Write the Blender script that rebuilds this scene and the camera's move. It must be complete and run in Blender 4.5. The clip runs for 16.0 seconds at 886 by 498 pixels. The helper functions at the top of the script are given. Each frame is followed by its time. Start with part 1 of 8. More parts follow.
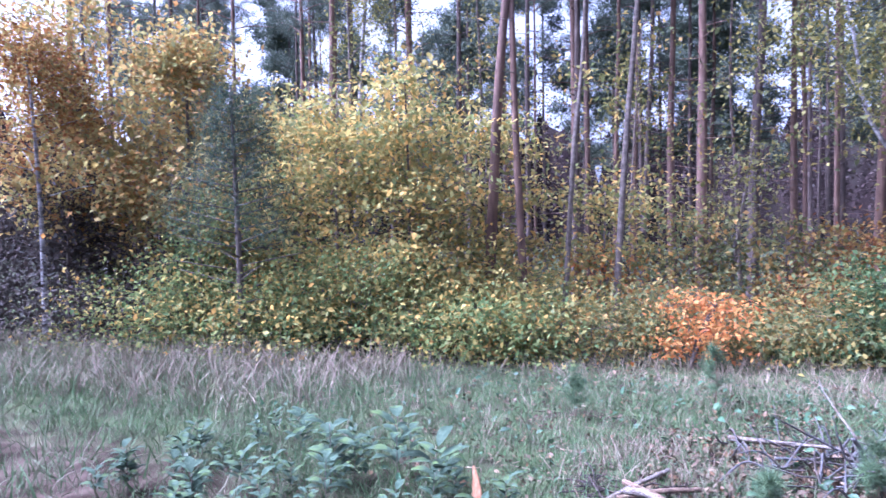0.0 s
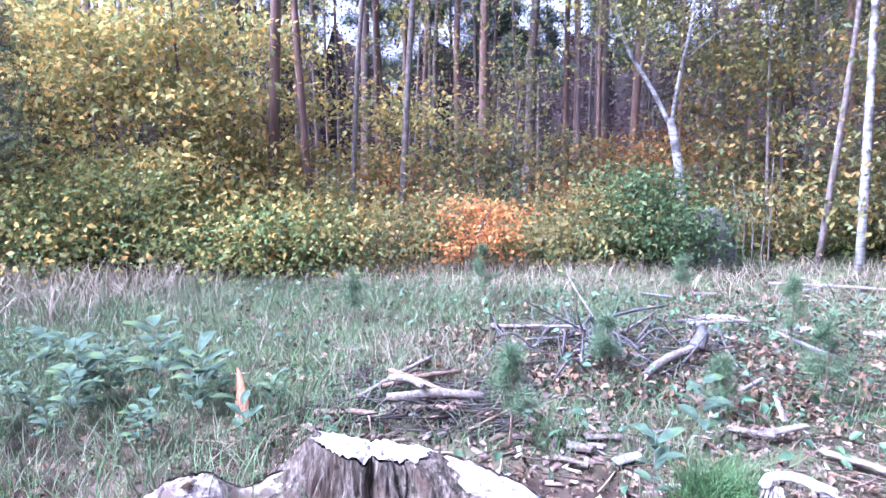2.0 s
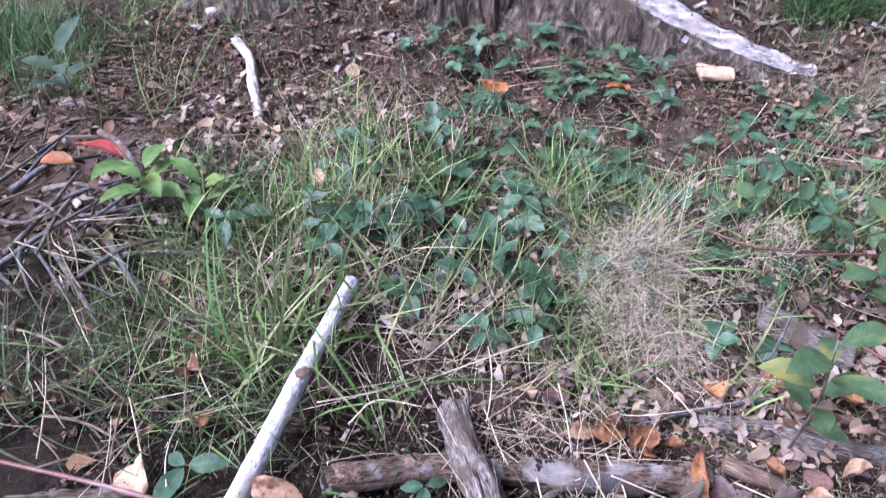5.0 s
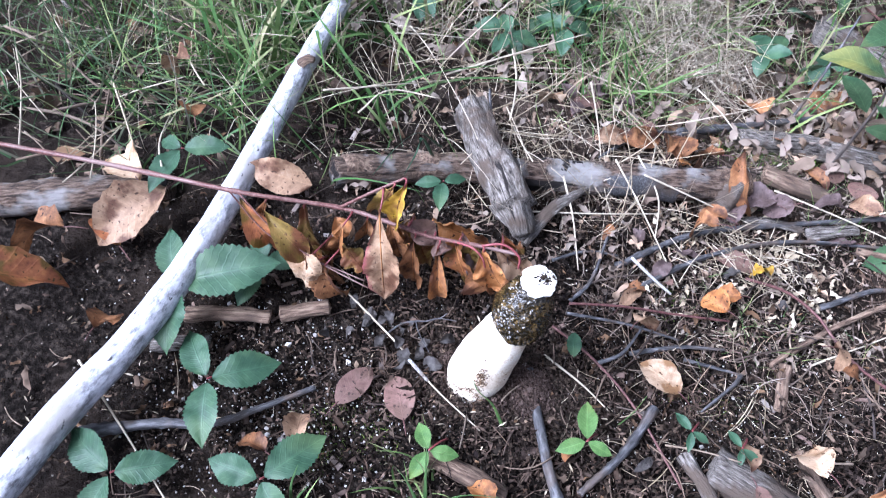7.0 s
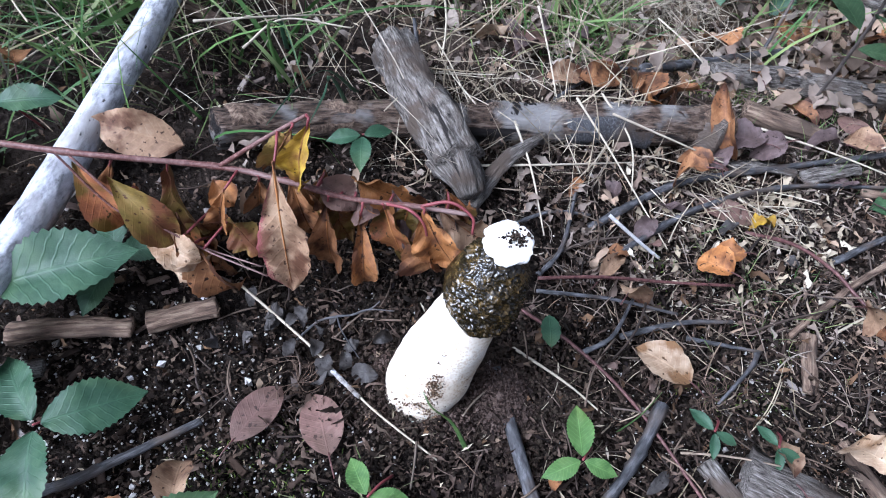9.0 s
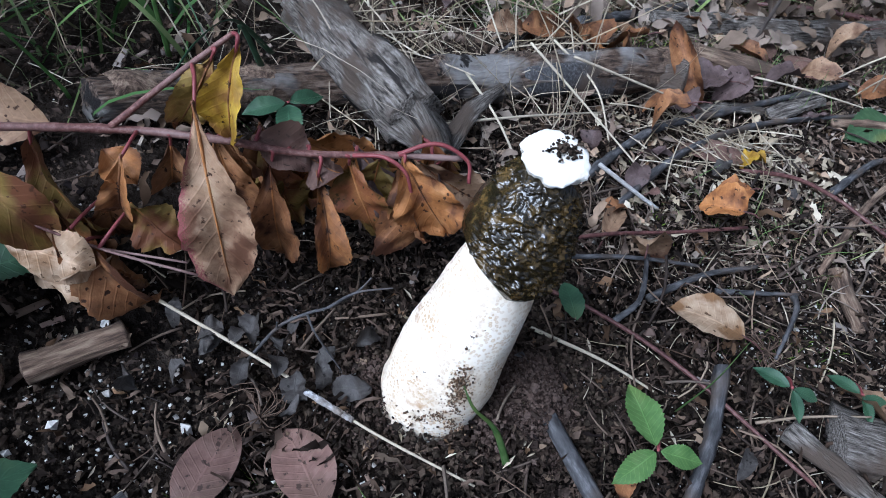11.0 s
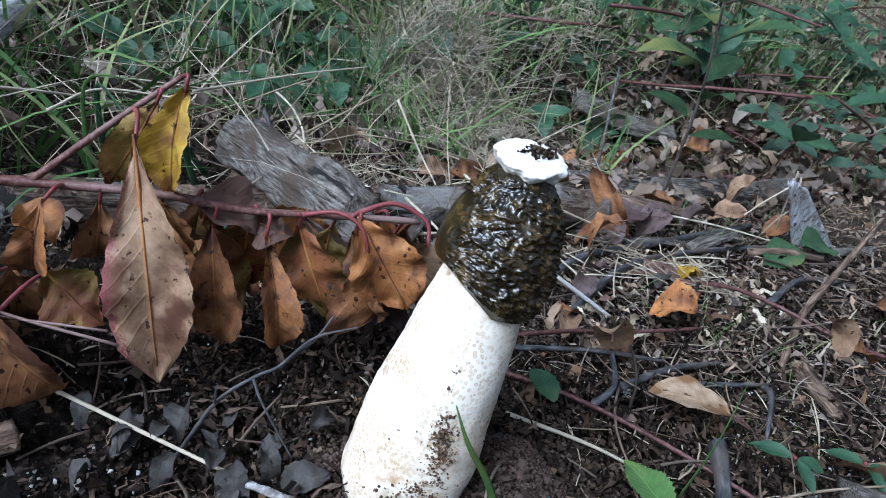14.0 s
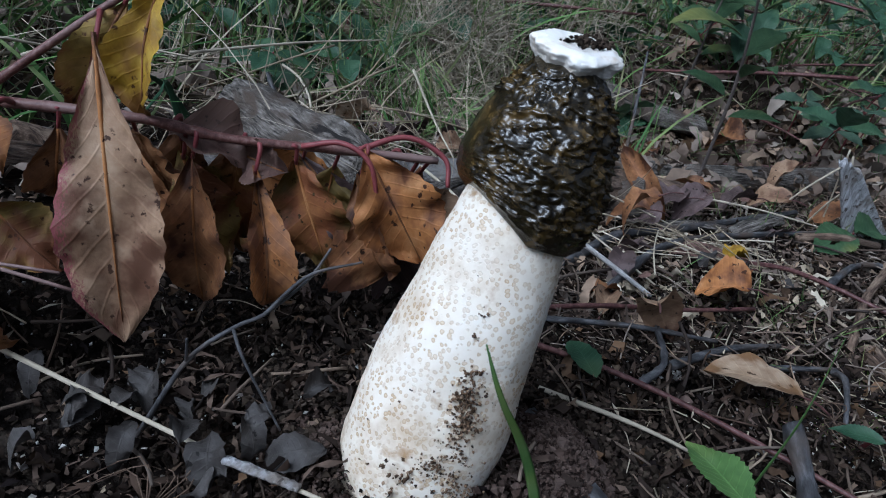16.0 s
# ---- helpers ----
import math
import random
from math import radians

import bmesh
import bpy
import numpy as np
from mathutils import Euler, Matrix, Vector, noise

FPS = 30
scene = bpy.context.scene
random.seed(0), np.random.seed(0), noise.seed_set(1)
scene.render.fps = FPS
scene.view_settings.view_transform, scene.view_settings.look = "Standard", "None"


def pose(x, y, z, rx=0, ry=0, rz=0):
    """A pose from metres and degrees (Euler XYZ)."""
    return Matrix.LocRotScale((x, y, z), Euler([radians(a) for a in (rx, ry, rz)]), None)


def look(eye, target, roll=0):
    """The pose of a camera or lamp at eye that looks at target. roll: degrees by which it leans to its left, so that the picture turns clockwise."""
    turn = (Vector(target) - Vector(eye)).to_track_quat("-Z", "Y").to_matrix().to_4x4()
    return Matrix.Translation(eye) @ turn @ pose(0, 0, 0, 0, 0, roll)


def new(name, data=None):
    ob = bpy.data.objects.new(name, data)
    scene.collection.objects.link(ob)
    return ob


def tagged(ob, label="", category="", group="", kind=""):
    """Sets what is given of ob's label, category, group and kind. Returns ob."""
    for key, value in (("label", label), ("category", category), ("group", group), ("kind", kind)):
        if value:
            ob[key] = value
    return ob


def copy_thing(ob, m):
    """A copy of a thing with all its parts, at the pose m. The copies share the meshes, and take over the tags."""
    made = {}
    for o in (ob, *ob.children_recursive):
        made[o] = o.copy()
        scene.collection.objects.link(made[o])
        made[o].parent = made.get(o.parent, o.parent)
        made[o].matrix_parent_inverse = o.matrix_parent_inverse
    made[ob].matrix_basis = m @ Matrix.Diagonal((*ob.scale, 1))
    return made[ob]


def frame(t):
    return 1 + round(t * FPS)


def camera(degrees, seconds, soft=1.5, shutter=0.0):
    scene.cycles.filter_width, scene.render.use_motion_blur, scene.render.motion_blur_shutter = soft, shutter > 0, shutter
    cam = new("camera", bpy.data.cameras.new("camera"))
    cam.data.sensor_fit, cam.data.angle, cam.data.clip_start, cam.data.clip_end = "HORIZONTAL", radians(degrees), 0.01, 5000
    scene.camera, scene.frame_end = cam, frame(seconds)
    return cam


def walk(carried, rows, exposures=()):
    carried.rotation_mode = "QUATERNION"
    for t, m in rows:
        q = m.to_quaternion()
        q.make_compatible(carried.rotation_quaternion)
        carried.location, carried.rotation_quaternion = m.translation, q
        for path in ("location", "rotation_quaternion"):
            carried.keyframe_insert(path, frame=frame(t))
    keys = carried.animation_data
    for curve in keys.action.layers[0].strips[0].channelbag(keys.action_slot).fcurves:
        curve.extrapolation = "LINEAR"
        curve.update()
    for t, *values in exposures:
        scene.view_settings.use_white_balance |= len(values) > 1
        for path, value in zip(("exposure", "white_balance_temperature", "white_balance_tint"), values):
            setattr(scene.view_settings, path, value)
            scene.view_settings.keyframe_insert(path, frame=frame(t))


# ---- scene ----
PATH = [
    (0, (0.014, -0.28, 1.142), (-0.973, 1.459, 1.103), -0.7),
    (0.5, (0.06, -0.243, 1.138), (-0.747, 1.586, 1.08), -0.0),
    (1, (0.095, -0.208, 1.125), (-0.519, 1.694, 1.055), 1.1),
    (1.5, (0.126, -0.199, 1.093), (-0.371, 1.732, 0.944), 0.0),
    (2, (0.131, -0.19, 1.044), (-0.312, 1.74, 0.764), -0.6),
    (2.5, (0.124, -0.18, 0.992), (-0.315, 1.719, 0.544), -1.2),
    (3, (0.114, -0.174, 0.941), (-0.336, 1.675, 0.325), -1.5),
    (3.5, (0.098, -0.175, 0.888), (-0.349, 1.614, 0.113), -0.8),
    (4, (0.082, -0.174, 0.82), (-0.387, 1.513, -0.146), -0.9),
    (4.5, (0.071, -0.177, 0.757), (-0.404, 1.403, -0.372), -1.2),
    (5, (0.054, -0.19, 0.709), (-0.428, 1.258, -0.584), -0.6),
    (5.2, (0.049, -0.195, 0.694), (-0.426, 1.202, -0.656), -0.4),
    (7.3, (0.054, -0.243, 0.529), (-0.298, 0.797, -1.143), -0.1),
    (7.5, (0.055, -0.233, 0.517), (-0.282, 0.795, -1.165), 0.3),
    (8, (0.053, -0.21, 0.486), (-0.24, 0.793, -1.219), 1.6),
    (8.5, (0.042, -0.186, 0.445), (-0.217, 0.861, -1.239), 2.3),
    (9, (0.029, -0.171, 0.4), (-0.141, 0.944, -1.252), 4.1),
    (9.5, (0.015, -0.159, 0.359), (-0.094, 0.975, -1.284), 4.9),
    (9.7, (0.011, -0.153, 0.347), (-0.092, 0.997, -1.286), 4.1),
    (11.8, (-0.044, -0.149, 0.244), (0.234, 1.247, -1.161), 9.7),
    (12, (-0.045, -0.154, 0.235), (0.251, 1.301, -1.105), 9.1),
    (12.5, (-0.042, -0.153, 0.228), (0.326, 1.41, -0.964), 9.0),
    (13, (-0.045, -0.174, 0.209), (0.291, 1.448, -0.911), 8.9),
    (13.5, (-0.046, -0.182, 0.207), (0.313, 1.485, -0.838), 8.9),
    (14, (-0.043, -0.184, 0.2), (0.315, 1.503, -0.813), 8.9),
    (14.5, (-0.044, -0.179, 0.192), (0.301, 1.508, -0.826), 8.4),
    (15, (-0.04, -0.177, 0.171), (0.292, 1.505, -0.858), 8.2),
    (15.5, (-0.04, -0.165, 0.157), (0.298, 1.528, -0.852), 8.0),
    (16, (-0.035, -0.158, 0.147), (0.275, 1.567, -0.816), 8.1),
]
cam = camera(66.2, 16.0, soft=0.9, shutter=0.2)
cam.data.dof.use_dof, cam.data.dof.focus_distance, cam.data.dof.aperture_fstop = True, 0.31, 42.0
walk(cam, [(t, look(eye, target, roll)) for t, eye, target, roll in PATH],
     [(0, 2.42, 4760, 38), (0.7, 2.55, 4760, 38), (1.5, 2.6, 4780, 38), (2.25, 2.8, 4850, 34), (3.5, 2.25, 4950, 37), (4.5, 1.4, 5120, 36), (5.2, 1.45, 5250, 32), (7.3, 1.5, 5050, 17),
      (9.0, 0.93, 5080, 14), (9.7, 0.73, 5080, 12), (12, 0.2, 4950, 8), (14, 0.4, 4950, 6), (15, 0.2, 4970, 6.5), (16, -0.3, 5000, 7)])

# ---- light ----
world = bpy.data.worlds.new("sky")
scene.world = world
world.use_nodes = True
wn = world.node_tree
sky = wn.nodes.new("ShaderNodeTexSky")
sky.sky_type = "NISHITA"
sky.sun_disc = False
SUN_EL, SUN_AZ = 52.0, 238.0
sky.sun_elevation, sky.sun_rotation = radians(SUN_EL), radians(SUN_AZ)
sky.dust_density, sky.air_density, sky.ozone_density = 7.0, 0.6, 1.0
haze = wn.nodes.new("ShaderNodeHueSaturation")
haze.inputs["Saturation"].default_value, haze.inputs["Value"].default_value = 0.35, 1.1
wn.links.new(sky.outputs[0], haze.inputs["Color"])
wn.links.new(haze.outputs[0], wn.nodes["Background"].inputs[0])
wn.nodes["Background"].inputs[1].default_value = 0.115
sun = new("sun", bpy.data.lights.new("sun", "SUN"))
sun.data.energy, sun.data.angle, sun.data.color = 2.6, radians(35), (1.0, 0.98, 0.95)
sdir = Vector((math.sin(radians(SUN_AZ)) * math.cos(radians(SUN_EL)),
               math.cos(radians(SUN_AZ)) * math.cos(radians(SUN_EL)), math.sin(radians(SUN_EL))))
sun.matrix_world = look(sdir * 40, (0, 0, 0))

# ---- materials ----


def ramp(nt, cols, pos=None, const=False):
    n = nt.nodes.new("ShaderNodeValToRGB")
    el = n.color_ramp.elements
    while len(el) < len(cols):
        el.new(0.5)
    for i, c in enumerate(cols):
        el[i].position = pos[i] if pos else i / max(1, len(cols) - 1)
        el[i].color = (*c, 1)
    if const:
        n.color_ramp.interpolation = "CONSTANT"
    return n


def vein_lines(nt, col, amount):
    """Midrib and slanting side veins from the blade's own coordinates (across, along)."""
    def op(kind, a, b=None):
        n = nt.nodes.new("ShaderNodeMath")
        n.operation = kind
        for k, v in ((0, a), (1, b)):
            if v is None:
                continue
            if isinstance(v, (int, float)):
                n.inputs[k].default_value = v
            else:
                nt.links.new(v, n.inputs[k])
        return n.outputs[0]
    at = nt.nodes.new("ShaderNodeAttribute")
    at.attribute_name = "blade"
    sp = nt.nodes.new("ShaderNodeSeparateXYZ")
    nt.links.new(at.outputs["Vector"], sp.inputs[0])
    ua = op("ABSOLUTE", sp.outputs[0])
    f = op("ABSOLUTE", op("SUBTRACT", op("FRACT", op("SUBTRACT", op("MULTIPLY", sp.outputs[1], 11.0), op("MULTIPLY", ua, 1.9))), 0.5))
    side = op("SUBTRACT", 1.0, op("MINIMUM", op("MULTIPLY", f, 9.0), 1.0))
    mid = op("SUBTRACT", 1.0, op("MINIMUM", op("MULTIPLY", ua, 14.0), 1.0))
    v = op("MULTIPLY", op("MAXIMUM", op("MULTIPLY", side, 0.7), mid), sp.outputs[2])
    mx = nt.nodes.new("ShaderNodeMix")
    mx.data_type, mx.blend_type = "RGBA", "ADD"
    nt.links.new(op("MULTIPLY", v, amount), mx.inputs[0])
    nt.links.new(col, mx.inputs[6])
    nt.links.new(col, mx.inputs[7])
    return v, mx.outputs[2]


def mat(name, cols, scale=30, rough=0.75, bump=0.3, dist=0.002, stain=None, big=3.0, vary=0.25, stretch=(1, 1, 1),
        trans=0.0, spec=0.3, palette=None, piece="island", detail=6.0, grain=False, veins=0.0, tight=0.4, cut=(0.5, 0.66), dark=None, fleck=2.3, thr=0.56):
    """Noise-grained surface: cols along fine noise, stain on large noise, palette over random pieces."""
    m = bpy.data.materials.new(name)
    m.use_nodes = True
    nt = m.node_tree
    b = nt.nodes["Principled BSDF"]
    tc = nt.nodes.new("ShaderNodeTexCoord")
    mp = nt.nodes.new("ShaderNodeMapping")
    mp.inputs["Scale"].default_value = stretch
    if grain:
        at = nt.nodes.new("ShaderNodeAttribute")
        at.attribute_name = "grain"
        nt.links.new(at.outputs["Vector"], mp.inputs[0])
    else:
        nt.links.new(tc.outputs["Object"], mp.inputs[0])
    n1 = nt.nodes.new("ShaderNodeTexNoise")
    n1.inputs["Scale"].default_value, n1.inputs["Detail"].default_value = scale, detail
    n1.inputs["Roughness"].default_value = 0.65
    nt.links.new(mp.outputs[0], n1.inputs["Vector"])
    lo = [0.5 - tight / 2 + tight * i / max(1, len(cols) - 1) for i in range(len(cols))]
    r1 = ramp(nt, cols, lo)
    nt.links.new(n1.outputs[0], r1.inputs[0])
    col = r1.outputs[0]
    if piece == "island":
        g = nt.nodes.new("ShaderNodeNewGeometry")
        rnd = g.outputs["Random Per Island"]
    else:
        g = nt.nodes.new("ShaderNodeObjectInfo")
        rnd = g.outputs["Random"]
    if palette:
        rp = ramp(nt, palette)
        nt.links.new(rnd, rp.inputs[0])
        mx = nt.nodes.new("ShaderNodeMix")
        mx.data_type, mx.blend_type = "RGBA", "MULTIPLY"
        mx.inputs[0].default_value = 1.0
        nt.links.new(rp.outputs[0], mx.inputs[6])
        nt.links.new(col, mx.inputs[7])
        col = mx.outputs[2]
    if stain:
        n2 = nt.nodes.new("ShaderNodeTexNoise")
        n2.inputs["Scale"].default_value, n2.inputs["Detail"].default_value = big, 4.0
        nt.links.new(tc.outputs["Object"], n2.inputs["Vector"])
        r2 = ramp(nt, [(0, 0, 0), (1, 1, 1)], list(cut))
        nt.links.new(n2.outputs[0], r2.inputs[0])
        mx = nt.nodes.new("ShaderNodeMix")
        mx.data_type = "RGBA"
        nt.links.new(r2.outputs[0], mx.inputs[0])
        nt.links.new(col, mx.inputs[6])
        mx.inputs[7].default_value = (*stain, 1)
        col = mx.outputs[2]
    if dark:
        n3 = nt.nodes.new("ShaderNodeTexNoise")
        n3.noise_dimensions = "4D"
        n3.inputs["W"].default_value = 5.0
        n3.inputs["Scale"].default_value, n3.inputs["Detail"].default_value = big * fleck, 7.0
        nt.links.new(mp.outputs[0] if grain else tc.outputs["Object"], n3.inputs["Vector"])
        r3 = ramp(nt, [(0, 0, 0), (1, 1, 1)], [thr, thr + 0.04])
        nt.links.new(n3.outputs[0], r3.inputs[0])
        mx = nt.nodes.new("ShaderNodeMix")
        mx.data_type = "RGBA"
        nt.links.new(r3.outputs[0], mx.inputs[0])
        nt.links.new(col, mx.inputs[6])
        mx.inputs[7].default_value = (*dark, 1)
        col = mx.outputs[2]
    if vary:
        mr = nt.nodes.new("ShaderNodeMapRange")
        mr.inputs[3].default_value, mr.inputs[4].default_value = 1 - vary, 1 + vary
        nt.links.new(rnd, mr.inputs[0])
        hs = nt.nodes.new("ShaderNodeHueSaturation")
        nt.links.new(mr.outputs[0], hs.inputs["Value"])
        nt.links.new(col, hs.inputs["Color"])
        col = hs.outputs[0]
    vein = None
    if veins:
        vein, col = vein_lines(nt, col, veins)
    nt.links.new(col, b.inputs["Base Color"])
    b.inputs["Roughness"].default_value = rough
    b.inputs["Specular IOR Level"].default_value = spec
    if bump:
        bp = nt.nodes.new("ShaderNodeBump")
        bp.inputs["Strength"].default_value, bp.inputs["Distance"].default_value = bump, dist
        nt.links.new(n1.outputs[0], bp.inputs["Height"])
        if vein is not None:
            bp2 = nt.nodes.new("ShaderNodeBump")
            bp2.inputs["Strength"].default_value, bp2.inputs["Distance"].default_value = 0.3, 0.0008
            nt.links.new(vein, bp2.inputs["Height"])
            nt.links.new(bp.outputs[0], bp2.inputs["Normal"])
            bp = bp2
        nt.links.new(bp.outputs[0], b.inputs["Normal"])
    if trans:
        t = nt.nodes.new("ShaderNodeBsdfTranslucent")
        nt.links.new(col, t.inputs[0])
        ms = nt.nodes.new("ShaderNodeMixShader")
        ms.inputs[0].default_value = trans
        nt.links.new(b.outputs[0], ms.inputs[1])
        nt.links.new(t.outputs[0], ms.inputs[2])
        nt.links.new(ms.outputs[0], nt.nodes["Material Output"].inputs[0])
    return m


ONE = [(0.75, 0.75, 0.75), (1.15, 1.15, 1.15)]
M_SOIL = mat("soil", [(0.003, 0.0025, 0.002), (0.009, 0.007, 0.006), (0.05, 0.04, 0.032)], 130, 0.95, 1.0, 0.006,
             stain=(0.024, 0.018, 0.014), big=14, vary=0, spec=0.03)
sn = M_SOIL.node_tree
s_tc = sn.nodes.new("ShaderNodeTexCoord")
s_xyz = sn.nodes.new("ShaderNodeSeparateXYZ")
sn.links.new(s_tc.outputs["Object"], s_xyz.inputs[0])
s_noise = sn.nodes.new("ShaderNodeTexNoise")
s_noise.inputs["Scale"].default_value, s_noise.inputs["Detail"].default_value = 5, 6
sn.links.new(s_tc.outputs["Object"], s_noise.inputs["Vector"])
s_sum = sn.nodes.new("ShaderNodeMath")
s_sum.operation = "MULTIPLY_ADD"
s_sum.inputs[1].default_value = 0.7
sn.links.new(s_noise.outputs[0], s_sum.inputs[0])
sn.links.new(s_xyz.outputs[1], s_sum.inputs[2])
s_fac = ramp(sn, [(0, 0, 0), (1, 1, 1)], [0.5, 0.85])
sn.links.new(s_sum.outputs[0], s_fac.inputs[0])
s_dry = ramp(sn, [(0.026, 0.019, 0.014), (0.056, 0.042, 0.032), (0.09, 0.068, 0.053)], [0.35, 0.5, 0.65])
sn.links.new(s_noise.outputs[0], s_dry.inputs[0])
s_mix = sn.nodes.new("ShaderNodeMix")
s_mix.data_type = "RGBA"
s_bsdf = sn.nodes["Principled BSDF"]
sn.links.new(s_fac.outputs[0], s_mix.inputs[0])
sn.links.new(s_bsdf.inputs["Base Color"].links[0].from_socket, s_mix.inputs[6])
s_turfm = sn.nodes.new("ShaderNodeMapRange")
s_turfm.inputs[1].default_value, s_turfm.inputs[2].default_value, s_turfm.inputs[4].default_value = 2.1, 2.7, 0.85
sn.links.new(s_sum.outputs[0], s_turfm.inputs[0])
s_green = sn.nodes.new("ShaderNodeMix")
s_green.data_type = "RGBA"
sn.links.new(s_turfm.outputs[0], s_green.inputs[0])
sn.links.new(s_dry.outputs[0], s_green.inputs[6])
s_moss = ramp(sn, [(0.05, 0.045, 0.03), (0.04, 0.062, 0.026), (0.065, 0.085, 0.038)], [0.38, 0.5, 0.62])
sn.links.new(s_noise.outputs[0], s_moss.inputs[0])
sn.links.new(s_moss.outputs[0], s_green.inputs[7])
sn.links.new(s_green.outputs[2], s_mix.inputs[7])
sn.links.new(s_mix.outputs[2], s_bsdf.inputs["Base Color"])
M_CRUMB = mat("soil_crumb", ONE, 200, 0.95, 0.5, 0.001, spec=0.04, palette=[(0.008, 0.006, 0.005), (0.026, 0.019, 0.014), (0.08, 0.058, 0.043), (0.015, 0.012, 0.009), (0.05, 0.038, 0.028)])
M_MOUND = mat("loose_soil", ONE, 300, 0.95, 0.6, 0.001, spec=0.05, palette=[(0.014, 0.009, 0.007), (0.05, 0.033, 0.026), (0.11, 0.08, 0.066), (0.028, 0.02, 0.016), (0.07, 0.048, 0.038)])
M_GRIT = mat("grit", ONE, 300, 0.6, 0.2, palette=[(0.25, 0.22, 0.18), (0.45, 0.42, 0.38), (0.6, 0.58, 0.55), (0.12, 0.1, 0.08)])
M_STALK = mat("stalk", [(0.54, 0.42, 0.28), (0.78, 0.7, 0.58), (0.84, 0.79, 0.7)], 40, 0.6, 0.15, 0.001, vary=0)
M_CAP = mat("slime", [(0.005, 0.004, 0.002), (0.018, 0.0125, 0.0045), (0.1, 0.062, 0.018)], 150, 0.23, 0.35, 0.001, vary=0, spec=0.6)
M_DISC = mat("disc", [(0.62, 0.52, 0.4), (0.82, 0.78, 0.71), (0.86, 0.84, 0.8)], 150, 0.55, 0.3, 0.001, vary=0)
M_BIRCHSTICK = mat("weathered_birch", [(0.045, 0.04, 0.038), (0.13, 0.122, 0.118), (0.25, 0.24, 0.235)], 260, 0.85, 0.6, 0.002,
                   tight=0.24, grain=True, stain=(0.13, 0.1, 0.075), big=12, vary=0.1, stretch=(1, 1, 1))
M_WHITESTICK = mat("white_birch_stick", [(0.17, 0.17, 0.175), (0.4, 0.4, 0.42), (0.56, 0.56, 0.585)], 170, 0.8, 0.5, 0.002,
                   tight=0.26, grain=True, stain=(0.28, 0.265, 0.255), big=16, vary=0, stretch=(1, 1, 1.6), cut=(.52, .64), dark=(0.05, 0.045, 0.042), fleck=13, thr=.645)
M_LOG = mat("rotten_log", [(0.018, 0.012, 0.009), (0.095, 0.062, 0.042), (0.2, 0.15, 0.115)], 400, 0.9, 1.0, 0.006, stretch=(1, 1, .6),
            tight=0.24, grain=True, stain=(0.27, 0.255, 0.24), big=21, vary=0.1, cut=(0.5, 0.62), dark=(0.012, 0.009, 0.008))
M_GREYWOOD = mat("grey_wood", [(0.018, 0.014, 0.012), (0.15, 0.13, 0.11), (0.33, 0.30, 0.27)], 620, 0.9, 1.0, 0.005, stretch=(1, 1, .5), detail=10,
                 tight=0.3, grain=True, stain=(0.1, 0.075, 0.057), big=26, vary=0.15, cut=(0.52, 0.62), dark=(0.02, 0.016, 0.014), fleck=6.0, thr=0.62)
M_BRUSH = mat("dead_branch", [(0.010, 0.009, 0.009), (0.032, 0.028, 0.026), (0.085, 0.074, 0.068)], 120, 0.8, 0.6, 0.002, grain=True, stain=(0.06, 0.045, 0.036), big=16, vary=0.3, spec=0.15)
M_TWIG = mat("dark_twig", [(0.013, 0.0125, 0.013), (0.05, 0.049, 0.051), (0.14, 0.138, 0.142)], 300, 0.65, 0.6, 0.001,
             grain=True, stain=(0.075, 0.056, 0.043), big=30, vary=0.3, spec=0.3)
M_BARKBIT = mat("bark_chip", [(0.045, 0.028, 0.019), (0.135, 0.09, 0.062), (0.25, 0.185, 0.13)], 300, 0.9, 0.9, 0.003, tight=0.24, grain=True, stretch=(1, 1, .5), stain=(0.07, 0.048, 0.034), big=25, dark=(.02, .014, .01), fleck=5, thr=.62)
M_REDSTEM = mat("red_stem", [(0.05, 0.02, 0.017), (0.115, 0.05, 0.042), (0.22, 0.13, 0.11)], 420, 0.5, 0.5, 0.0005, stain=(0.2, 0.135, 0.12), big=11, vary=0.1)
M_CANE = mat("bramble_cane", [(0.035, 0.014, 0.014), (0.08, 0.034, 0.03), (0.15, 0.08, 0.07)], 300, 0.5, 0.4, 0.0005, vary=0.2)
M_LAUREL = mat("laurel_leaf", [(0.026, 0.056, 0.026), (0.046, 0.085, 0.038), (0.07, 0.112, 0.054)], 60, 0.5, 0.3, 0.001, veins=0.35, vary=0.25, trans=0.2, stain=(0.2, 0.19, 0.05), big=11, spec=.15)
M_PETIOLE = mat("petiole", [(0.12, 0.025, 0.03), (0.22, 0.06, 0.06)], 120, 0.45, 0.1, vary=0.2)
LEAFMATS = {}
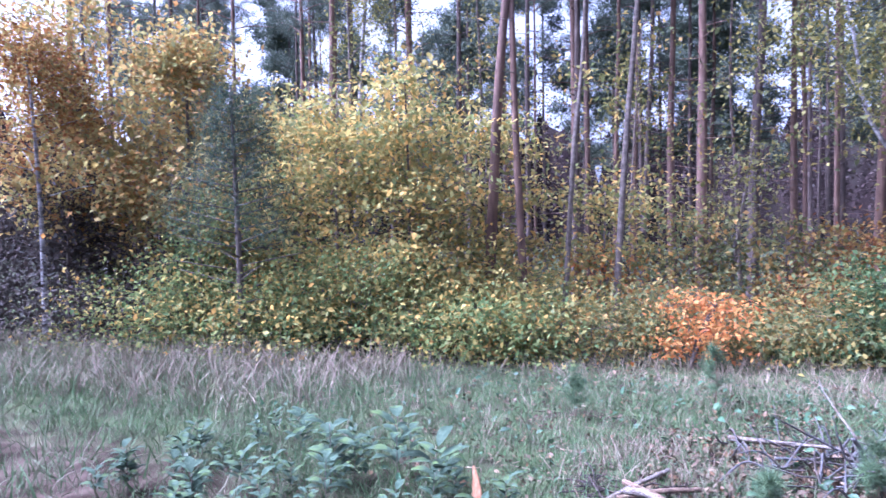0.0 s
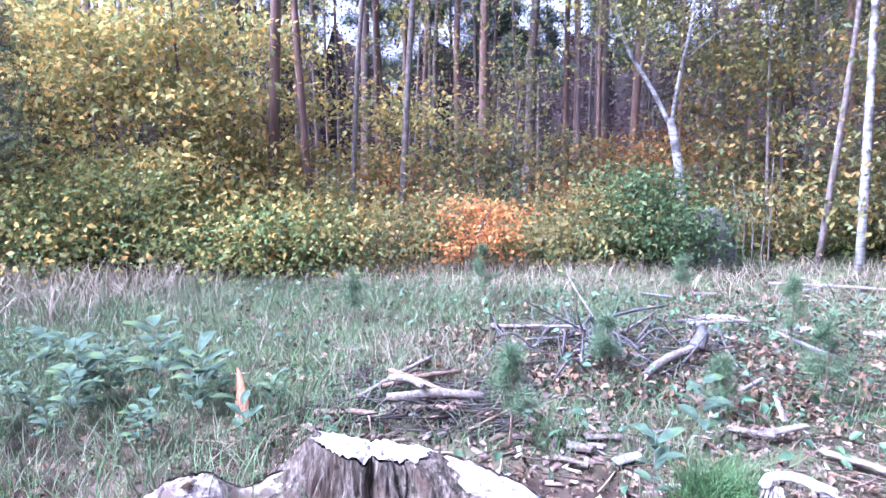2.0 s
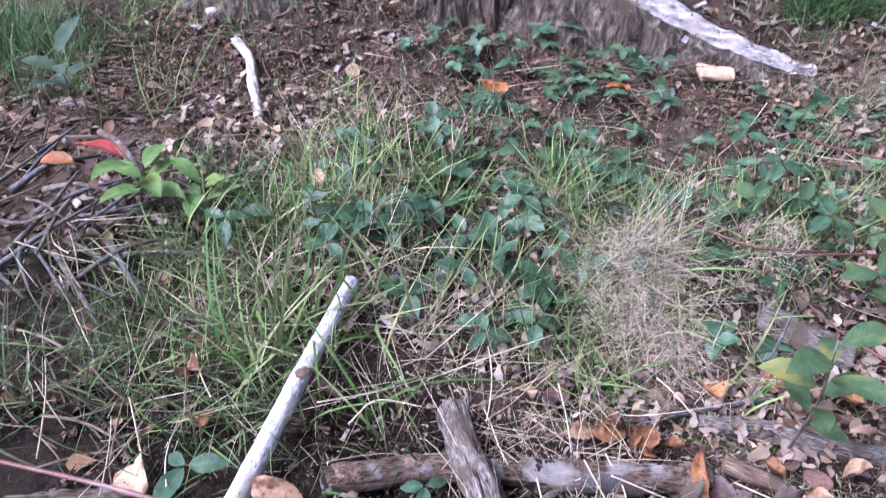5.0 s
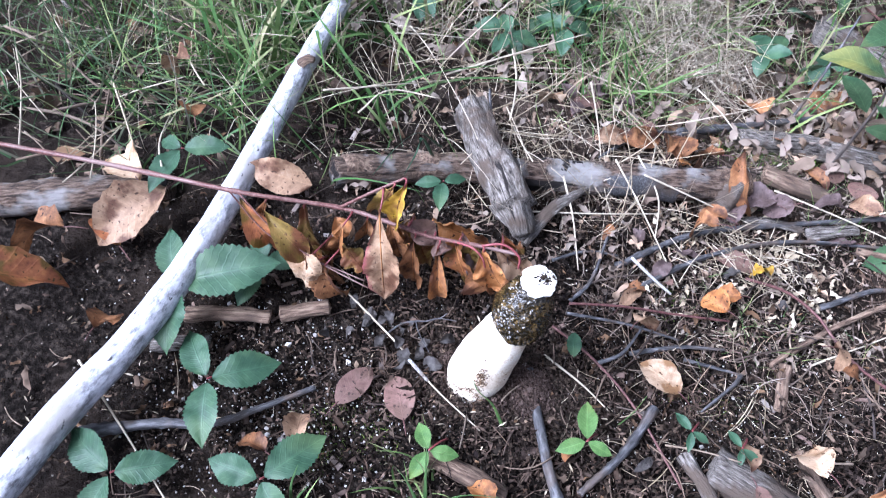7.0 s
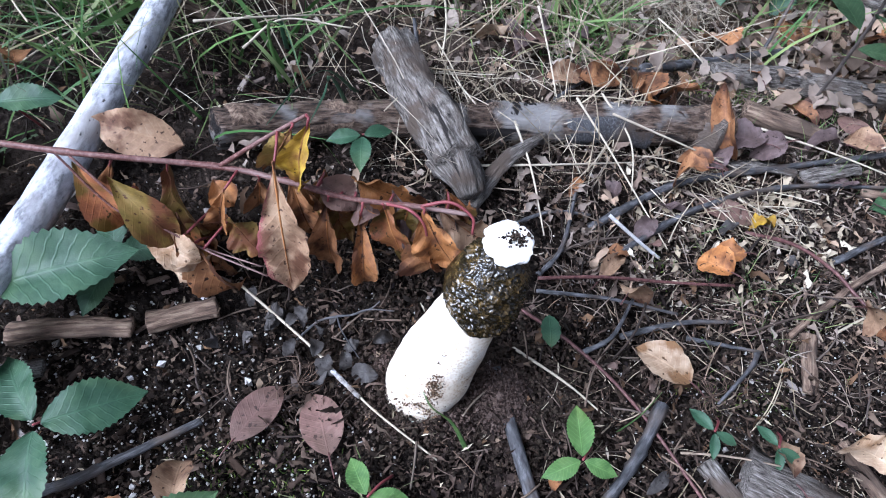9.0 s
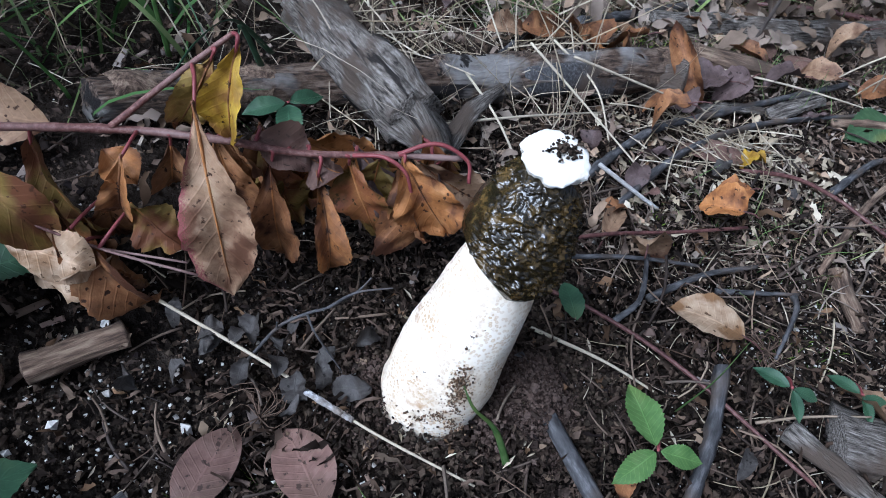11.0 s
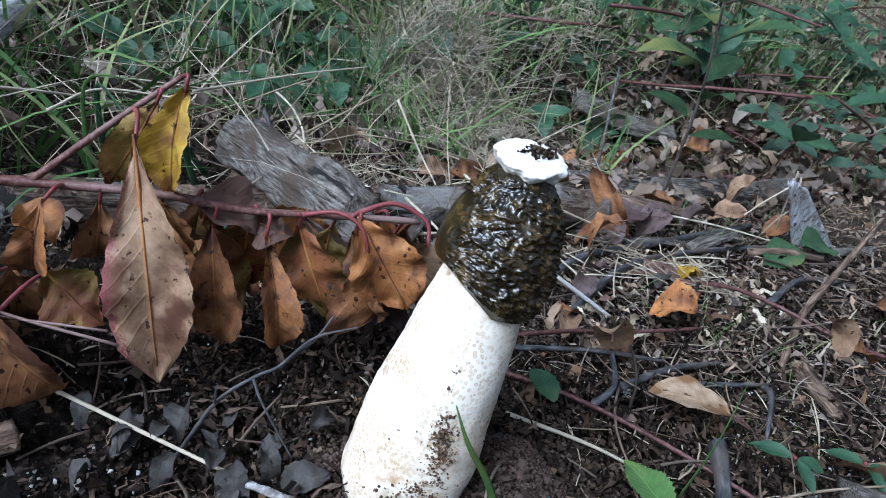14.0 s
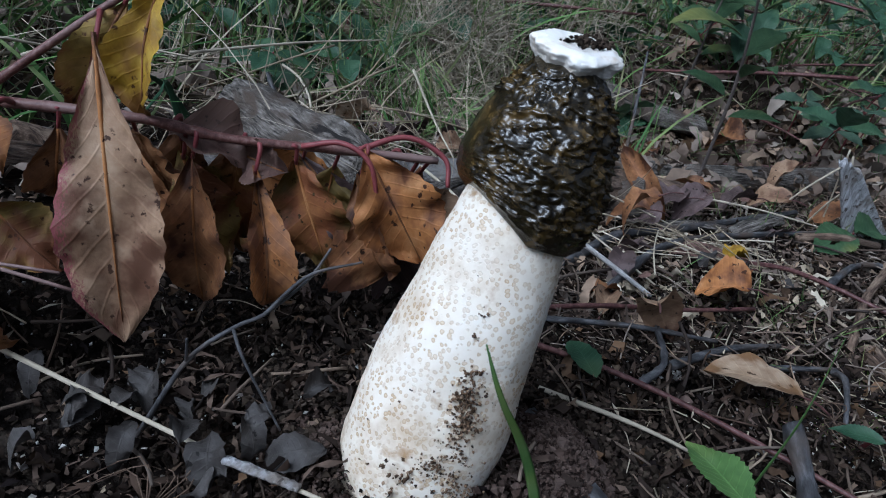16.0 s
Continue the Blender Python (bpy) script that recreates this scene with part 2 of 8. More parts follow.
for key, a, b2, c2, st in (("tan", (0.15, 0.09, 0.052), (0.275, 0.175, 0.105), (0.37, 0.26, 0.17), (0.1, 0.048, 0.027)),
                           ("brown", (0.095, 0.04, 0.017), (0.21, 0.096, 0.04), (0.32, 0.168, 0.075), (0.055, 0.022, 0.011)),
                           ("yellow", (0.2, 0.11, 0.012), (0.37, 0.23, 0.02), (0.46, 0.32, 0.05), (0.16, 0.075, 0.015)),
                           ("red", (0.1, 0.033, 0.016), (0.19, 0.07, 0.027), (0.28, 0.125, 0.04), (0.10, 0.06, 0.012)),
                           ("orange", (0.17, 0.068, 0.02), (0.29, 0.125, 0.04), (0.38, 0.195, 0.08), (0.1, 0.04, 0.018)),) + (
                           ("olive", (0.09, 0.06, 0.014), (0.17, 0.115, 0.028), (0.25, 0.15, 0.05), (0.13, 0.05, 0.022)),
                           ("mauve", (0.09, 0.05, 0.04), (0.15, 0.088, 0.07), (0.2, 0.13, 0.105), (0.1, 0.06, 0.045)),
                           ("dusk", (0.05, 0.032, 0.03), (0.1, 0.07, 0.066), (0.16, 0.12, 0.115), (0.06, 0.04, 0.035)),
                           ("grey", (0.02, 0.018, 0.016), (0.055, 0.049, 0.045), (0.12, 0.11, 0.102), (0.025, 0.02, 0.017)),
                           ("pale", (0.26, 0.165, 0.095), (0.42, 0.30, 0.195), (0.52, 0.41, 0.295), (0.2, 0.11, 0.05))):
    gain = {"brown": 1.1, "red": 1.2, "orange": 1.15, "olive": 1.1, "tan": 1.05}.get(key, 1.0)
    a, b2, c2 = (tuple(q * gain for q in c_) for c_ in (a, b2, c2))
    LEAFMATS[key] = mat("leaf_" + key, [a, b2, c2], 75, 0.6, 0.6, 0.0014, stain=st, big=48, vary=0.22, trans=0.12, spec=0.25, piece="object", veins=0.25, cut=(0.47, 0.6), dark=tuple(q * .45 for q in st), fleck=5.0, thr=0.615)
M_BRAMBLE = mat("bramble_leaf", [(0.02, 0.05, 0.026), (0.036, 0.078, 0.041), (0.06, 0.108, 0.058)], 60, 0.45, 0.5, 0.001, spec=0.28,
                stain=(0.065, 0.11, 0.048), big=15, veins=0.3, vary=0.35, trans=0.2)
M_SPROUT = mat("sprout_leaf", [(0.05, 0.105, 0.03), (0.085, 0.155, 0.045), (0.12, 0.19, 0.07)], 60, 0.5, 0.3, 0.001, veins=0.5, vary=0.25, trans=0.2, spec=0.15,
               stain=(0.15, 0.19, 0.04), big=14)
M_BLUELEAF = mat("seedling_leaf", [(0.026, 0.047, 0.031), (0.044, 0.07, 0.046), (0.07, 0.1, 0.068)], 40, 0.7, 0.3, 0.001, veins=0.3, vary=0.35, trans=0.15,
                 stain=(0.08, 0.12, 0.04), big=9, spec=0.08)
M_GRASS = mat("green_grass", ONE, 30, 0.6, 0, trans=0.22, spec=0.2, palette=[(0.055, 0.13, 0.032), (0.095, 0.18, 0.05), (0.165, 0.23, 0.075), (0.06, 0.14, 0.036), (0.3, 0.27, 0.15), (0.12, 0.21, 0.06), (0.22, 0.245, 0.1)])
M_MEADOW = mat("meadow_grass", ONE, 8, 0.7, 0, trans=0.15, spec=0.15, palette=[(0.055, 0.11, 0.045), (0.075, 0.135, 0.055), (0.11, 0.145, 0.075), (0.17, 0.15, 0.115), (0.065, 0.12, 0.05), (0.11, 0.11, 0.068), (0.08, 0.14, 0.055), (0.055, 0.108, 0.044), (0.13, 0.115, 0.085)])
M_TUFT = mat("lush_grass", ONE, 20, 0.55, 0, trans=0.2, spec=0.2, palette=[(0.034, 0.088, 0.026), (0.05, 0.112, 0.035), (0.078, 0.138, 0.047), (0.042, 0.1, 0.03)])
M_PALEGRASS = mat("pale_grass", ONE, 20, 0.65, 0, trans=0.2, spec=0.15, palette=[(0.13, 0.18, 0.08), (0.22, 0.23, 0.14), (0.3, 0.27, 0.19), (0.11, 0.16, 0.075), (0.19, 0.22, 0.12), (0.35, 0.3, 0.22)])
M_STRAW = mat("straw", ONE, 60, 0.7, 0.1, palette=[(0.22, 0.175, 0.11), (0.38, 0.31, 0.21), (0.48, 0.42, 0.32), (0.3, 0.25, 0.175), (0.17, 0.135, 0.09)], vary=0.1)
M_FARSTRAW = mat("dead_grass", ONE, 8, 0.8, 0, spec=0.1, palette=[(0.2, 0.16, 0.12), (0.28, 0.225, 0.18), (0.15, 0.12, 0.085), (0.11, 0.12, 0.06)], vary=0.1)
M_LITTER = mat("leaf_litter", ONE, 50, 0.8, 0.3, spec=0.1, palette=[(0.025, 0.017, 0.012), (0.1, 0.06, 0.034), (0.185, 0.112, 0.062), (0.06, 0.045, 0.034), (0.235, 0.17, 0.115), (0.018, 0.014, 0.011), (0.14, 0.1, 0.072), (0.045, 0.031, 0.021)], trans=0.05)
M_HUMUS = mat("humus_bits", ONE, 80, 0.9, 0.4, spec=0.05, palette=[(0.007, 0.005, 0.004), (0.024, 0.017, 0.013), (0.075, 0.05, 0.036), (0.016, 0.013, 0.011), (0.13, 0.092, 0.07), (0.008, 0.006, 0.006), (0.036, 0.026, 0.02)])
M_CHIPS = mat("wood_chips", ONE, 80, 0.85, 0.4, spec=0.15, palette=[(0.09, 0.062, 0.05), (0.2, 0.155, 0.13), (0.34, 0.3, 0.27), (0.055, 0.04, 0.033), (0.15, 0.105, 0.085), (0.11, 0.075, 0.06)])
M_LITTWIG = mat("litter_twigs", ONE, 120, 0.85, 0.3, spec=0.15, palette=[(0.03, 0.024, 0.021), (0.08, 0.058, 0.045), (0.17, 0.125, 0.09), (0.05, 0.04, 0.035), (0.27, 0.21, 0.15)])
M_STUMPBARK = mat("stump_bark", [(0.011, 0.008, 0.006), (0.055, 0.042, 0.031), (0.135, 0.112, 0.087), (0.29, 0.26, 0.22)], 70, 0.95, 1.0, 0.025, stretch=(1, 1, 0.22),
                  stain=(0.075, 0.052, 0.036), big=13, vary=0, dark=(0.028, 0.026, 0.014), thr=0.58, tight=.4, detail=9)
M_BLEACH = mat("bleached_wood", [(0.075, 0.066, 0.06), (0.25, 0.237, 0.228), (0.47, 0.462, 0.46)], 70, 0.85, 1.0, 0.008, stretch=(.35, 1, 1),
               stain=(0.3, 0.265, 0.235), big=16, vary=0, tight=.3, dark=(.1, .08, .065), fleck=4, thr=.6)
M_GREYCREST = mat("grey_root_wood", [(0.035, 0.029, 0.024), (0.15, 0.13, 0.112), (0.4, 0.38, 0.36)], 40, 0.9, 1.0, 0.01, vary=0, tight=.3, stain=(0.08, 0.06, 0.045), big=14, cut=(.46, .58), dark=(.03, .024, .018), fleck=3, thr=.58)
M_RAWWOOD = mat("raw_wood", [(0.22, 0.14, 0.085), (0.4, 0.28, 0.18), (0.52, 0.4, 0.28)], 40, 0.8, 0.5, 0.003, vary=0.1)
M_SPLINTER = mat("orange_wood", [(0.13, 0.06, 0.03), (0.24, 0.12, 0.06), (0.33, 0.19, 0.11)], 60, 0.85, 0.8, 0.004, vary=0, stretch=(1, 1, 0.2))
M_MOSS = mat("moss", ONE, 60, 0.9, 0.3, palette=[(0.05, 0.09, 0.01), (0.1, 0.16, 0.02), (0.16, 0.2, 0.04)])
M_PINEBARK = mat("pine_bark", [(0.045, 0.035, 0.032), (0.095, 0.074, 0.066), (0.16, 0.12, 0.102)], 14, 0.95, 0.9, 0.02, stretch=(1, 1, 0.3), stain=(0.085, 0.066, 0.06), big=1.2, vary=0.3, piece="object")
M_REDPINE = mat("red_pine_bark", [(0.06, 0.038, 0.03), (0.125, 0.078, 0.06), (0.19, 0.12, 0.09)], 12, 0.9, 0.7, 0.015, stretch=(1, 1, 0.3), stain=(0.12, 0.08, 0.066), big=1.0, vary=0.3, piece="object")
M_BIRCH = mat("birch_bark", [(0.04, 0.036, 0.033), (0.24, 0.232, 0.228), (0.4, 0.39, 0.39)], 9, 0.8, 0.4, 0.01, stretch=(1, 1, 3.5), stain=(0.055, 0.048, 0.044), big=7, vary=0)
M_SAPBARK = mat("sapling_bark", [(0.045, 0.037, 0.033), (0.1, 0.083, 0.072), (0.17, 0.145, 0.128)], 20, 0.9, 0.6, 0.008, vary=0.3, piece="object")
M_NEEDLE = mat("pine_needles", ONE, 4, 0.7, 0, palette=[(0.06, 0.085, 0.07), (0.09, 0.12, 0.085), (0.12, 0.14, 0.1), (0.07, 0.095, 0.075)], trans=0.25)
M_YNEEDLE = mat("young_pine_needles", ONE, 6, 0.6, 0, palette=[(0.055, 0.1, 0.055), (0.08, 0.135, 0.07), (0.12, 0.165, 0.075)], trans=0.15, spec=0.15)
M_DIMNEEDLE = mat("dim_pine_needles", ONE, 6, 0.7, 0, palette=[(0.04, 0.066, 0.046), (0.056, 0.085, 0.056), (0.08, 0.105, 0.062)], trans=0.2, spec=0.1)


def leaves_mat(name, pal, trans=0.42):
    return mat(name, ONE, 5, 0.65, 0, palette=pal, trans=trans, vary=0.2, spec=0.12)


F_YELLOW = leaves_mat("yellow_foliage", [(0.5, 0.36, 0.1), (0.2, 0.22, 0.08), (0.34, 0.3, 0.1), (0.13, 0.17, 0.065), (0.54, 0.34, 0.09), (0.16, 0.2, 0.075), (0.42, 0.34, 0.11), (0.14, 0.175, 0.07), (0.3, 0.29, 0.1), (0.56, 0.33, 0.09), (0.18, 0.21, 0.08), (0.6, 0.42, 0.12)], 0.52)
F_GREEN = leaves_mat("green_foliage", [(0.09, 0.145, 0.055), (0.135, 0.2, 0.07), (0.2, 0.245, 0.085), (0.105, 0.165, 0.06), (0.4, 0.31, 0.085), (0.08, 0.125, 0.05), (0.26, 0.265, 0.085), (0.12, 0.18, 0.065), (0.44, 0.26, 0.07)], 0.48)
# Shade on the wood's right side is put into these mixed leaf tones.
F_MIXED = leaves_mat("mixed_foliage", [(0.11, 0.14, 0.06), (0.18, 0.18, 0.07), (0.33, 0.26, 0.08), (0.12, 0.155, 0.065), (0.37, 0.21, 0.065), (0.08, 0.105, 0.05), (0.15, 0.17, 0.07)], 0.47)
F_ORANGE = leaves_mat("orange_foliage", [(0.48, 0.17, 0.04), (0.55, 0.24, 0.07), (0.38, 0.12, 0.04), (0.54, 0.3, 0.09), (0.24, 0.1, 0.04), (0.6, 0.33, 0.1)])
F_RUST = leaves_mat("rust_foliage", [(0.22, 0.085, 0.035), (0.29, 0.135, 0.04), (0.16, 0.1, 0.04), (0.33, 0.21, 0.055), (0.13, 0.125, 0.05)])
F_OAK = leaves_mat("oak_foliage", [(0.4, 0.27, 0.08), (0.24, 0.24, 0.095), (0.42, 0.21, 0.06), (0.19, 0.21, 0.085), (0.5, 0.37, 0.11), (0.2, 0.22, 0.09), (0.32, 0.17, 0.055), (0.3, 0.29, 0.1)], 0.5)
# Lowered birch leaf tones: the right-hand trees' shade is put into the colour.
F_BIRCH = leaves_mat("birch_foliage", [(0.11, 0.125, 0.055), (0.18, 0.18, 0.065), (0.28, 0.245, 0.075), (0.08, 0.1, 0.05)])
F_DEEPGREEN = leaves_mat("deep_green_foliage", [(0.04, 0.075, 0.03), (0.065, 0.11, 0.04), (0.11, 0.145, 0.055), (0.05, 0.095, 0.038), (0.025, 0.045, 0.022)], 0.4)
# Shade of the distant wood is put into these near-black leaf colours.
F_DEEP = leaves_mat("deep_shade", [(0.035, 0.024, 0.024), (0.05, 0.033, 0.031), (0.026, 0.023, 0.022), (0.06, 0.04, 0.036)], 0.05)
# Dim tones with the shade under the trees put into the colour.
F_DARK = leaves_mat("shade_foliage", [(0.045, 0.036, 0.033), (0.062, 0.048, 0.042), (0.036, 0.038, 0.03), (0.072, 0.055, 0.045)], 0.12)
M_FLUFF = mat("fluffy_straw", ONE, 60, 0.7, 0, spec=0.1, trans=.15, palette=[(0.31, 0.26, 0.185), (0.42, 0.36, 0.27), (0.5, 0.44, 0.34), (0.2, 0.16, 0.11)], vary=0.1)
M_SMEAR = mat("soil_smear", ONE, 300, 0.9, 0.4, 0.001, spec=0.1, palette=[(0.09, 0.055, 0.03), (0.2, 0.125, 0.075), (0.03, 0.02, 0.015), (0.28, 0.19, 0.12)])
# Dark streaks of the backdrop: the wood's unlit depth put into its colour.
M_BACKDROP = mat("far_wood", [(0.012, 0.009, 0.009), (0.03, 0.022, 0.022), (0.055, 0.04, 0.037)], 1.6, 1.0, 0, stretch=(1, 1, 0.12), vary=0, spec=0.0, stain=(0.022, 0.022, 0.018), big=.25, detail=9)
M_PLATE = mat("split_wood_face", [(0.15, 0.14, 0.135), (0.36, 0.355, 0.36), (0.58, 0.58, 0.6)], 420, 0.9, 1.0, 0.003, vary=0, tight=.3, stretch=(1, 1, .1), stain=(0.2, 0.17, 0.14), big=40, dark=(.08, .065, .055), fleck=5, thr=.6)
M_STRIP = mat("pale_strip", [(0.22, 0.205, 0.19), (0.4, 0.39, 0.375), (0.58, 0.57, 0.56)], 260, 0.85, 0.9, 0.003, vary=0, grain=True, tight=.3, stretch=(1, 1, .6), stain=(0.26, 0.22, 0.18), big=30, dark=(.12, .095, .075), fleck=4, thr=.64)
M_BANK = mat("bank_litter", ONE, 60, 0.85, 0.3, spec=0.1, palette=[(0.11, 0.077, 0.058), (0.16, 0.117, 0.09), (0.08, 0.056, 0.042), (0.2, 0.152, 0.12), (0.095, 0.066, 0.049), (0.07, 0.05, 0.039), (0.13, 0.086, 0.058), (0.165, 0.1, 0.06)])
M_DRYLITTER = mat("dry_litter", ONE, 60, 0.8, 0.3, spec=0.15, trans=.08, palette=[(0.21, 0.16, 0.125), (0.3, 0.24, 0.195), (0.13, 0.098, 0.075), (0.36, 0.305, 0.25), (0.18, 0.13, 0.098), (0.09, 0.068, 0.054), (0.25, 0.18, 0.125), (0.28, 0.2, 0.135)])
M_SAND = mat("pale_sand", [(0.12, 0.1, 0.08), (0.24, 0.21, 0.18), (0.34, 0.31, 0.275)], 40, 0.95, 0.6, 0.004, vary=0, stain=(0.1, 0.075, 0.055), big=9, cut=(.46, .58))

# ---- mesh helpers ----


LAST = {"grain": None}


def mk(name, V, F, material, parent=None, base=None, label="", smooth=True, blade=None):
    """Mesh object from world-space verts; a part hangs under parent (which stands unrotated at its place)."""
    V = np.asarray(V, dtype=np.float64)
    o = np.array(parent["_at"][:] if parent is not None else (base if base is not None else (0, 0, 0)), dtype=np.float64)
    me = bpy.data.meshes.new(name)
    me.from_pydata((V - o).tolist(), [], [tuple(int(i) for i in f) for f in F] if not isinstance(F, np.ndarray) else F.tolist())
    if smooth:
        me.polygons.foreach_set("use_smooth", [True] * len(me.polygons))
    for key, arr in (("grain", LAST["grain"]), ("blade", blade)):
        if arr is not None and len(arr) == len(V):
            me.attributes.new(key, "FLOAT_VECTOR", "POINT").data.foreach_set("vector", np.asarray(arr, np.float32).ravel())
    LAST["grain"] = None
    me.materials.append(material)
    ob = new(name, me)
    if parent is not None:
        ob.parent = parent
        if label:
            tagged(ob, label)
    else:
        ob.location = o
    ob["_at"] = [float(a) for a in o]
    return ob


def thing(name, at, label, category, group="", kind=""):
    e = new(name)
    e.empty_display_size = 0.05
    e.location = at
    e["_at"] = [float(a) for a in at]
    return tagged(e, label, category, group, kind)


def smooth_path(P, n):
    """Catmull-Rom through the control points."""
    P = np.asarray(P, dtype=float)
    Q = np.vstack([2 * P[0] - P[1], P, 2 * P[-1] - P[-2]])
    out = []
    for u in np.linspace(0, len(P) - 1 - 1e-9, n):
        i, f = int(u), u - int(u)
        a, b, c, d = Q[i:i + 4]
        out.append(0.5 * (2 * b + (c - a) * f + (2 * a - 5 * b + 4 * c - d) * f * f + (3 * b - a - 3 * c + d) * f ** 3))
    return np.array(out)


def tube(P, r0, r1=None, seg=8, n=None, rough=0.0, flat=1.0, seed=0, path=True, knots=0.0, groove=0.0):
    """Tapered, uneven limb along the control points, with closed ends."""
    rng = np.random.RandomState(seed)
    r1 = r0 if r1 is None else r1
    n = n or max(4, 4 * len(P))
    C = smooth_path(P, n) if path else np.asarray(P, float)
    n = len(C)
    T = np.gradient(C, axis=0)
    T /= np.linalg.norm(T, axis=1)[:, None] + 1e-12
    up = np.array([0, 0, 1.0]) if abs(T[0][2]) < 0.8 else np.array([0, 1.0, 0])
    a = np.linspace(0, 2 * math.pi, seg, endpoint=False)
    lob = 1 + rough * rng.uniform(-1, 1, seg)
    V = []
    for i in range(n):
        s = np.cross(T[i], up)
        s /= np.linalg.norm(s) + 1e-12
        w = np.cross(s, T[i])
        r = (r0 + (r1 - r0) * i / (n - 1)) * (1 + knots * rng.uniform(-0.4, 1) * (rng.rand() < 0.3))
        k = lob * (1 + 0.5 * rough * rng.uniform(-1, 1, seg))
        if groove:
            run_i = i / (n - 1) * np.linalg.norm(C[-1] - C[0]) / max(r0, 1e-4)
            k = np.array([1 + groove * (2.2 * abs(noise.noise((math.cos(q) * 3.4 + seed, math.sin(q) * 3.4, run_i * 0.22))) - 0.5 + 0.5 * noise.noise((math.cos(q) * 9, math.sin(q) * 9 + seed, run_i * 0.7))) for q in a])
        V.append(C[i] + r * (np.outer(np.cos(a) * k, s) + flat * np.outer(np.sin(a) * k, w)))
    V = np.vstack(V + [C[:1] - T[:1] * r0 * 0.2, C[-1:] + T[-1:] * r1 * 0.2])
    run = np.concatenate([[0], np.cumsum(np.linalg.norm(np.diff(C, axis=0), axis=1))]) * 0.3 + seed * 0.37
    G = np.stack([np.tile(np.cos(a) * r0, n), np.tile(np.sin(a) * r0, n), np.repeat(run, seg)], 1)
    LAST["grain"] = np.vstack([G, [[0, 0, run[0]]], [[0, 0, run[-1]]]])
    F = []
    for i in range(n - 1):
        for j in range(seg):
            k = (j + 1) % seg
            F.append((i * seg + j, i * seg + k, (i + 1) * seg + k, (i + 1) * seg + j))
    for j in range(seg):
        k = (j + 1) % seg
        F.append((n * seg, k, j))
        F.append((n * seg + 1, (n - 1) * seg + j, (n - 1) * seg + k))
    return V, F


def join(parts):
    V, F, o = [], [], 0
    for v, f in parts:
        V.append(np.asarray(v, float))
        F += [tuple(int(i) + o for i in q) for q in f]
        o += len(v)
    return np.vstack(V), F


def leaf_vf(L=1.0, W=0.4, curl=0.3, fold=0.25, n=7, serr=0.0, wave=0.0, seed=0, widest=0.4, tip=1.0, foot=0.75, twist=0.0, across=5, crumple=0.0):
    """Leaf blade along +Y, upper side to +Z: an odd number of verts across, bent along its length and folded at the midrib."""
    rng = np.random.RandomState(seed)
    V, F = [], []
    for i in range(n + 1):
        t = i / n
        p = (t / widest) ** foot if t < widest else max(0.0, 1 - (t - widest) / (1 - widest)) ** (0.85 * tip)
        w = 0.5 * W * math.sin(p * math.pi / 2) if t < 1 else 0.0
        w = max(w, 0.012 * W) * (1 + serr * (1 if i % 2 else -1))
        a = curl * t
        y = L * (math.sin(a) / curl if abs(curl) > 1e-3 else t)
        z = -L * ((1 - math.cos(a)) / curl if abs(curl) > 1e-3 else 0)
        for j in np.linspace(-1, 1, across):
            zz = z + crumple * W * (noise.noise((t * 7, j * 1.6 + seed, seed * .3)) + .5 * noise.noise((t * 15, j * 3.5, seed * .9))) * (abs(j) + .1) + fold * abs(j) * w + wave * W * 1.7 * noise.noise((t * 4.5, j * 0.9 + seed * 1.37, seed * 0.71)) * (abs(j) + .15)
            tw = twist * (t - 0.35)
            V.append((j * w * math.cos(tw), y + (serr * L * 0.02 * abs(j)), zz + j * w * math.sin(tw)))
    for i in range(n):
        for j in range(across - 1):
            a = i * across + j
            F.append((a, a + 1, a + across + 1, a + across))
    return np.array(V), F


def blade_uv(n, across=5):
    """Across and along, for the verts of leaf_vf with n steps."""
    return np.array([(j, i / n, 1.0) for i in range(n + 1) for j in np.linspace(-1, 1, across)])


def frames_of(yaw, tilt, roll):
    cy, sy, ct, st, cr, sr = np.cos(yaw), np.sin(yaw), np.cos(tilt), np.sin(tilt), np.cos(roll), np.sin(roll)
    z, o = np.zeros_like(cy), np.ones_like(cy)
    Rz = np.array([[cy, -sy, z], [sy, cy, z], [z, z, o]]).transpose(2, 0, 1)
    Rx = np.array([[o, z, z], [z, ct, -st], [z, st, ct]]).transpose(2, 0, 1)
    Ry = np.array([[cr, z, sr], [z, o, z], [-sr, z, cr]]).transpose(2, 0, 1)
    return Rz @ Rx @ Ry


def scatter_vf(tv, tf, pos, yaw, tilt, roll, size):
    """Copies of one small piece (tv, tf) at many places, as one array of verts and faces."""
    N, tv = len(pos), np.asarray(tv, float)
    R = frames_of(np.asarray(yaw), np.asarray(tilt), np.asarray(roll))
    size = np.asarray(size, float)
    S = size[:, None, None] if size.ndim == 1 else size[:, None, :]
    V = np.einsum("nij,nkj->nki", R, tv[None] * S) + np.asarray(pos)[:, None, :]
    k = len(tv)
    F = []
    for q in sorted({len(f) for f in tf}):
        base = np.array([f for f in tf if len(f) == q])
        F += (base[None] + (np.arange(N) * k)[:, None, None]).reshape(-1, q).tolist()
    return V.reshape(-1, 3), F


def stuff(name, groups, material, label, category, parent=None, smooth=True):
    V, F = [], []
    o = 0
    for v, f in groups:
        V.append(v)
        F += [tuple(i + o for i in q) for q in f] if o else f
        o += len(v)
    ob = mk(name, np.vstack(V), F, material, parent, smooth=smooth)
    return tagged(ob, label, category, kind="stuff") if parent is None else ob


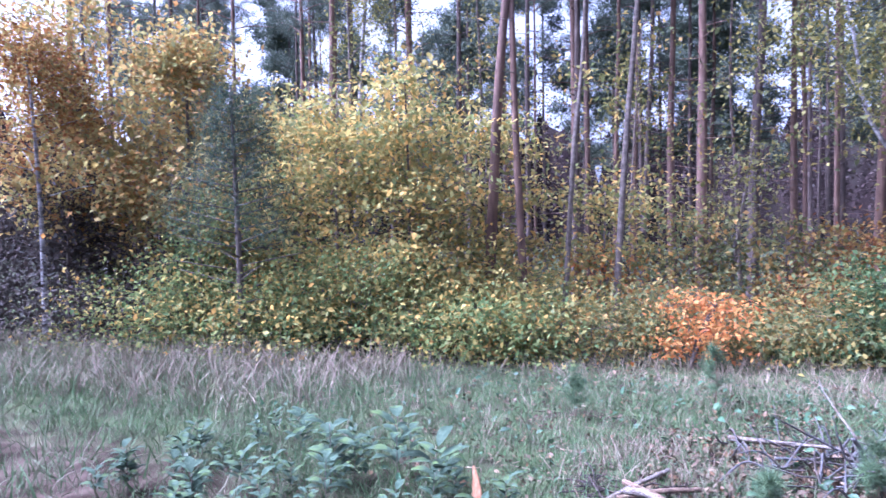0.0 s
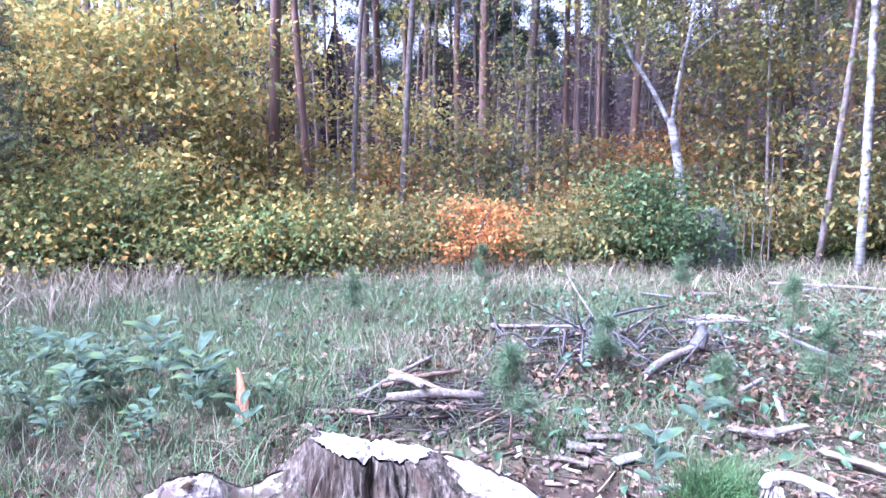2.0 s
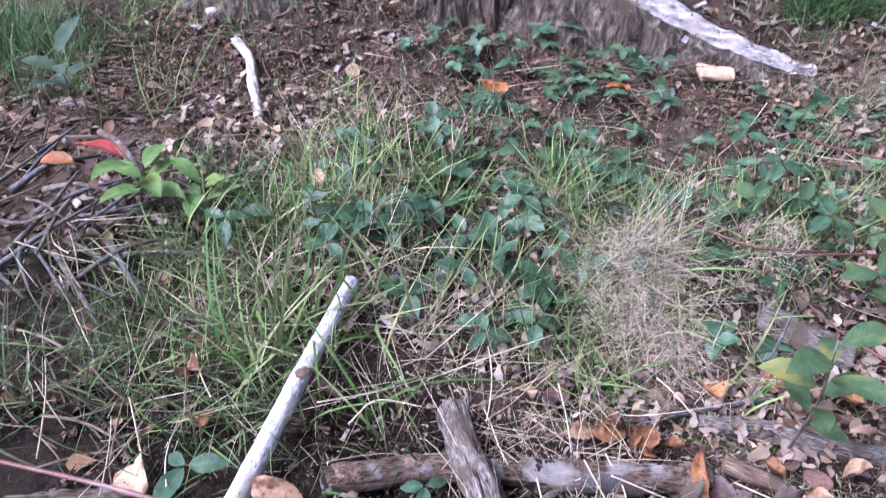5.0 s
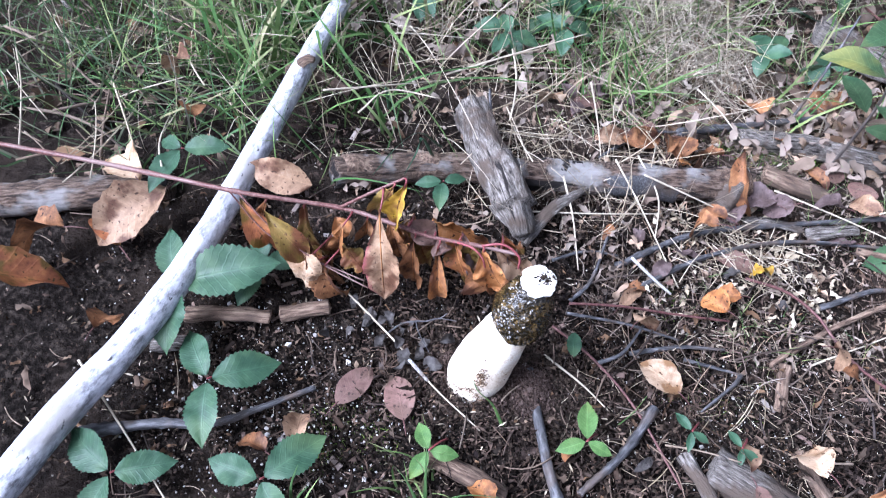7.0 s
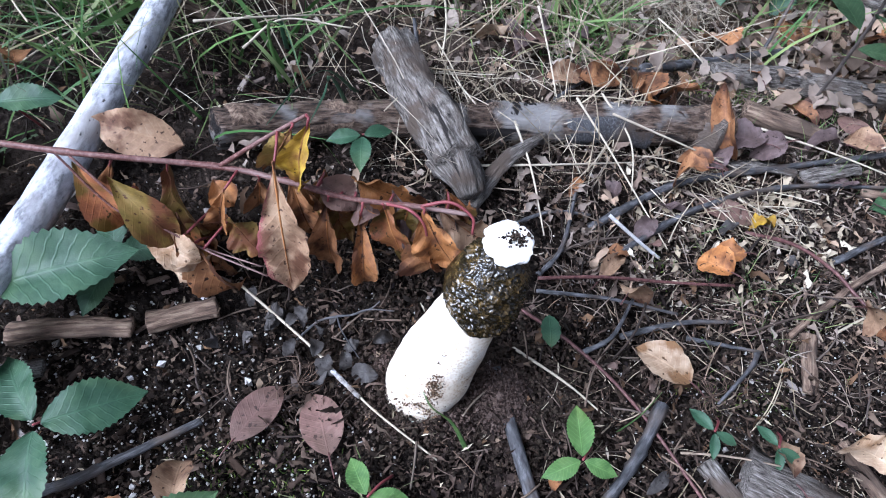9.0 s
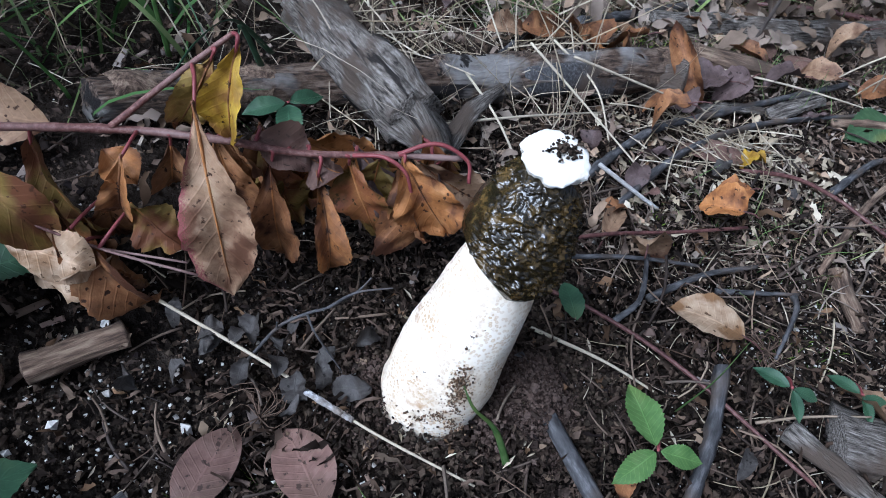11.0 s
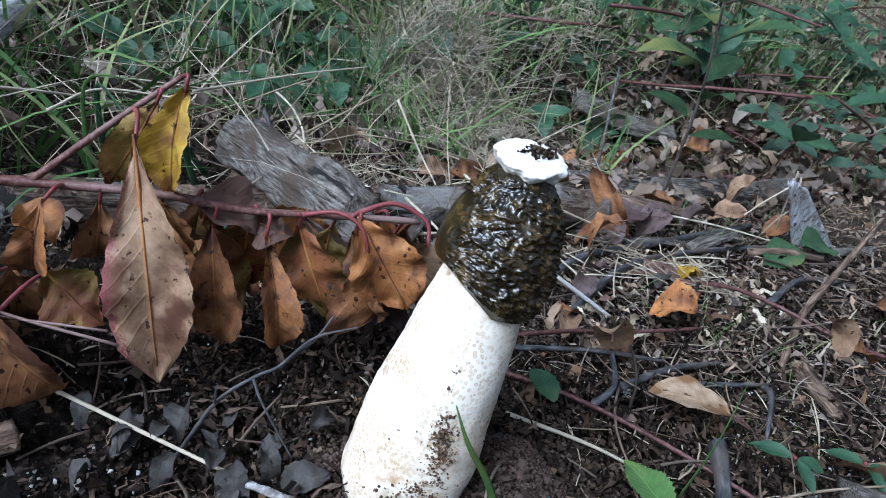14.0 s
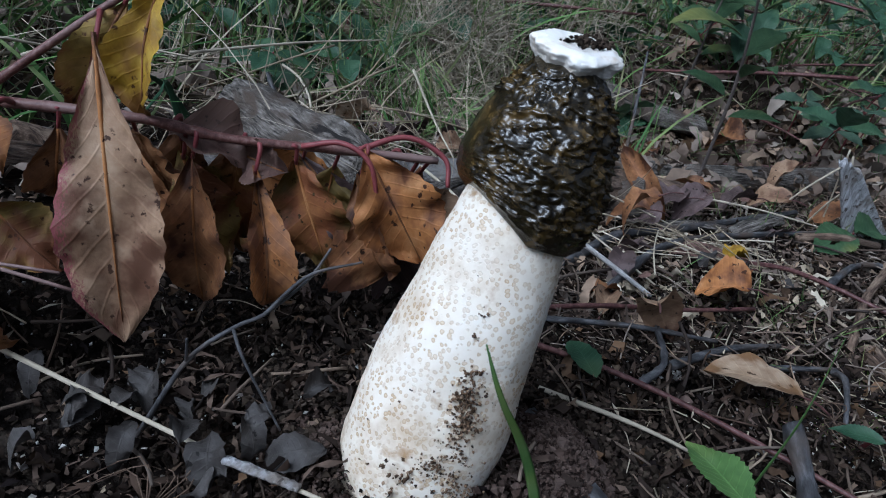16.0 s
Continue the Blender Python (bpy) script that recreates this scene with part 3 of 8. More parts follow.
def blade_vf(n=4, w=0.03, bend=0.5):
    """Grass blade of unit length growing up +Z and leaning to +Y."""
    V, F = [], []
    for i in range(n):
        t = i / n
        ww = w * (1 - t) ** 0.6 * 0.5
        V += [(-ww, bend * t * t, t * (1 - 0.35 * bend * t)), (ww, bend * t * t, t * (1 - 0.35 * bend * t))]
    V.append((0, bend, 1 - 0.35 * bend))
    for i in range(n - 1):
        F.append((2 * i, 2 * i + 1, 2 * i + 3, 2 * i + 2))
    F.append((2 * n - 2, 2 * n - 1, 2 * n))
    return V, F


GC = np.array([(0, 0, -.025), (-.11, -.03, -.042), (.10, -.02, -.05), (.2, .2, -.07), (.2, .33, -.09), (0, .2, -.045), (-.1, .28, -.042),
               (-.25, .12, .0), (-.3, -.1, -.03), (.45, .45, -.11), (.28, .32, -.098), (.05, .3, -.062), (.5, .1, -.09), (-.4, .6, .01), (-.1, .6, -.065), (.08, .59, -.118), (.2, .61, -.136), (.31, .61, -.144), (.45, .62, -.128), (.65, .58, -.11), (-.1, .76, -.02), (.1, .76, -.035), (.3, .8, -.02), (.5, .82, -.03), (.4, 1.4, 0),
               (0, 1.2, .02)] + [(-.3, 1.1, 0), (-.6, 1.05, 0), (-.75, .55, .05), (-.9, 1.1, .03), (-.6, 1.33, .10), (-.75, 1.32, .115), (-.93, 1.2, .07), (-.45, 1.25, .055), (-.2, 1.5, .05), (.6, 1.7, .05),
               (-.5, 2.4, .06), (.15, 3.2, .07), (-1.2, 6.2, 0), (0, -.6, -.05), (-2, 2, .05), (2, 2, 0), (-5, 6, 0), (5, 6, 0)])


def ground_z(x, y):
    """Height of the bare ground: a gentle bank that falls away to the near right, with a hollow under its lip."""
    x, y = np.asarray(x, float), np.asarray(y, float)
    w = 1 / ((x[..., None] - GC[:, 0]) ** 2 + (y[..., None] - GC[:, 1]) ** 2 + .0025) ** 2
    return (w * GC[:, 2]).sum(-1) / w.sum(-1)


def gz(x, y, dz=0.0):
    return (x, y, float(ground_z(x, y)) + dz)


def on(points):
    """Plan points (x, y, height over the ground) as places."""
    return [gz(*p) for p in points]


def region(rng, n, x0, x1, y0, y1):
    x, y = rng.uniform(x0, x1, n), rng.uniform(y0, y1, n)
    return x, y, ground_z(x, y)

# ---- ground ----
rngG = np.random.RandomState(3)
u = np.linspace(-1, 1, 230)
gx = 0.25 * np.sinh(u * math.asinh(220 / 0.25))
gy = gx + 0.4
GX, GY = np.meshgrid(gx, gy)
GZ = ground_z(GX, GY)
flat = np.stack([GX.ravel(), GY.ravel(), GZ.ravel()], 1)
for v in flat:
    d = abs(v[0]) + abs(v[1])
    if d < 12:
        v[2] += 0.010 * noise.noise((v[0] * 9, v[1] * 9, 0)) + 0.006 * noise.noise((v[0] * 35, v[1] * 35, 3))
        if d > 2:
            v[2] += 0.03 * noise.noise((v[0] * 2, v[1] * 2, 7))
    v[2] -= 0.006
nU = len(gx)
quads = [(j * nU + i, j * nU + i + 1, (j + 1) * nU + i + 1, (j + 1) * nU + i) for j in range(nU - 1) for i in range(nU - 1)]
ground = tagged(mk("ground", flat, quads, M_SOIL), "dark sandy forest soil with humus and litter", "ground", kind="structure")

OCTA = ([(1, 0, 0.1), (-0.9, 0.1, 0), (0, 0.8, 0), (0.1, -1, 0), (0, 0.1, 0.7), (0, 0, -0.7)],
        [(0, 2, 4), (2, 1, 4), (1, 3, 4), (3, 0, 4), (2, 0, 5), (1, 2, 5), (3, 1, 5), (0, 3, 5)])


def heap(x, y):
    """Soil pushed up beside the stalk."""
    return .017 * np.exp(-((x - .048) / .022) ** 2 - ((y - .010) / .024) ** 2) + .008 * np.exp(-((x + .034) / .016) ** 2 - ((y - .008) / .02) ** 2)


def crumbs(rng, n, cx, cy, sx, sy, s0, s1, dz=0.0):
    x, y = rng.normal(cx, sx, n), rng.normal(cy, sy, n)
    z = ground_z(x, y) + (heap(x, y) if dz == "heap" else dz) - 0.002
    s = rng.uniform(s0, s1, n) * rng.uniform(0.5, 1, n)
    return scatter_vf(*OCTA, np.stack([x, y, z], 1), rng.uniform(0, 6.3, n), rng.uniform(-1, 1, n), rng.uniform(-1, 1, n), s)


stuff("soil_crumbs", [crumbs(rngG, 9000, 0.02, 0.03, 0.16, 0.11, 0.0008, 0.003), crumbs(rngG, 3500, 0.03, 0.02, 0.045, 0.035, 0.001, 0.003, 0.006),
                      crumbs(rngG, 6000, -0.18, -0.05, 0.12, 0.08, 0.0008, 0.0028), crumbs(rngG, 9000, 0.28, 0.08, 0.15, 0.12, 0.0008, 0.003)],
      M_CRUMB, "dark brown crumbs of loose humus on the ground", "soil", smooth=False)
stuff("grit", [crumbs(rngG, 700, -0.14, -0.07, 0.06, 0.06, 0.0006, 0.0022), crumbs(rngG, 60, -0.15, -0.07, 0.07, 0.05, 0.002, 0.0055, 0.002),
               crumbs(rngG, 1800, 0.27, 0.08, 0.1, 0.07, 0.0005, 0.0016), crumbs(rngG, 1200, 0.0, 0.08, 0.16, 0.1, 0.0004, 0.0012), crumbs(rngG, 900, -.2, -.05, .1, .08, .0005, .002), crumbs(rngG, 30, 0.24, 0.08, 0.1, 0.07, 0.002, 0.004)],
      M_GRIT, "pale sand grains and small quartz pebbles in the soil", "gravel", smooth=False)

# ---- the stinkhorn ----
B0, R0, D0 = np.array([-0.0095, 0.0035, -0.040]), np.array([0.0172, 0.0232, 0.0500]), np.array([0.0325, 0.0417, 0.1050])
nt = M_STALK.node_tree
pb = nt.nodes["Principled BSDF"]
tcs = nt.nodes.new("ShaderNodeTexCoord")
vor = nt.nodes.new("ShaderNodeTexVoronoi")
vor.inputs["Scale"].default_value = 540
vor.inputs["Randomness"].default_value = 0.9
warp = nt.nodes.new("ShaderNodeTexNoise")
warp.inputs["Scale"].default_value, warp.inputs["Detail"].default_value = 420, 2
nt.links.new(tcs.outputs["Object"], warp.inputs["Vector"])
bent = nt.nodes.new("ShaderNodeVectorMath")
bent.operation = "MULTIPLY_ADD"
bent.inputs[1].default_value = (0.0013, 0.0013, 0.0013)
nt.links.new(warp.outputs["Color"], bent.inputs[0])
nt.links.new(tcs.outputs["Object"], bent.inputs[2])
nt.links.new(bent.outputs[0], vor.inputs["Vector"])
pit = ramp(nt, [(0.86, 0.76, 0.62), (0.66, 0.53, 0.38), (1, 1, 1)], [0.14, 0.36, 0.45])
nt.links.new(vor.outputs["Distance"], pit.inputs[0])
pitmix = nt.nodes.new("ShaderNodeMix")
pitmix.data_type, pitmix.blend_type = "RGBA", "MULTIPLY"
pitn = nt.nodes.new("ShaderNodeTexNoise")
pitn.inputs["Scale"].default_value, pitn.inputs["Detail"].default_value = 55, 3
nt.links.new(tcs.outputs["Object"], pitn.inputs["Vector"])
pitr = ramp(nt, [(0.3, 0.3, 0.3), (1, 1, 1)], [0.38, 0.6])
nt.links.new(pitn.outputs[0], pitr.inputs[0])
nt.links.new(pitr.outputs[0], pitmix.inputs[0])
old = pb.inputs["Base Color"].links[0].from_socket
nt.links.new(old, pitmix.inputs[6])
nt.links.new(pit.outputs[0], pitmix.inputs[7])
dirtn = nt.nodes.new("ShaderNodeTexNoise")
dirtn.inputs["Scale"].default_value, dirtn.inputs["Detail"].default_value = 75, 9
nt.links.new(tcs.outputs["Object"], dirtn.inputs["Vector"])
dirtr = ramp(nt, [(0, 0, 0), (1, 1, 1)], [0.62, 0.70])
nt.links.new(dirtn.outputs[0], dirtr.inputs[0])
dmix = nt.nodes.new("ShaderNodeMix")
dmix.data_type = "RGBA"
nt.links.new(dirtr.outputs[0], dmix.inputs[0])
nt.links.new(pitmix.outputs[2], dmix.inputs[6])
dmix.inputs[7].default_value = (0.42, 0.27, 0.14, 1)
nt.links.new(dmix.outputs[2], pb.inputs["Base Color"])
pbump = nt.nodes.new("ShaderNodeBump")
pbump.inputs["Strength"].default_value, pbump.inputs["Distance"].default_value = 0.4, 0.001
nt.links.new(pit.outputs[0], pbump.inputs["Height"])
nt.links.new(pbump.outputs[0], pb.inputs["Normal"])

horn = thing("stinkhorn", (-0.009, 0.004, -0.032), "mature stinkhorn with pitted white stalk and slimy olive-black cap", "mushroom")


def lathe(P0, P1, prof, seg, rows, bulge):
    """Body of revolution from P0 to P1; bulge(angle, s, point) pushes the skin outwards."""
    ax = (P1 - P0) / np.linalg.norm(P1 - P0)
    e1 = np.cross(ax, (0, 1, 0))
    e1 /= np.linalg.norm(e1)
    e2 = np.cross(ax, e1)
    ss = np.linspace(0, 1, rows)
    rr = np.interp(ss, [p[0] for p in prof], [p[1] for p in prof])
    rr = np.convolve(np.pad(rr, 2, mode="edge"), np.ones(5) / 5, "valid")
    V, F = [], []
    for s, r in zip(ss, rr):
        for k in range(seg):
            a = 2 * math.pi * k / seg
            n = math.cos(a) * e1 + math.sin(a) * e2
            p = P0 + (P1 - P0) * s + n * r
            V.append(p + n * bulge(a, s, p))
    for i in range(rows - 1):
        for k in range(seg):
            q = (k + 1) % seg
            F.append((i * seg + k, i * seg + q, (i + 1) * seg + q, (i + 1) * seg + k))
    V.append(P0)
    V.append(P1)
    for k in range(seg):
        q = (k + 1) % seg
        F.append((len(V) - 2, q, k))
        F.append((len(V) - 1, (rows - 1) * seg + k, (rows - 1) * seg + q))
    return np.array(V), F


stalkV, stalkF = lathe(B0, R0 + (D0 - R0) * 0.3, [(0, .021), (.12, .0250), (.3, .0262), (.55, .0238), (.8, .0195), (1, .0160)], 72, 60,
                       lambda a, s, p: 0.0012 * noise.noise(Vector(p) * 45) + 0.0004 * noise.noise(Vector(p) * 240))
mk("stalk", stalkV, stalkF, M_STALK, horn, label="spongy white stalk, pitted and flecked with soil")


def cap_bulge(a, s, p):
    q = Vector(p) * 330 + Vector((noise.noise(Vector(p) * 190), noise.noise(Vector(p) * 190 + Vector((9, 0, 0))), 0)) * 0.9
    ridge = max(0.0, 1 - abs(noise.noise(q)) * 4.2) * (0.55 + 0.9 * noise.noise(Vector(p) * 460))
    edge = min(1, s * 8) * min(1, (1 - s) * 9)
    side = min(1.0, max(0.12, ((a if a < 4.7 else 0) - 0.2) / 0.5)) if s < .75 else 1.0
    return (0.0024 * ridge * side + 0.0013 * noise.noise(Vector(p) * 130) * side + 0.0007 * noise.noise(Vector(p) * 600) * side) * edge + 0.0009 * noise.noise(Vector(p) * 60)


capV, capF = lathe(R0 + (D0 - R0) * 0.03, R0 + (D0 - R0) * 0.92, [(0, .0185), (.05, .0210), (.16, .0226), (.4, .0234), (.62, .0212), (.8, .0174), (.93, .0132), (1, .0105)],
                   190, 140, cap_bulge)
axc, e1c = (D0 - R0) / np.linalg.norm(D0 - R0), np.array([-.97, 0, .2])
for q in range(len(capV) - 2):
    s_, dv = (q // 190) / 139, capV[q] - R0
    out = dv - axc * dv.dot(axc)
    if s_ < .4:
        capV[q] += axc * .012 * max(0.0, out.dot(e1c) / max(1e-6, np.linalg.norm(out))) * (1 - s_ / .4)
mk("cap", capV, capF, M_CAP, horn, label="wet olive-black honeycombed cap")
A0 = R0 + (D0 - R0) * 0.885
discV, discF = lathe(A0, A0 + np.array([.0012, -.0010, .0100]), [(0, .0084), (.2, .0098), (.45, .0116), (.68, .0132), (.84, .0138), (.94, .0128), (1, .0095)], 120, 34,
                     lambda a, s, p: 0.0034 * (1.2 - s) * noise.noise((math.cos(a) * 2.8, math.sin(a) * 2.8, 5)) + 0.0014 * noise.noise(Vector(p) * 230) + 0.0006 * noise.noise(Vector(p) * 620) + 0.0004 * noise.noise(Vector(p) * 1400))
discV[-1] -= np.array([.0005, .0005, .002])
mk("tip_disc", discV, discF, M_DISC, horn, label="frayed white disc at the tip")


def flecks(cent, n, spread, s0, s1, seed):
    rng = np.random.RandomState(seed)
    p = np.asarray(cent) + rng.normal(0, 1, (n, 3)) * np.asarray(spread)
    return scatter_vf(*OCTA, p, rng.uniform(0, 6, n), rng.uniform(-1, 1, n), rng.uniform(-1, 1, n), rng.uniform(s0, s1, n))


axd = (D0 - R0) / np.linalg.norm(D0 - R0)
stuff("dirt_on_tip", [flecks(A0 + np.array([.0036, .0036, .0096]), 170, (.0034, .0032, .0005), .0004, .0014, 4)], M_CRUMB, "", "", horn)


def on_stalk(s, a, out=0.0):
    ax = (R0 - B0) / np.linalg.norm(R0 - B0)
    e1 = np.cross(ax, (0, 1, 0))
    e1 /= np.linalg.norm(e1)
    e2 = np.cross(ax, e1)
    r = np.interp(s, [0, .12, .3, .55, .8, 1], [.021, .025, .0262, .0238, .0195, .0170]) + out
    return B0 + (R0 - B0) * s + r * (math.cos(a) * e1 + math.sin(a) * e2)


rf = np.random.RandomState(8)
spots = []
for s_, a_, n_, w_ in ((.46, 1.62, 70, .0030), (.54, 1.5, 50, .0024), (.62, 1.45, 30, .0018), (.24, 1.2, 60, .004), (.2, 1.9, 40, .004), (.72, 1.4, 14, .0014), (.8, 1.3, 12, .001)):
    spots.append(flecks(on_stalk(s_, a_, 0.0002), n_, (w_, .0006, w_), .0003, .001, int(s_ * 100)))
for i in range(70):
    spots.append(flecks(on_stalk(rf.uniform(.15, .95), rf.uniform(0, 3.1), 0.0001), 2, (.0004,) * 3, .0002, .0006, 200 + i))
for i, (s_, a_) in enumerate(((.40, 1.55), (.46, 1.6), (.51, 1.55), (.56, 1.48), (.24, 1.75), (.30, 1.45), (.36, 1.7))):
    spots.append(flecks(on_stalk(s_, a_, -.0002), 90, (.0022, .0005, .0030), .0002, .0007, 150 + i))
stuff("soil_smear", spots, M_SMEAR, "", "", horn)
mound = thing("soil_mound", gz(0.035, 0.015), "crumbly brown soil heaved up round the stalk", "soil", kind="stuff")
hx, hy = np.meshgrid(np.linspace(-.03, .125, 80), np.linspace(-.07, .09, 80))
hz = ground_z(hx, hy) + heap(hx, hy) - .005 + .003 * np.array([[noise.noise((q * 160, w * 160, 2)) + .6 * noise.noise((q * 380, w * 380, 5)) for q, w in zip(r1_, r2_)] for r1_, r2_ in zip(hx, hy)])
hz -= .03 * np.clip((np.hypot((hx - .048) / .07, (hy - .01) / .07) - .75), 0, 1)
mk("heaped_soil", np.stack([hx.ravel(), hy.ravel(), hz.ravel()], 1), [(j_ * 80 + i_, j_ * 80 + i_ + 1, (j_ + 1) * 80 + i_ + 1, (j_ + 1) * 80 + i_) for j_ in range(79) for i_ in range(79)], M_MOUND, mound)
stuff("crumb_heap", [crumbs(rngG, 4200, .048, .008, .020, .020, .0006, .0019, "heap"), crumbs(rngG, 160, .05, .005, .022, .02, .002, .0036, "heap"),
                     crumbs(rngG, 900, -.034, .006, .012, .014, .0006, .002, "heap"), flecks((0.000, -0.024, -0.036), 1300, (.018, .005, .004), .0006, .0022, 33),
                     flecks((0.022, -0.012, -0.030), 700, (.006, .006, .006), .0006, .0022, 34)], M_MOUND, "", "", mound, False)

# ---- sticks and logs by the mushroom ----


def limb(name, pts, r0, r1, material, label, category, seg=10, rough=0.15, seed=1, knots=0.15, n=None, group="", raw=False, flat=1.0, groove=0.0):
    P = pts if raw else on(pts)
    V, F = tube(P, r0, r1, 26 if groove else seg, 90 if groove else n or 6 * len(P), rough, seed=seed, knots=0 if groove else knots, flat=flat, groove=groove)
    return tagged(mk(name, V, F, material, base=P[0]), label, category, group)


birchstick = limb("birch_stick", [(-0.322, -.22, .012), (-0.310, -.15, .016), (-0.290, -.06, .020), (-0.283, .05, .024), (-0.288, .17, .028), (-0.294, .30, .033), (-0.300, .455, .036)],
     .0148, .0112, M_WHITESTICK, "weathered grey-white birch stick propped on the grass", "stick", 14, .1, 2, .12, 60, groove=.07, raw=True)
rotlog = limb("rotten_log", [(-0.21, .165, .008), (-0.119, 0.239, .008), (-0.003, 0.273, .010), (0.103, 0.310, .012), (0.220, 0.363, .014)], .0165, .0185, M_LOG,
     "rotten log with grey and brown flaking wood", "log", 16, .13, 3, .12, 50, groove=.22)
limb("log", [(-0.55, .03, .006), (-0.45, .07, .008), (-0.37, .10, .006)], .018, .016, M_LOG, "damp grey log under the grass", "log", 12, .15, 6)
limb("wood_stub", [(0.168, 0.352, .006), (0.186, 0.345, .012), (0.203, 0.337, .018), (0.214, 0.332, .020)], .0185, .017, M_GREYWOOD, "short bleached end of a broken branch", "wood", 14, .2, 4, .1, 40, groove=.3)
limb("bark_strip", [(0.228, 0.314, .006), (0.255, 0.322, .011), (0.293, 0.327, .008)], .0065, .005, M_GREYWOOD, "pale blue-grey curled strip of bark", "bark", 12, .25, 24, flat=.6, groove=.3)
limb("bark_strip", [(0.300, 0.324, .005), (0.322, 0.330, .012), (0.352, 0.343, .014)], .008, .006, M_GREYWOOD, "pale blue-grey curled strip of bark", "bark", 12, .25, 25, flat=.5, groove=.3)
limb("bark_strip", [(0.43, 0.33, .004), (0.475, 0.345, .008), (0.53, 0.36, .006)], .006, .004, M_GREYWOOD, "grey split strip of wood in litter", "bark", 12, .25, 26, flat=.7, groove=.3)
limb("brown_twig", [(0.352, 0.314, .010), (0.385, 0.313, .014), (0.426, 0.308, .013)], .0042, .0034, M_BARKBIT, "short tan stick broken at both ends", "twig", 8, .15, 63)
limb("straw", [(0.109, 0.187, .027), (0.134, 0.180, .018), (0.158, 0.176, .005)], .0017, .0014, M_STRIP, "thick white piece of dry straw", "straw", 7, .04, 64, group="straws")
for i, (a, b) in enumerate((((.398, .352, .085), (.418, .372, .004)), ((.402, .350, .080), (.432, .358, .003)), ((.394, .348, .07), (.36, .372, .004)), ((.41, .35, .05), (.405, .377, .003)))):
    limb("straw", [a, tuple((p + q) / 2 + .004 * (k == 2) for k, (p, q) in enumerate(zip(a, b))), b], .0009, .0007, M_STRAW, "dry stalk leaning on the wood strip", "straw", 5, .05, 430 + i, .1, n=12, group="straws")
limb("log", [(0.213, 0.452, .010), (0.306, 0.484, .010), (0.392, 0.476, .010), (0.540, 0.499, .006)], .0150, .014, M_GREYWOOD, "mossy grey log lying in litter", "log", 12, .15, 5, .1, 40, groove=.2)
stub = limb("wood_stub", [(-0.108, .322, .030), (-0.062, .252, .032), (-0.020, .194, .030)], .0180, .0225, M_GREYWOOD, "grey split branch stub leaning on a log", "wood", 14, .2, 7, .05, 30, groove=.34)
limb("wood_chip", [(-0.006, .170, .012), (0.019, 0.218, .022), (0.046, 0.261, .026)], .0085, .0035, M_GREYWOOD, "grey pointed wood splinter", "wood", 8, .25, 8, flat=.6, groove=.3)
for i, (pts, r0, r1) in enumerate((
        ([(0.096, 0.183, .006), (0.164, 0.257, .010), (0.229, 0.303, .010), (0.396, 0.383, .012)], .0045, .0038),
        ([(0.118, .162, .006), (0.190, 0.235, .012), (0.284, 0.302, .014), (0.397, 0.332, .012)], .0042, .003),
        ([(0.135, 0.426, .010), (0.222, 0.491, .016), (0.322, 0.558, .02)], .0066, .005),
        ([(0.279, 0.530, .02), (0.305, 0.592, .07), (0.322, 0.638, .13)], .0030, .002),
        ([(0.157, .033, .014), (0.14, -.012, .008), (0.11, -.06, .004)], .0054, .004),
        ([(0.127, .084, .007), (0.173, .112, .010), (0.217, .128, .006)], .0034, .002),) + (
        ([(0.18, .102, .005), (0.237, .104, .008)], .0024, .0015),
        ([(0.032, .160, .008), (0.062, 0.184, .008), (0.096, 0.198, .006)], .0022, .0015),
        ([(-0.31, -.155, .012), (-0.253, -.127, .012), (-0.206, -.110, .012), (-0.175, -.081, .01), (-0.141, -.047, .006)], .0064, .003),
        ([(0.06, .10, .012), (0.118, .114, .012), (0.172, .120, .01)], .0019, .0014),
        ([(0.312, 0.219, .006), (0.378, 0.267, .01), (0.432, 0.265, .006)], .004, .003),
        ([(0.050, 0.330, .008), (0.092, 0.392, .012), (0.135, 0.428, .01)], .003, .002),) + (
        ([(-0.084, 0.257, .01), (-0.077, 0.294, .03), (-0.090, 0.337, .05)], .0032, .002),
        ([(-0.068, 0.236, .01), (-0.060, 0.272, .02)], .003, .002),
        ([(0.10, .06, .01), (0.12, .08, .01), (0.135, .12, .012)], .003, .0018),
        ([(0.235, .105, .006), (0.225, .085, .012), (0.20, .05, .004)], .0028, .0015),
        ([(0.06, .12, .006), (0.075, .15, .01), (0.081, 0.213, .01)], .0026, .0018))):
    limb("twig", pts, r0 * .78, r1 * .72, M_TWIG, "dark damp twig lying on soil", "twig", 8, .2, 20 + i, .3, group="dark twigs", n=10 * len(pts))
limb("twig", [(0.040, .030, .004), (0.061, -.013, .008), (0.081, -.053, .010), (0.104, -.09, .012)], .0042, .0050, M_TWIG, "blue-grey smooth twig pointing at the mushroom", "twig", 9, .06, 51)
limb("red_twig", [(0.26, 0.655, .012), (0.303, 0.621, .008), (0.361, 0.575, .010), (0.45, 0.53, .012), (0.55, 0.49, .012)], .0036, .0028, M_CANE, "thin red-brown bramble cane", "cane", 7, .05, 52)
limb("red_twig", [(0.229, .217, .012), (0.270, .215, .016), (0.303, .200, .014), (0.322, .178, .012), (0.345, .155, .012), (0.40, .13, .012)], .0017, .0016, M_CANE, "thin red-brown bramble cane", "cane", 7, .05, 53)
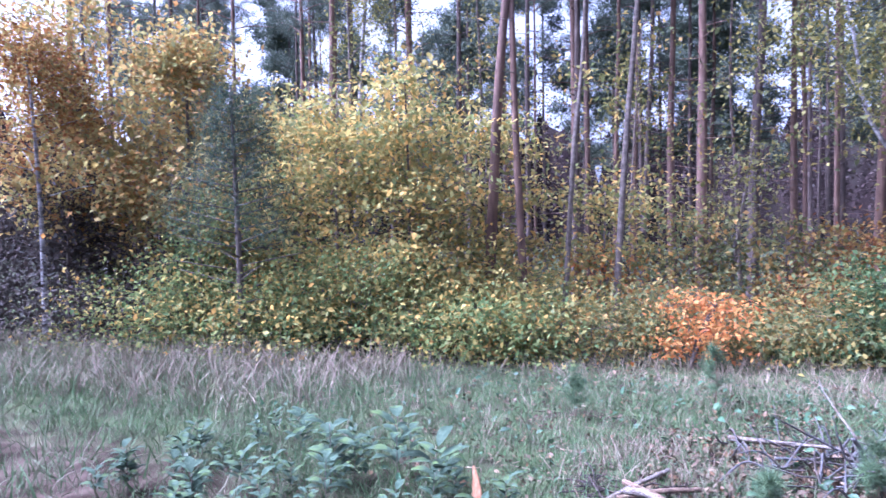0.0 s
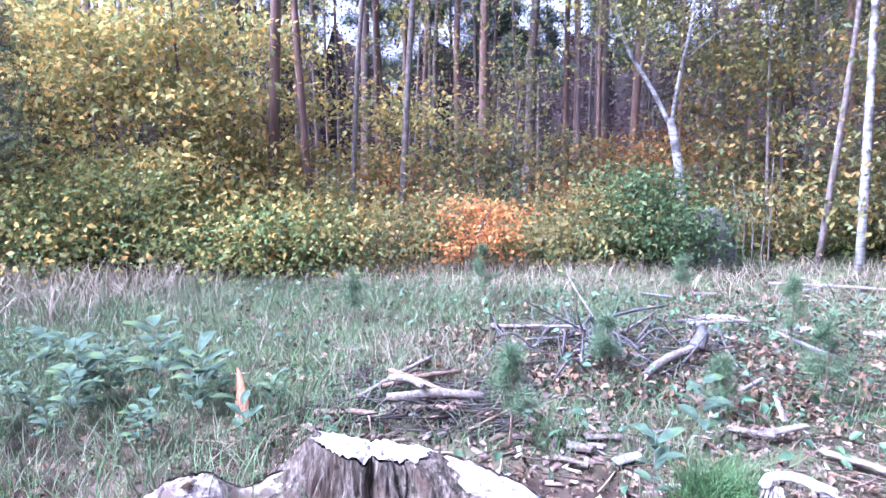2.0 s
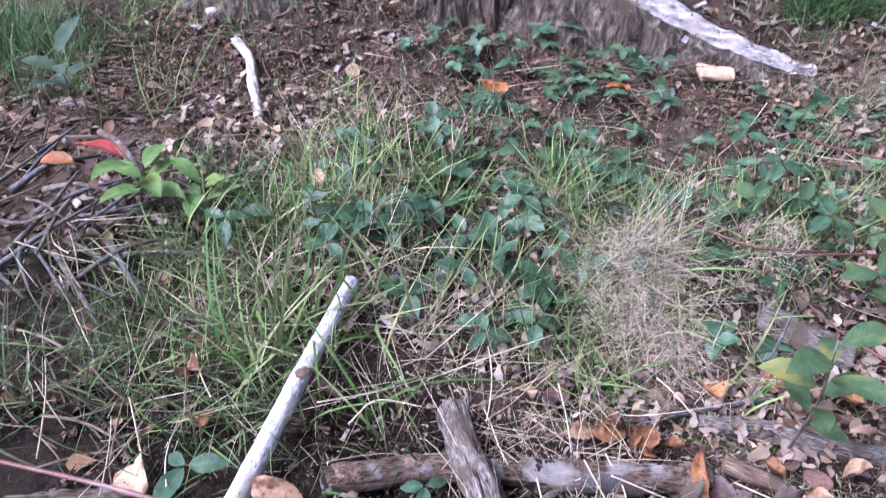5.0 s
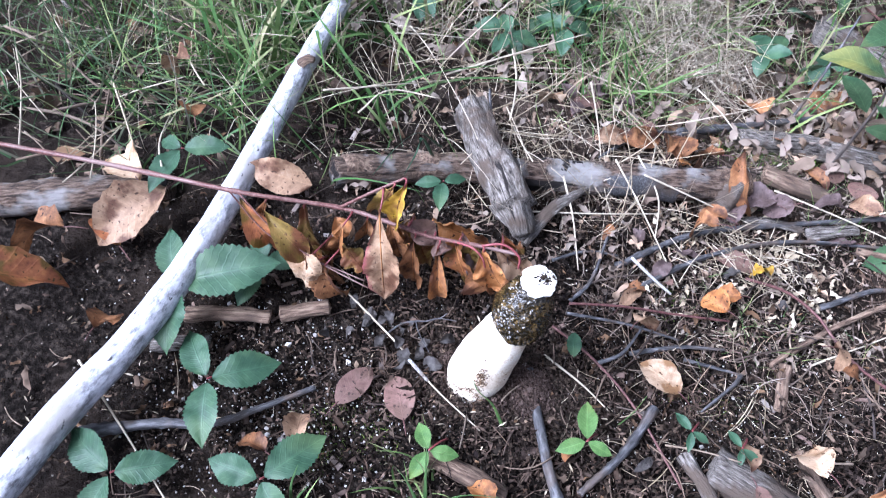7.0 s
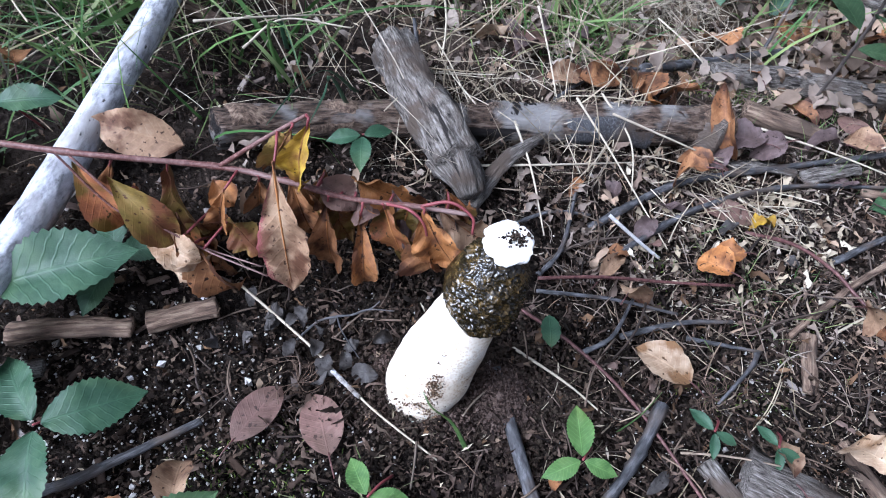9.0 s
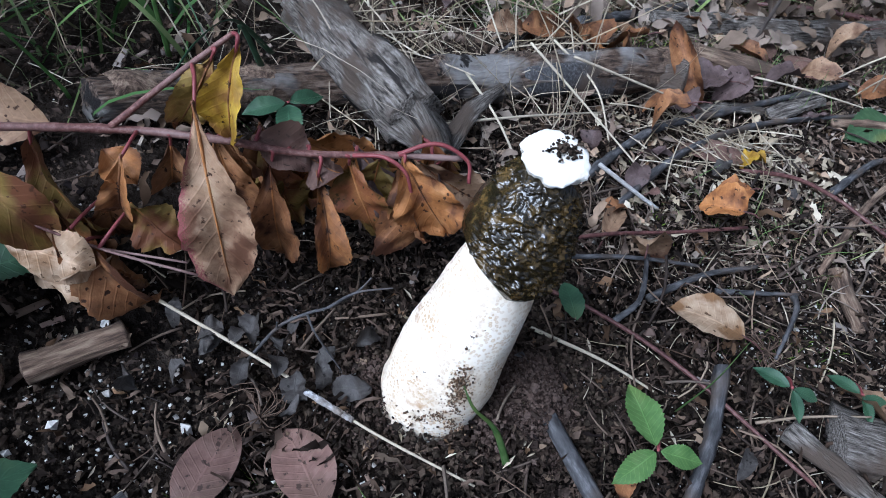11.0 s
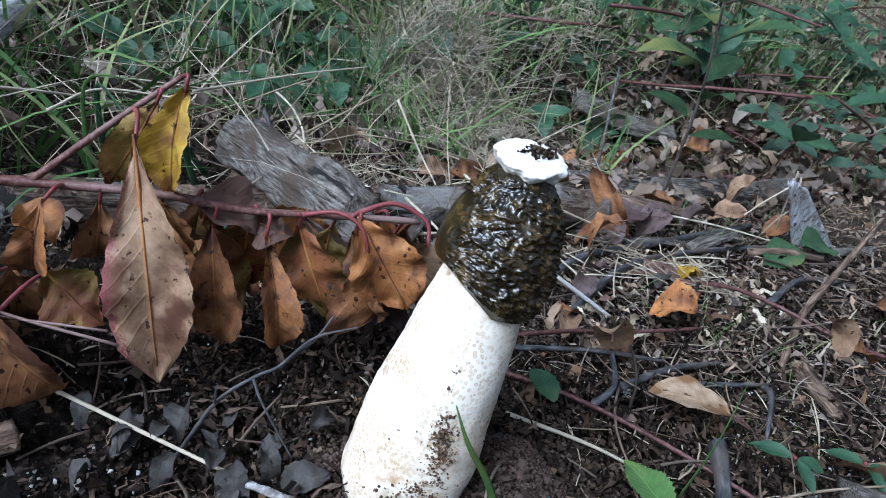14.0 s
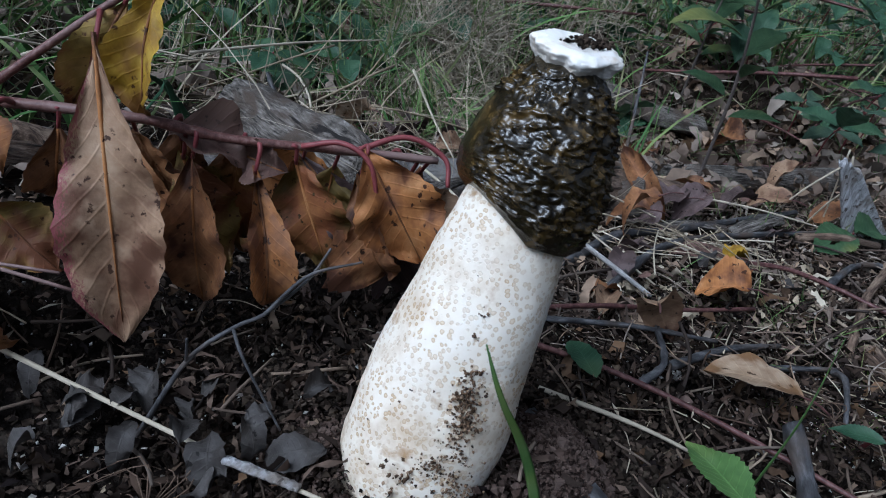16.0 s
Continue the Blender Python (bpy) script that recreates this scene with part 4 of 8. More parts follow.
limb("red_twig", [(0.06, .114, .010), (0.109, .132, .013), (0.165, .147, .014), (0.218, .16, .010)], .0015, .0012, M_CANE, "thin red-brown bramble cane", "cane", 7, .05, 59)
limb("red_twig", [(0.05, .082, .008), (0.095, .062, .010), (0.14, .03, .008), (0.19, -.03, .010)], .0015, .0012, M_CANE, "thin red-brown bramble cane", "cane", 7, .05, 58)
limb("brown_twig", [(0.262, .127, .003), (0.281, .148, .008), (0.333, 0.203, .013), (0.40, 0.258, .026), (0.47, 0.31, .06)], .0033, .0026, M_BARKBIT, "bent light brown twig", "twig", 7, .1, 54)
limb("red_twig", [(0.17, .78, .05), (0.26, .74, .06), (0.36, .76, .05)], .003, .002, M_CANE, "thin red-brown bramble cane", "cane", 6, .05, 55)
limb("twig", [(-0.115, 0.552, .0), (-0.112, 0.567, .05), (-0.110, 0.575, .062)], .003, .0024, M_GREYWOOD, "upright pale broken twig", "twig", 7, .1, 56)


def slab(name, a, b, w, t, material, label, category, seed=1, group=""):
    """Rough wooden piece from a to b, wider than thick, with broken ends."""
    V, F = tube(on([a, tuple((p + q) / 2 for p, q in zip(a, b)), b]), w, w * 0.85, 18, 34, 0.22, t / w, seed, groove=0.3)
    return tagged(mk(name, V, F, material, base=gz(a[0], a[1])), label, category, group)


slab("wood_slab", (0.215, .000, .006), (0.325, -.03, .010), .0200, .010, M_GREYWOOD, "grey weathered slab of split wood", "wood", 3)
slab("wood_slab", (0.188, .002, .006), (0.232, -.046, .008), .0065, .005, M_GREYWOOD, "narrow grey piece of split wood", "wood", 4)
slab("bark_piece", (-0.285, -.023, .006), (-0.207, .001, .008), .0080, .005, M_BARKBIT, "brown flake of pine bark", "bark", 5, "bark flakes")
slab("bark_piece", (-0.200, .007, .006), (-0.160, .031, .008), .0090, .006, M_BARKBIT, "brown flake of pine bark", "bark", 6, "bark flakes")
slab("bark_piece", (0.277, .131, .006), (0.272, .080, .006), .0065, .004, M_BARKBIT, "brown flake of pine bark", "bark", 7, "bark flakes")
slab("bark_piece", (0.29, .045, .005), (0.315, .010, .006), .0065, .004, M_BARKBIT, "brown flake of pine bark", "bark", 8, "bark flakes")
slab("bark_piece", (-0.02, -.075, .004), (0.05, -.085, .006), .009, .005, M_BARKBIT, "brown flake of pine bark", "bark", 9, "bark flakes")
slab("bark_piece", (-0.30, -.06, .006), (-0.25, -.04, .006), .007, .004, M_GREYWOOD, "grey flake of wood", "bark", 10, "bark flakes")
V, F = [], []
for i in range(15):
    f = i / 14
    for k in range(9):
        u = k / 8
        left, right = .434 - .045 * f, .487 - .077 * f
        x_ = left + (right - left) * u + .0012 * noise.noise((u * 4, f * 9, 2))
        V.append((x_, .352 - .006 * f + .004 * math.sin(u * 3) + .0015 * noise.noise((u * 14, f * 2.5, 5)), -.112 + (.086 + .008 * noise.noise((u * 6, 1, 8)) - .006 * u) * f))
V += [(a, b + .0035 - .002 * noise.noise((a * 90, c * 90, 1)), c) for a, b, c in V]
for i in range(14):
    for k in range(8):
        a = i * 9 + k
        F += [(a, a + 1, a + 10, a + 9), (a + 135, a + 144, a + 145, a + 136)]
ring = list(range(9)) + [9 * i + 8 for i in range(1, 15)] + [126 + k for k in range(7, -1, -1)] + [9 * i for i in range(13, 0, -1)]
F += [(b, a, a + 135, b + 135) for a, b in zip(ring, ring[1:] + ring[:1])]
tagged(mk("wood_strip", V, F, M_PLATE, base=gz(.455, .352)), "upright bleached flat strip of wood", "wood")
slab("bark_piece", (0.30, .70, .02), (0.435, 0.663, .02), .04, .012, M_GREYWOOD, "flat grey bark plate under leaves", "bark", 12)

mk("broken_end", *tube(on([(-0.026, .202, .031), (-.013, .184, .029), (-.004, .170, .022)]), .0205, .010, 20, 16, .3, .8, 12, groove=.5), M_GREYWOOD, stub, label="frayed brown broken end")
V, F = tube([(-.293, .272, .040), (-.284, .276, .047), (-.277, .278, .046)], .008, .004, 10, 8, .3, .6, 4)
mk("knot", V, F, M_BARKBIT, birchstick, label="torn brown knot hole")



def bark_patch(parent, pts, r, a0, a1, material, seed):
    """Curved flake of bark still clinging to a log."""
    C = smooth_path(on(pts), 22)
    T = np.gradient(C, axis=0)
    T /= np.linalg.norm(T, axis=1)[:, None]
    V, F = [], []
    for i in range(22):
        s = np.cross(T[i], (0, 0, 1))
        s /= np.linalg.norm(s)
        w = np.cross(s, T[i])
        trim = .35 * noise.noise((i * .33, seed, 0))
        for k in range(9):
            a = a0 + (a1 - a0) * (k / 8 * (1 - abs(trim)) + max(0, trim))
            rr = r * (1 + .05 * noise.noise((i * .6, k * .9, seed)) - (.16 if k in (0, 8) or i in (0, 21) else 0))
            V.append(C[i] + rr * (math.cos(a) * s + math.sin(a) * w))
    F = [(i * 9 + k, i * 9 + k + 1, (i + 1) * 9 + k + 1, (i + 1) * 9 + k) for i in range(21) for k in range(8)]
    LAST["grain"] = np.array([(math.cos(k * .3) * r, math.sin(k * .3) * r, i * .01 + seed) for i in range(22) for k in range(9)])
    mk("bark_patch", V, F, material, parent, label="brown patch of clinging bark")


bark_patch(rotlog, [(-.205, .17, .008), (-.16, .21, .008), (-.119, .239, .008)], .0200, .3, 3.0, M_BARKBIT, 1)
bark_patch(rotlog, [(-.01, .271, .010), (.03, .286, .010), (.075, .3, .011)], .0212, .9, 3.2, M_LOG, 2)
bark_patch(rotlog, [(.06, .295, .011), (.1, .309, .012), (.14, .326, .012)], .0218, -.3, 1.2, M_TWIG, 3)
bark_patch(rotlog, [(.17, .339, .013), (.2, .353, .014), (.222, .364, .014)], .0222, .2, 2.6, M_BARKBIT, 4)

# ---- cherry branch with withered leaves ----


def leaf_between(name, base, tip, W, key, parent, seed, facing=(0.1, -1, 0.25), curl=0.5, fold=0.3, wave=0.10, serr=0.022, n=22, material=None, label="", widest=0.44, point=1.2, foot=0.75, twist=0.0, across=5, crumple=0.0):
    base, tip = np.array(base, float), np.array(tip, float)
    L = np.linalg.norm(tip - base)
    V, F = leaf_vf(L, W, curl, fold, n, serr, wave, seed, widest, point, foot, twist, across, crumple)
    tip_i = len(V) - 1 - across // 2
    V[:, 1] *= L / V[tip_i, 1]
    V[:, 2] -= V[tip_i, 2] * V[:, 1] / L
    yv = (tip - base) / L
    zv = np.array(facing, float)
    zv -= yv * zv.dot(yv)
    zv /= np.linalg.norm(zv)
    xv = np.cross(yv, zv)
    V = base + V @ np.array([xv, yv, zv])
    LAST["rib"] = V[across // 2::across] + zv * .0003
    return mk(name, V, F, material or LEAFMATS[key], parent, base=None if parent is not None else base, label=label, blade=blade_uv(n, across))


cherry = thing("cherry_branch", gz(-0.16, .088, .02), "fallen red-stemmed cherry branch with withered hanging leaves", "branch")
V, F = tube([(-0.62, .05, .05), (-0.43, .062, .06), (-0.33, .064, .068), (-0.245, .068, .071), (-0.162, .088, .059), (-0.111, .088, .057), (-0.076, .089, .051), (-0.03, .096, .047), (0.004, .100, .044)],
            .0025, .0016, 9, 70, .06, knots=.3, seed=3)
mk("stem", V, F, M_REDSTEM, cherry, label="reddish purple speckled stem")
for k, (pp, r) in enumerate((([(-0.162, .088, .059), (-0.132, .097, .082), (-0.102, .105, .104)], .0017), ([(-0.25, .066, .071), (-0.21, .052, .045), (-0.165, .045, .026), (-0.12, .042, .012)], .0009),
                             ([(-0.262, .067, .071), (-0.225, .055, .035), (-0.18, .05, .022), (-0.125, .046, .016)], .0008), ([(-0.03, .096, .047), (-0.01, .1, .053), (0.006, .096, .047), (0.008, .09, .037)], .0013),
                             ([(-0.05, .092, .049), (-0.035, .088, .053), (-0.024, .084, .047), (-0.02, .082, .03)], .0012))):
    V, F = tube(pp, r, r * .75, 7, 20, .05)
    mk("side_stem", V, F, M_PETIOLE if k > 2 else M_REDSTEM, cherry)
M_ROSY = LEAFMATS["tan"].copy()
M_ROSY.name = "leaf_rosy"
nr = M_ROSY.node_tree
ra = nr.nodes.new("ShaderNodeAttribute")
ra.attribute_name = "blade"
rsx = nr.nodes.new("ShaderNodeSeparateXYZ")
nr.links.new(ra.outputs["Vector"], rsx.inputs[0])
rn = nr.nodes.new("ShaderNodeTexNoise")
rn.inputs["Scale"].default_value = 60
radd = nr.nodes.new("ShaderNodeMath")
radd.operation = "ADD"
nr.links.new(rsx.outputs[0], radd.inputs[0])
nr.links.new(rn.outputs[0], radd.inputs[1])
rneg = nr.nodes.new("ShaderNodeMath")
rneg.operation = "SUBTRACT"
rneg.inputs[0].default_value = 1.0
nr.links.new(rsx.outputs[0], rneg.inputs[1])
nr.links.new(rneg.outputs[0], radd.inputs[0])
rr_ = ramp(nr, [(1, 1, 1), (0, 0, 0)], [0.52, 0.72])
nr.links.new(radd.outputs[0], rr_.inputs[0])
rmix = nr.nodes.new("ShaderNodeMix")
rmix.data_type = "RGBA"
rbs = nr.nodes["Principled BSDF"]
nr.links.new(rr_.outputs[0], rmix.inputs[0])
nr.links.new(rbs.inputs["Base Color"].links[0].from_socket, rmix.inputs[6])
rmix.inputs[7].default_value = (0.22, 0.06, 0.065, 1)
nr.links.new(rmix.outputs[2], rbs.inputs["Base Color"])
STEMS = np.vstack([smooth_path([(-0.43, .062, .06), (-0.33, .064, .068), (-0.245, .068, .071), (-0.162, .088, .059), (-0.111, .088, .057), (-0.076, .089, .051), (-0.03, .096, .047), (0.004, .100, .044)], 60),
                   smooth_path([(-0.162, .088, .059), (-0.132, .097, .082), (-0.102, .105, .104)], 20), smooth_path([(-0.25, .066, .071), (-0.21, .052, .045), (-0.165, .045, .026), (-0.12, .042, .012)], 20)])
CHERRY = [((-.1160, .078, .0882), (-.1085, .050, -.0145), .0345, "tan"), ((-.1112, .100, .0951), (-.1353, .098, .053), .021, "olive"), ((-.0998, .100, .1011), (-.1044, .092, .054), .024, "yellow"),
          ((-.1501, .070, .0619), (-.1546, .066, .0317), .017, "orange"), ((-.1558, .072, .0268), (-.1314, .062, .0064), .027, "olive"), ((-.174, .070, .004), (-.1538, .058, -.0207), .026, "brown"),
          ((-.0896, .088, .0461), (-.0867, .080, -.0157), .026, "brown"), ((-.0677, .088, .0412), (-.0618, .066, -.0078), .018, "orange"), ((-.053, .094, .0428), (-.0361, .088, -.0056), .034, "red"),
          ((-.0262, .092, .050), (.0009, .084, .004), .036, "orange"), ((-.1359, .090, .0516), (-.1425, .092, .0211), .021, "brown"), ((-.0272, .100, .0374), (-.0106, .094, -.0064), .028, "brown"),
          ((-.0377, .104, .0376), (-.0442, .100, .0017), .026, "olive"), ((-.1715, .080, .0243), (-.1728, .080, -.0079), .026, "brown"), ((-.0757, .100, .042), (-.0551, .090, .0385), .018, "mauve"),
          ((-.186, .062, .036), (-.146, .052, -.018), .028, "brown"), ((-.20, .07, .028), (-.170, .052, -.028), .03, "red"), ((-.215, .07, .048), (-.198, .056, -.002), .026, "red"),
          ((-.197, .083, .055), (-.172, .075, .000), .027, "olive"), ((-.205, .052, .002), (-.162, .050, .012), .024, "pale"), ((-.085, .122, .030), (-.026, .128, .006), .036, "orange"),
          ((-.020, .112, .030), (.026, .116, -.006), .03, "tan"), ((-.118, .098, .05), (-.112, .104, -.012), .028, "brown"), ((-.23, .075, .06), (-.238, .085, .0), .026, "brown"), ((-.075, .102, .046), (-.083, .112, -.010), .03, "red")]
FLAT = [((-.10, .1, .05), (-.07, .092, .036), .024, "mauve"), ((-.225, .062, .062), (-.185, .052, .018), .026, "olive"),
        ((-.21, .05, .02), (-.17, .044, .006), .024, "pale"), ((-.165, .082, .052), (-.150, .074, .038), .02, "orange"), ((-.255, .07, .058), (-.228, .06, .014), .026, "red")]
rc = np.random.RandomState(17)
for k in range(8):
    b0 = STEMS[rc.randint(20, 60)] + np.array([rc.uniform(-.01, .01), rc.uniform(.008, .024), rc.uniform(-.014, -.004)])
    CHERRY.append((tuple(b0), tuple(b0 + np.array([rc.uniform(-.035, .035), rc.uniform(-.01, .03), rc.uniform(-.06, -.03)])), rc.uniform(.02, .03), ("brown", "red", "dusk", "olive")[k % 4]))
for i, (b_, t_, w_, k_) in enumerate(CHERRY):
    rosy = i == 0
    lf = leaf_between("leaf", b_, t_, w_, k_, cherry, 60 + i, (0.15 if rosy else 0.45 * math.sin(i * 2.1), -1, 0.2 + 0.25 * math.sin(i)), 0.3 if rosy else .35 + .35 * (i % 4), 0.22 if rosy else 0.3 + 0.25 * (i % 4), 0.07 if rosy else 0.14,
                      label="large tan leaf with a rosy edge" if rosy else "", material=M_ROSY if rosy else None, widest=.62 if rosy else .44 + .05 * (i % 4), point=1.05 if rosy else 1.4, foot=1.3 if rosy else 1.0,
                      twist=0.2 if rosy else 1.1 * math.sin(i * 1.9), across=11, crumple=.14 if rosy else .2, n=26, serr=.03)
    line_ = LAST["rib"]
    b_ = np.array(b_)
    near_i = STEMS[np.argmin(np.linalg.norm(STEMS - b_, axis=1))]
    V, F = tube([near_i, (near_i + b_) / 2 + np.array([.002, -.002, .003]), line_[1]], .0011, .0008, 6, 8)
    mk("petiole", V, F, M_PETIOLE, lf)
    V, F = tube(line_[[0, 5, 10, 15, 20, 24]], .0009 if rosy else .0007, .0002, 5, 22)
    mk("midrib", V, F, LEAFMATS["brown" if i % 2 else "orange"], lf)

for i, (b_, t_, w_, k_) in enumerate(FLAT):
    lf = leaf_between("leaf", b_, t_, w_, k_, cherry, 160 + i, (0.1, -.45, 1), 1.0 + .4 * (i % 3), .8 + .3 * (i % 2), .2, widest=.45, point=1.4, foot=1.0, twist=1.2 * math.sin(i * 2.3))

# ---- loose leaves ----


def loose(x, y, L, W, yaw, key, seed, dz=.004, tilt=0.05, roll=0.0, curl=0.5, fold=0.2, wave=.06, serr=0.0, label="withered brown leaf curled on the ground", material=None, name="fallen_leaf"):
    V, F = leaf_vf(L, W, curl, fold, 12, serr, wave, seed, .48, .8)
    V[:, 1] -= L / 2
    R = frames_of(np.array([radians(yaw)]), np.array([tilt]), np.array([roll]))[0]
    V = V @ R.T
    V[:, 2] -= V[:, 2].min()
    at = gz(x, y, dz)
    lf = tagged(mk(name, V + np.array(at), F, material or LEAFMATS[key], base=at, blade=blade_uv(12)), label, "leaf", "fallen leaves")
    if L > .028 and key != "grey":
        d = V[2] - V[12]
        d /= np.linalg.norm(d)
        p0 = V[2] + np.array(at)
        tv, tf = tube([p0 - d * L * .05, p0 + d * L * .14 + (0, 0, .001), p0 + d * L * .3 + (0, 0, -.001)], .0007, .0005, 5, 6)
        mk("leaf_stalk", tv, tf, M_CANE, lf)
    return lf


OVAL = "smooth mauve-brown oval leaf on the soil"
for i, a_ in enumerate(((-.107, -.034, .048, .026, -20, "mauve", OVAL), (-.063, -.033, .046, .028, 30, "mauve", OVAL),
                        (0.016, 0.415, .06, .034, -20, "mauve", OVAL), (0.329, 0.439, .04, .03, 10, "mauve", OVAL), (0.364, 0.418, .04, .036, -5, "mauve", OVAL), (0.217, 0.241, .052, .026, 70, "mauve", OVAL),
                        (.133, .130, .044, .024, -20, "tan", ""), (.118, .15, .036, .014, -30, "tan", ""), (.197, .172, .036, .026, 62, "orange", "bright orange-brown leaf on the soil"), (.208, .183, .032, .022, 100, "orange", "bright orange-brown leaf on the soil"),
                        (0.236, 0.231, .02, .017, 80, "yellow", "small yellow leaf on the litter"), (0.25, 0.24, .019, .015, 40, "yellow", "small yellow leaf on the litter"), (.232, .343, .05, .034, 70, "dusk", ""), (.211, .322, .045, .03, 15, "dusk", ""), (.256, .332, .04, .028, 110, "dusk", ""), (.315, .364, .042, .03, 80, "dusk", ""), (.165, .262, .05, .026, 75, "brown", ""), (.42, .368, .05, .026, 85, "brown", ""), (.335, .322, .036, .02, 95, "dusk", ""), (.395, .43, .05, .024, 88, "tan", ""), (.29, .036, .046, .032, 35, "pale", "pale tan leaf crumpled on the soil"), (-.168, -.112, .04, .018, 70, "brown", ""),
                        (-.135, -.087, .045, .022, 20, "tan", ""), (0.096, 0.377, .06, .03, -60, "brown", ""), (0.175, 0.355, .055, .035, -50, "brown", ""),) + ((0.183, 0.297, .045, .018, 75, "brown", ""), (.170, .388, .042, .026, 80, "brown", ""), (.26, .468, .036, .022, 20, "brown", ""), (.093, .419, .034, .024, 40, "mauve", ""),
                        (0.135, 0.390, .05, .04, 10, "brown", ""), (0.150, 0.372, .034, .02, -30, "orange", ""), (.130, .387, .05, .012, -10, "brown", ""), (.014, .398, .036, .026, -30, "dusk", ""), (.034, .451, .036, .024, -40, "dusk", ""), (-.01, .44, .036, .024, 20, "dusk", ""), (.06, .44, .034, .022, 60, "dusk", ""), (-.374, .042, .09, .055, 150, "tan", ""), (-.42, .10, .08, .04, 60, "pale", ""), (-.46, .0, .08, .045, 100, "brown", ""),
                        (-.44, -.05, .11, .04, -60, "red", ""), (-.34, -.05, .05, .03, 10, "brown", ""),) + ((.03, -.09, .03, .02, 60, "orange", ""), (.24, .02, .035, .022, 20, "tan", ""),
                        (.33, .16, .04, .02, -70, "tan", ""), (0.407, 0.209, .045, .025, 20, "brown", ""), (.37, .03, .04, .025, 130, "brown", ""), (0.302, 0.414, .05, .02, 60, "brown", ""),
                        (0.351, 0.372, .05, .024, 70, "tan", ""), (0.229, 0.539, .06, .04, 20, "brown", ""), (0.330, 0.608, .07, .05, -20, "brown", ""), (0.413, 0.578, .06, .05, 40, "brown", ""),
                        (-0.025, 0.399, .05, .03, 30, "pale", ""), (0.060, 0.361, .05, .025, -60, "tan", ""), (-.39, .2, .06, .03, 30, "brown", ""), (-.45, .25, .07, .03, 80, "tan", ""))):
    x_, y_, L_, W_, yaw_, k_, lab = a_
    flatk = k_ == "mauve"
    rl = np.random.RandomState(500 + i)
    loose(x_, y_, L_, W_, yaw_, k_, 300 + i, curl=.35 if flatk else rl.uniform(.6, 2.2), fold=.12 if flatk else rl.uniform(.2, 1.0), wave=.02 if flatk else .16,
          tilt=.05 if flatk else rl.uniform(-.3, .4), roll=0 if flatk else rl.uniform(-.6, .6), serr=0 if flatk else .04, label=lab or "withered brown leaf curled on the ground")
rg = np.random.RandomState(91)
for i in range(18):
    loose(rg.uniform(-.16, -.03), rg.uniform(-.004, .042), rg.uniform(.012, .024), rg.uniform(.008, .014), rg.uniform(0, 360), "grey", 450 + i, .003, rg.uniform(-.5, .6), rg.uniform(-.6, .6),
          rg.uniform(1.5, 3.2), rg.uniform(.2, .9), .32, .05, "shrivelled grey scrap of dead leaf")
for i in range(16):
    x_, y_ = rg.uniform(.04, .42), rg.uniform(-.06, .33)
    loose(x_, y_, rg.uniform(.014, .03), rg.uniform(.008, .018), rg.uniform(0, 360), ("brown", "dusk", "grey", "mauve", "brown", "dusk")[i % 6], 480 + i, .004, rg.uniform(-.4, .5), rg.uniform(-.5, .5),
          rg.uniform(.5, 2.0), rg.uniform(.1, .8), .12, .04)
pale_leaf = loose(.158, .066, .045, .036, 60, "pale", 390, .012, .3, .2, .7, .2, .05, label="pale torn leaf resting on twigs", serr=.03)
logleaf = leaf_between("fallen_leaf", gz(.209, .386, .048), gz(.236, .326, .006), .021, "brown", None, 391, (-.5, -1, .5), 1.4, 1.3, .22, label="", n=14)
tagged(logleaf, "rolled brown leaf draped over a log", "leaf", "fallen leaves")
stickleaf = leaf_between("fallen_leaf", gz(-.218, .134, .018), gz(-.285, .128, .034), .036, "tan", None, 392, (.1, -.75, .75), .6, .25, .09)
tagged(stickleaf, "pale tan leaf leaning on the birch stick", "leaf", "fallen leaves")

# ---- brambles and sprouts ----


def sprig(joint, mids, W, material, seed, label="dark green bramble leaf of three toothed leaflets", name="bramble_sprig", root=None):
    j = np.array(gz(*joint))
    th = thing(name, gz(joint[0], joint[1]), label, "bramble", "bramble leaves")
    for i, m_ in enumerate(mids):
        t_ = np.array(gz(m_[0], m_[1], joint[2] + (m_[2] if len(m_) > 2 else 0)))
        tip = j + (t_ - j) * 1.68 + np.array([0, 0, -.006])
        leaf_between("leaflet", j + (tip - j) * .06, tip, .84 * W * np.linalg.norm(tip - j), "", th, seed * 7 + i, (0, -.35, 1), .4, .3, .05, .055, 30, material, across=7, crumple=.03)
    r = root or (joint[0] + .01, joint[1] + .02)
    V, F = tube([gz(r[0], r[1], 0), gz((r[0] + joint[0]) / 2, (r[1] + joint[1]) / 2, joint[2] * .7), tuple(j)], .0011, .0008, 6, 10)
    mk("stalk", V, F, M_PETIOLE, th)
    return th


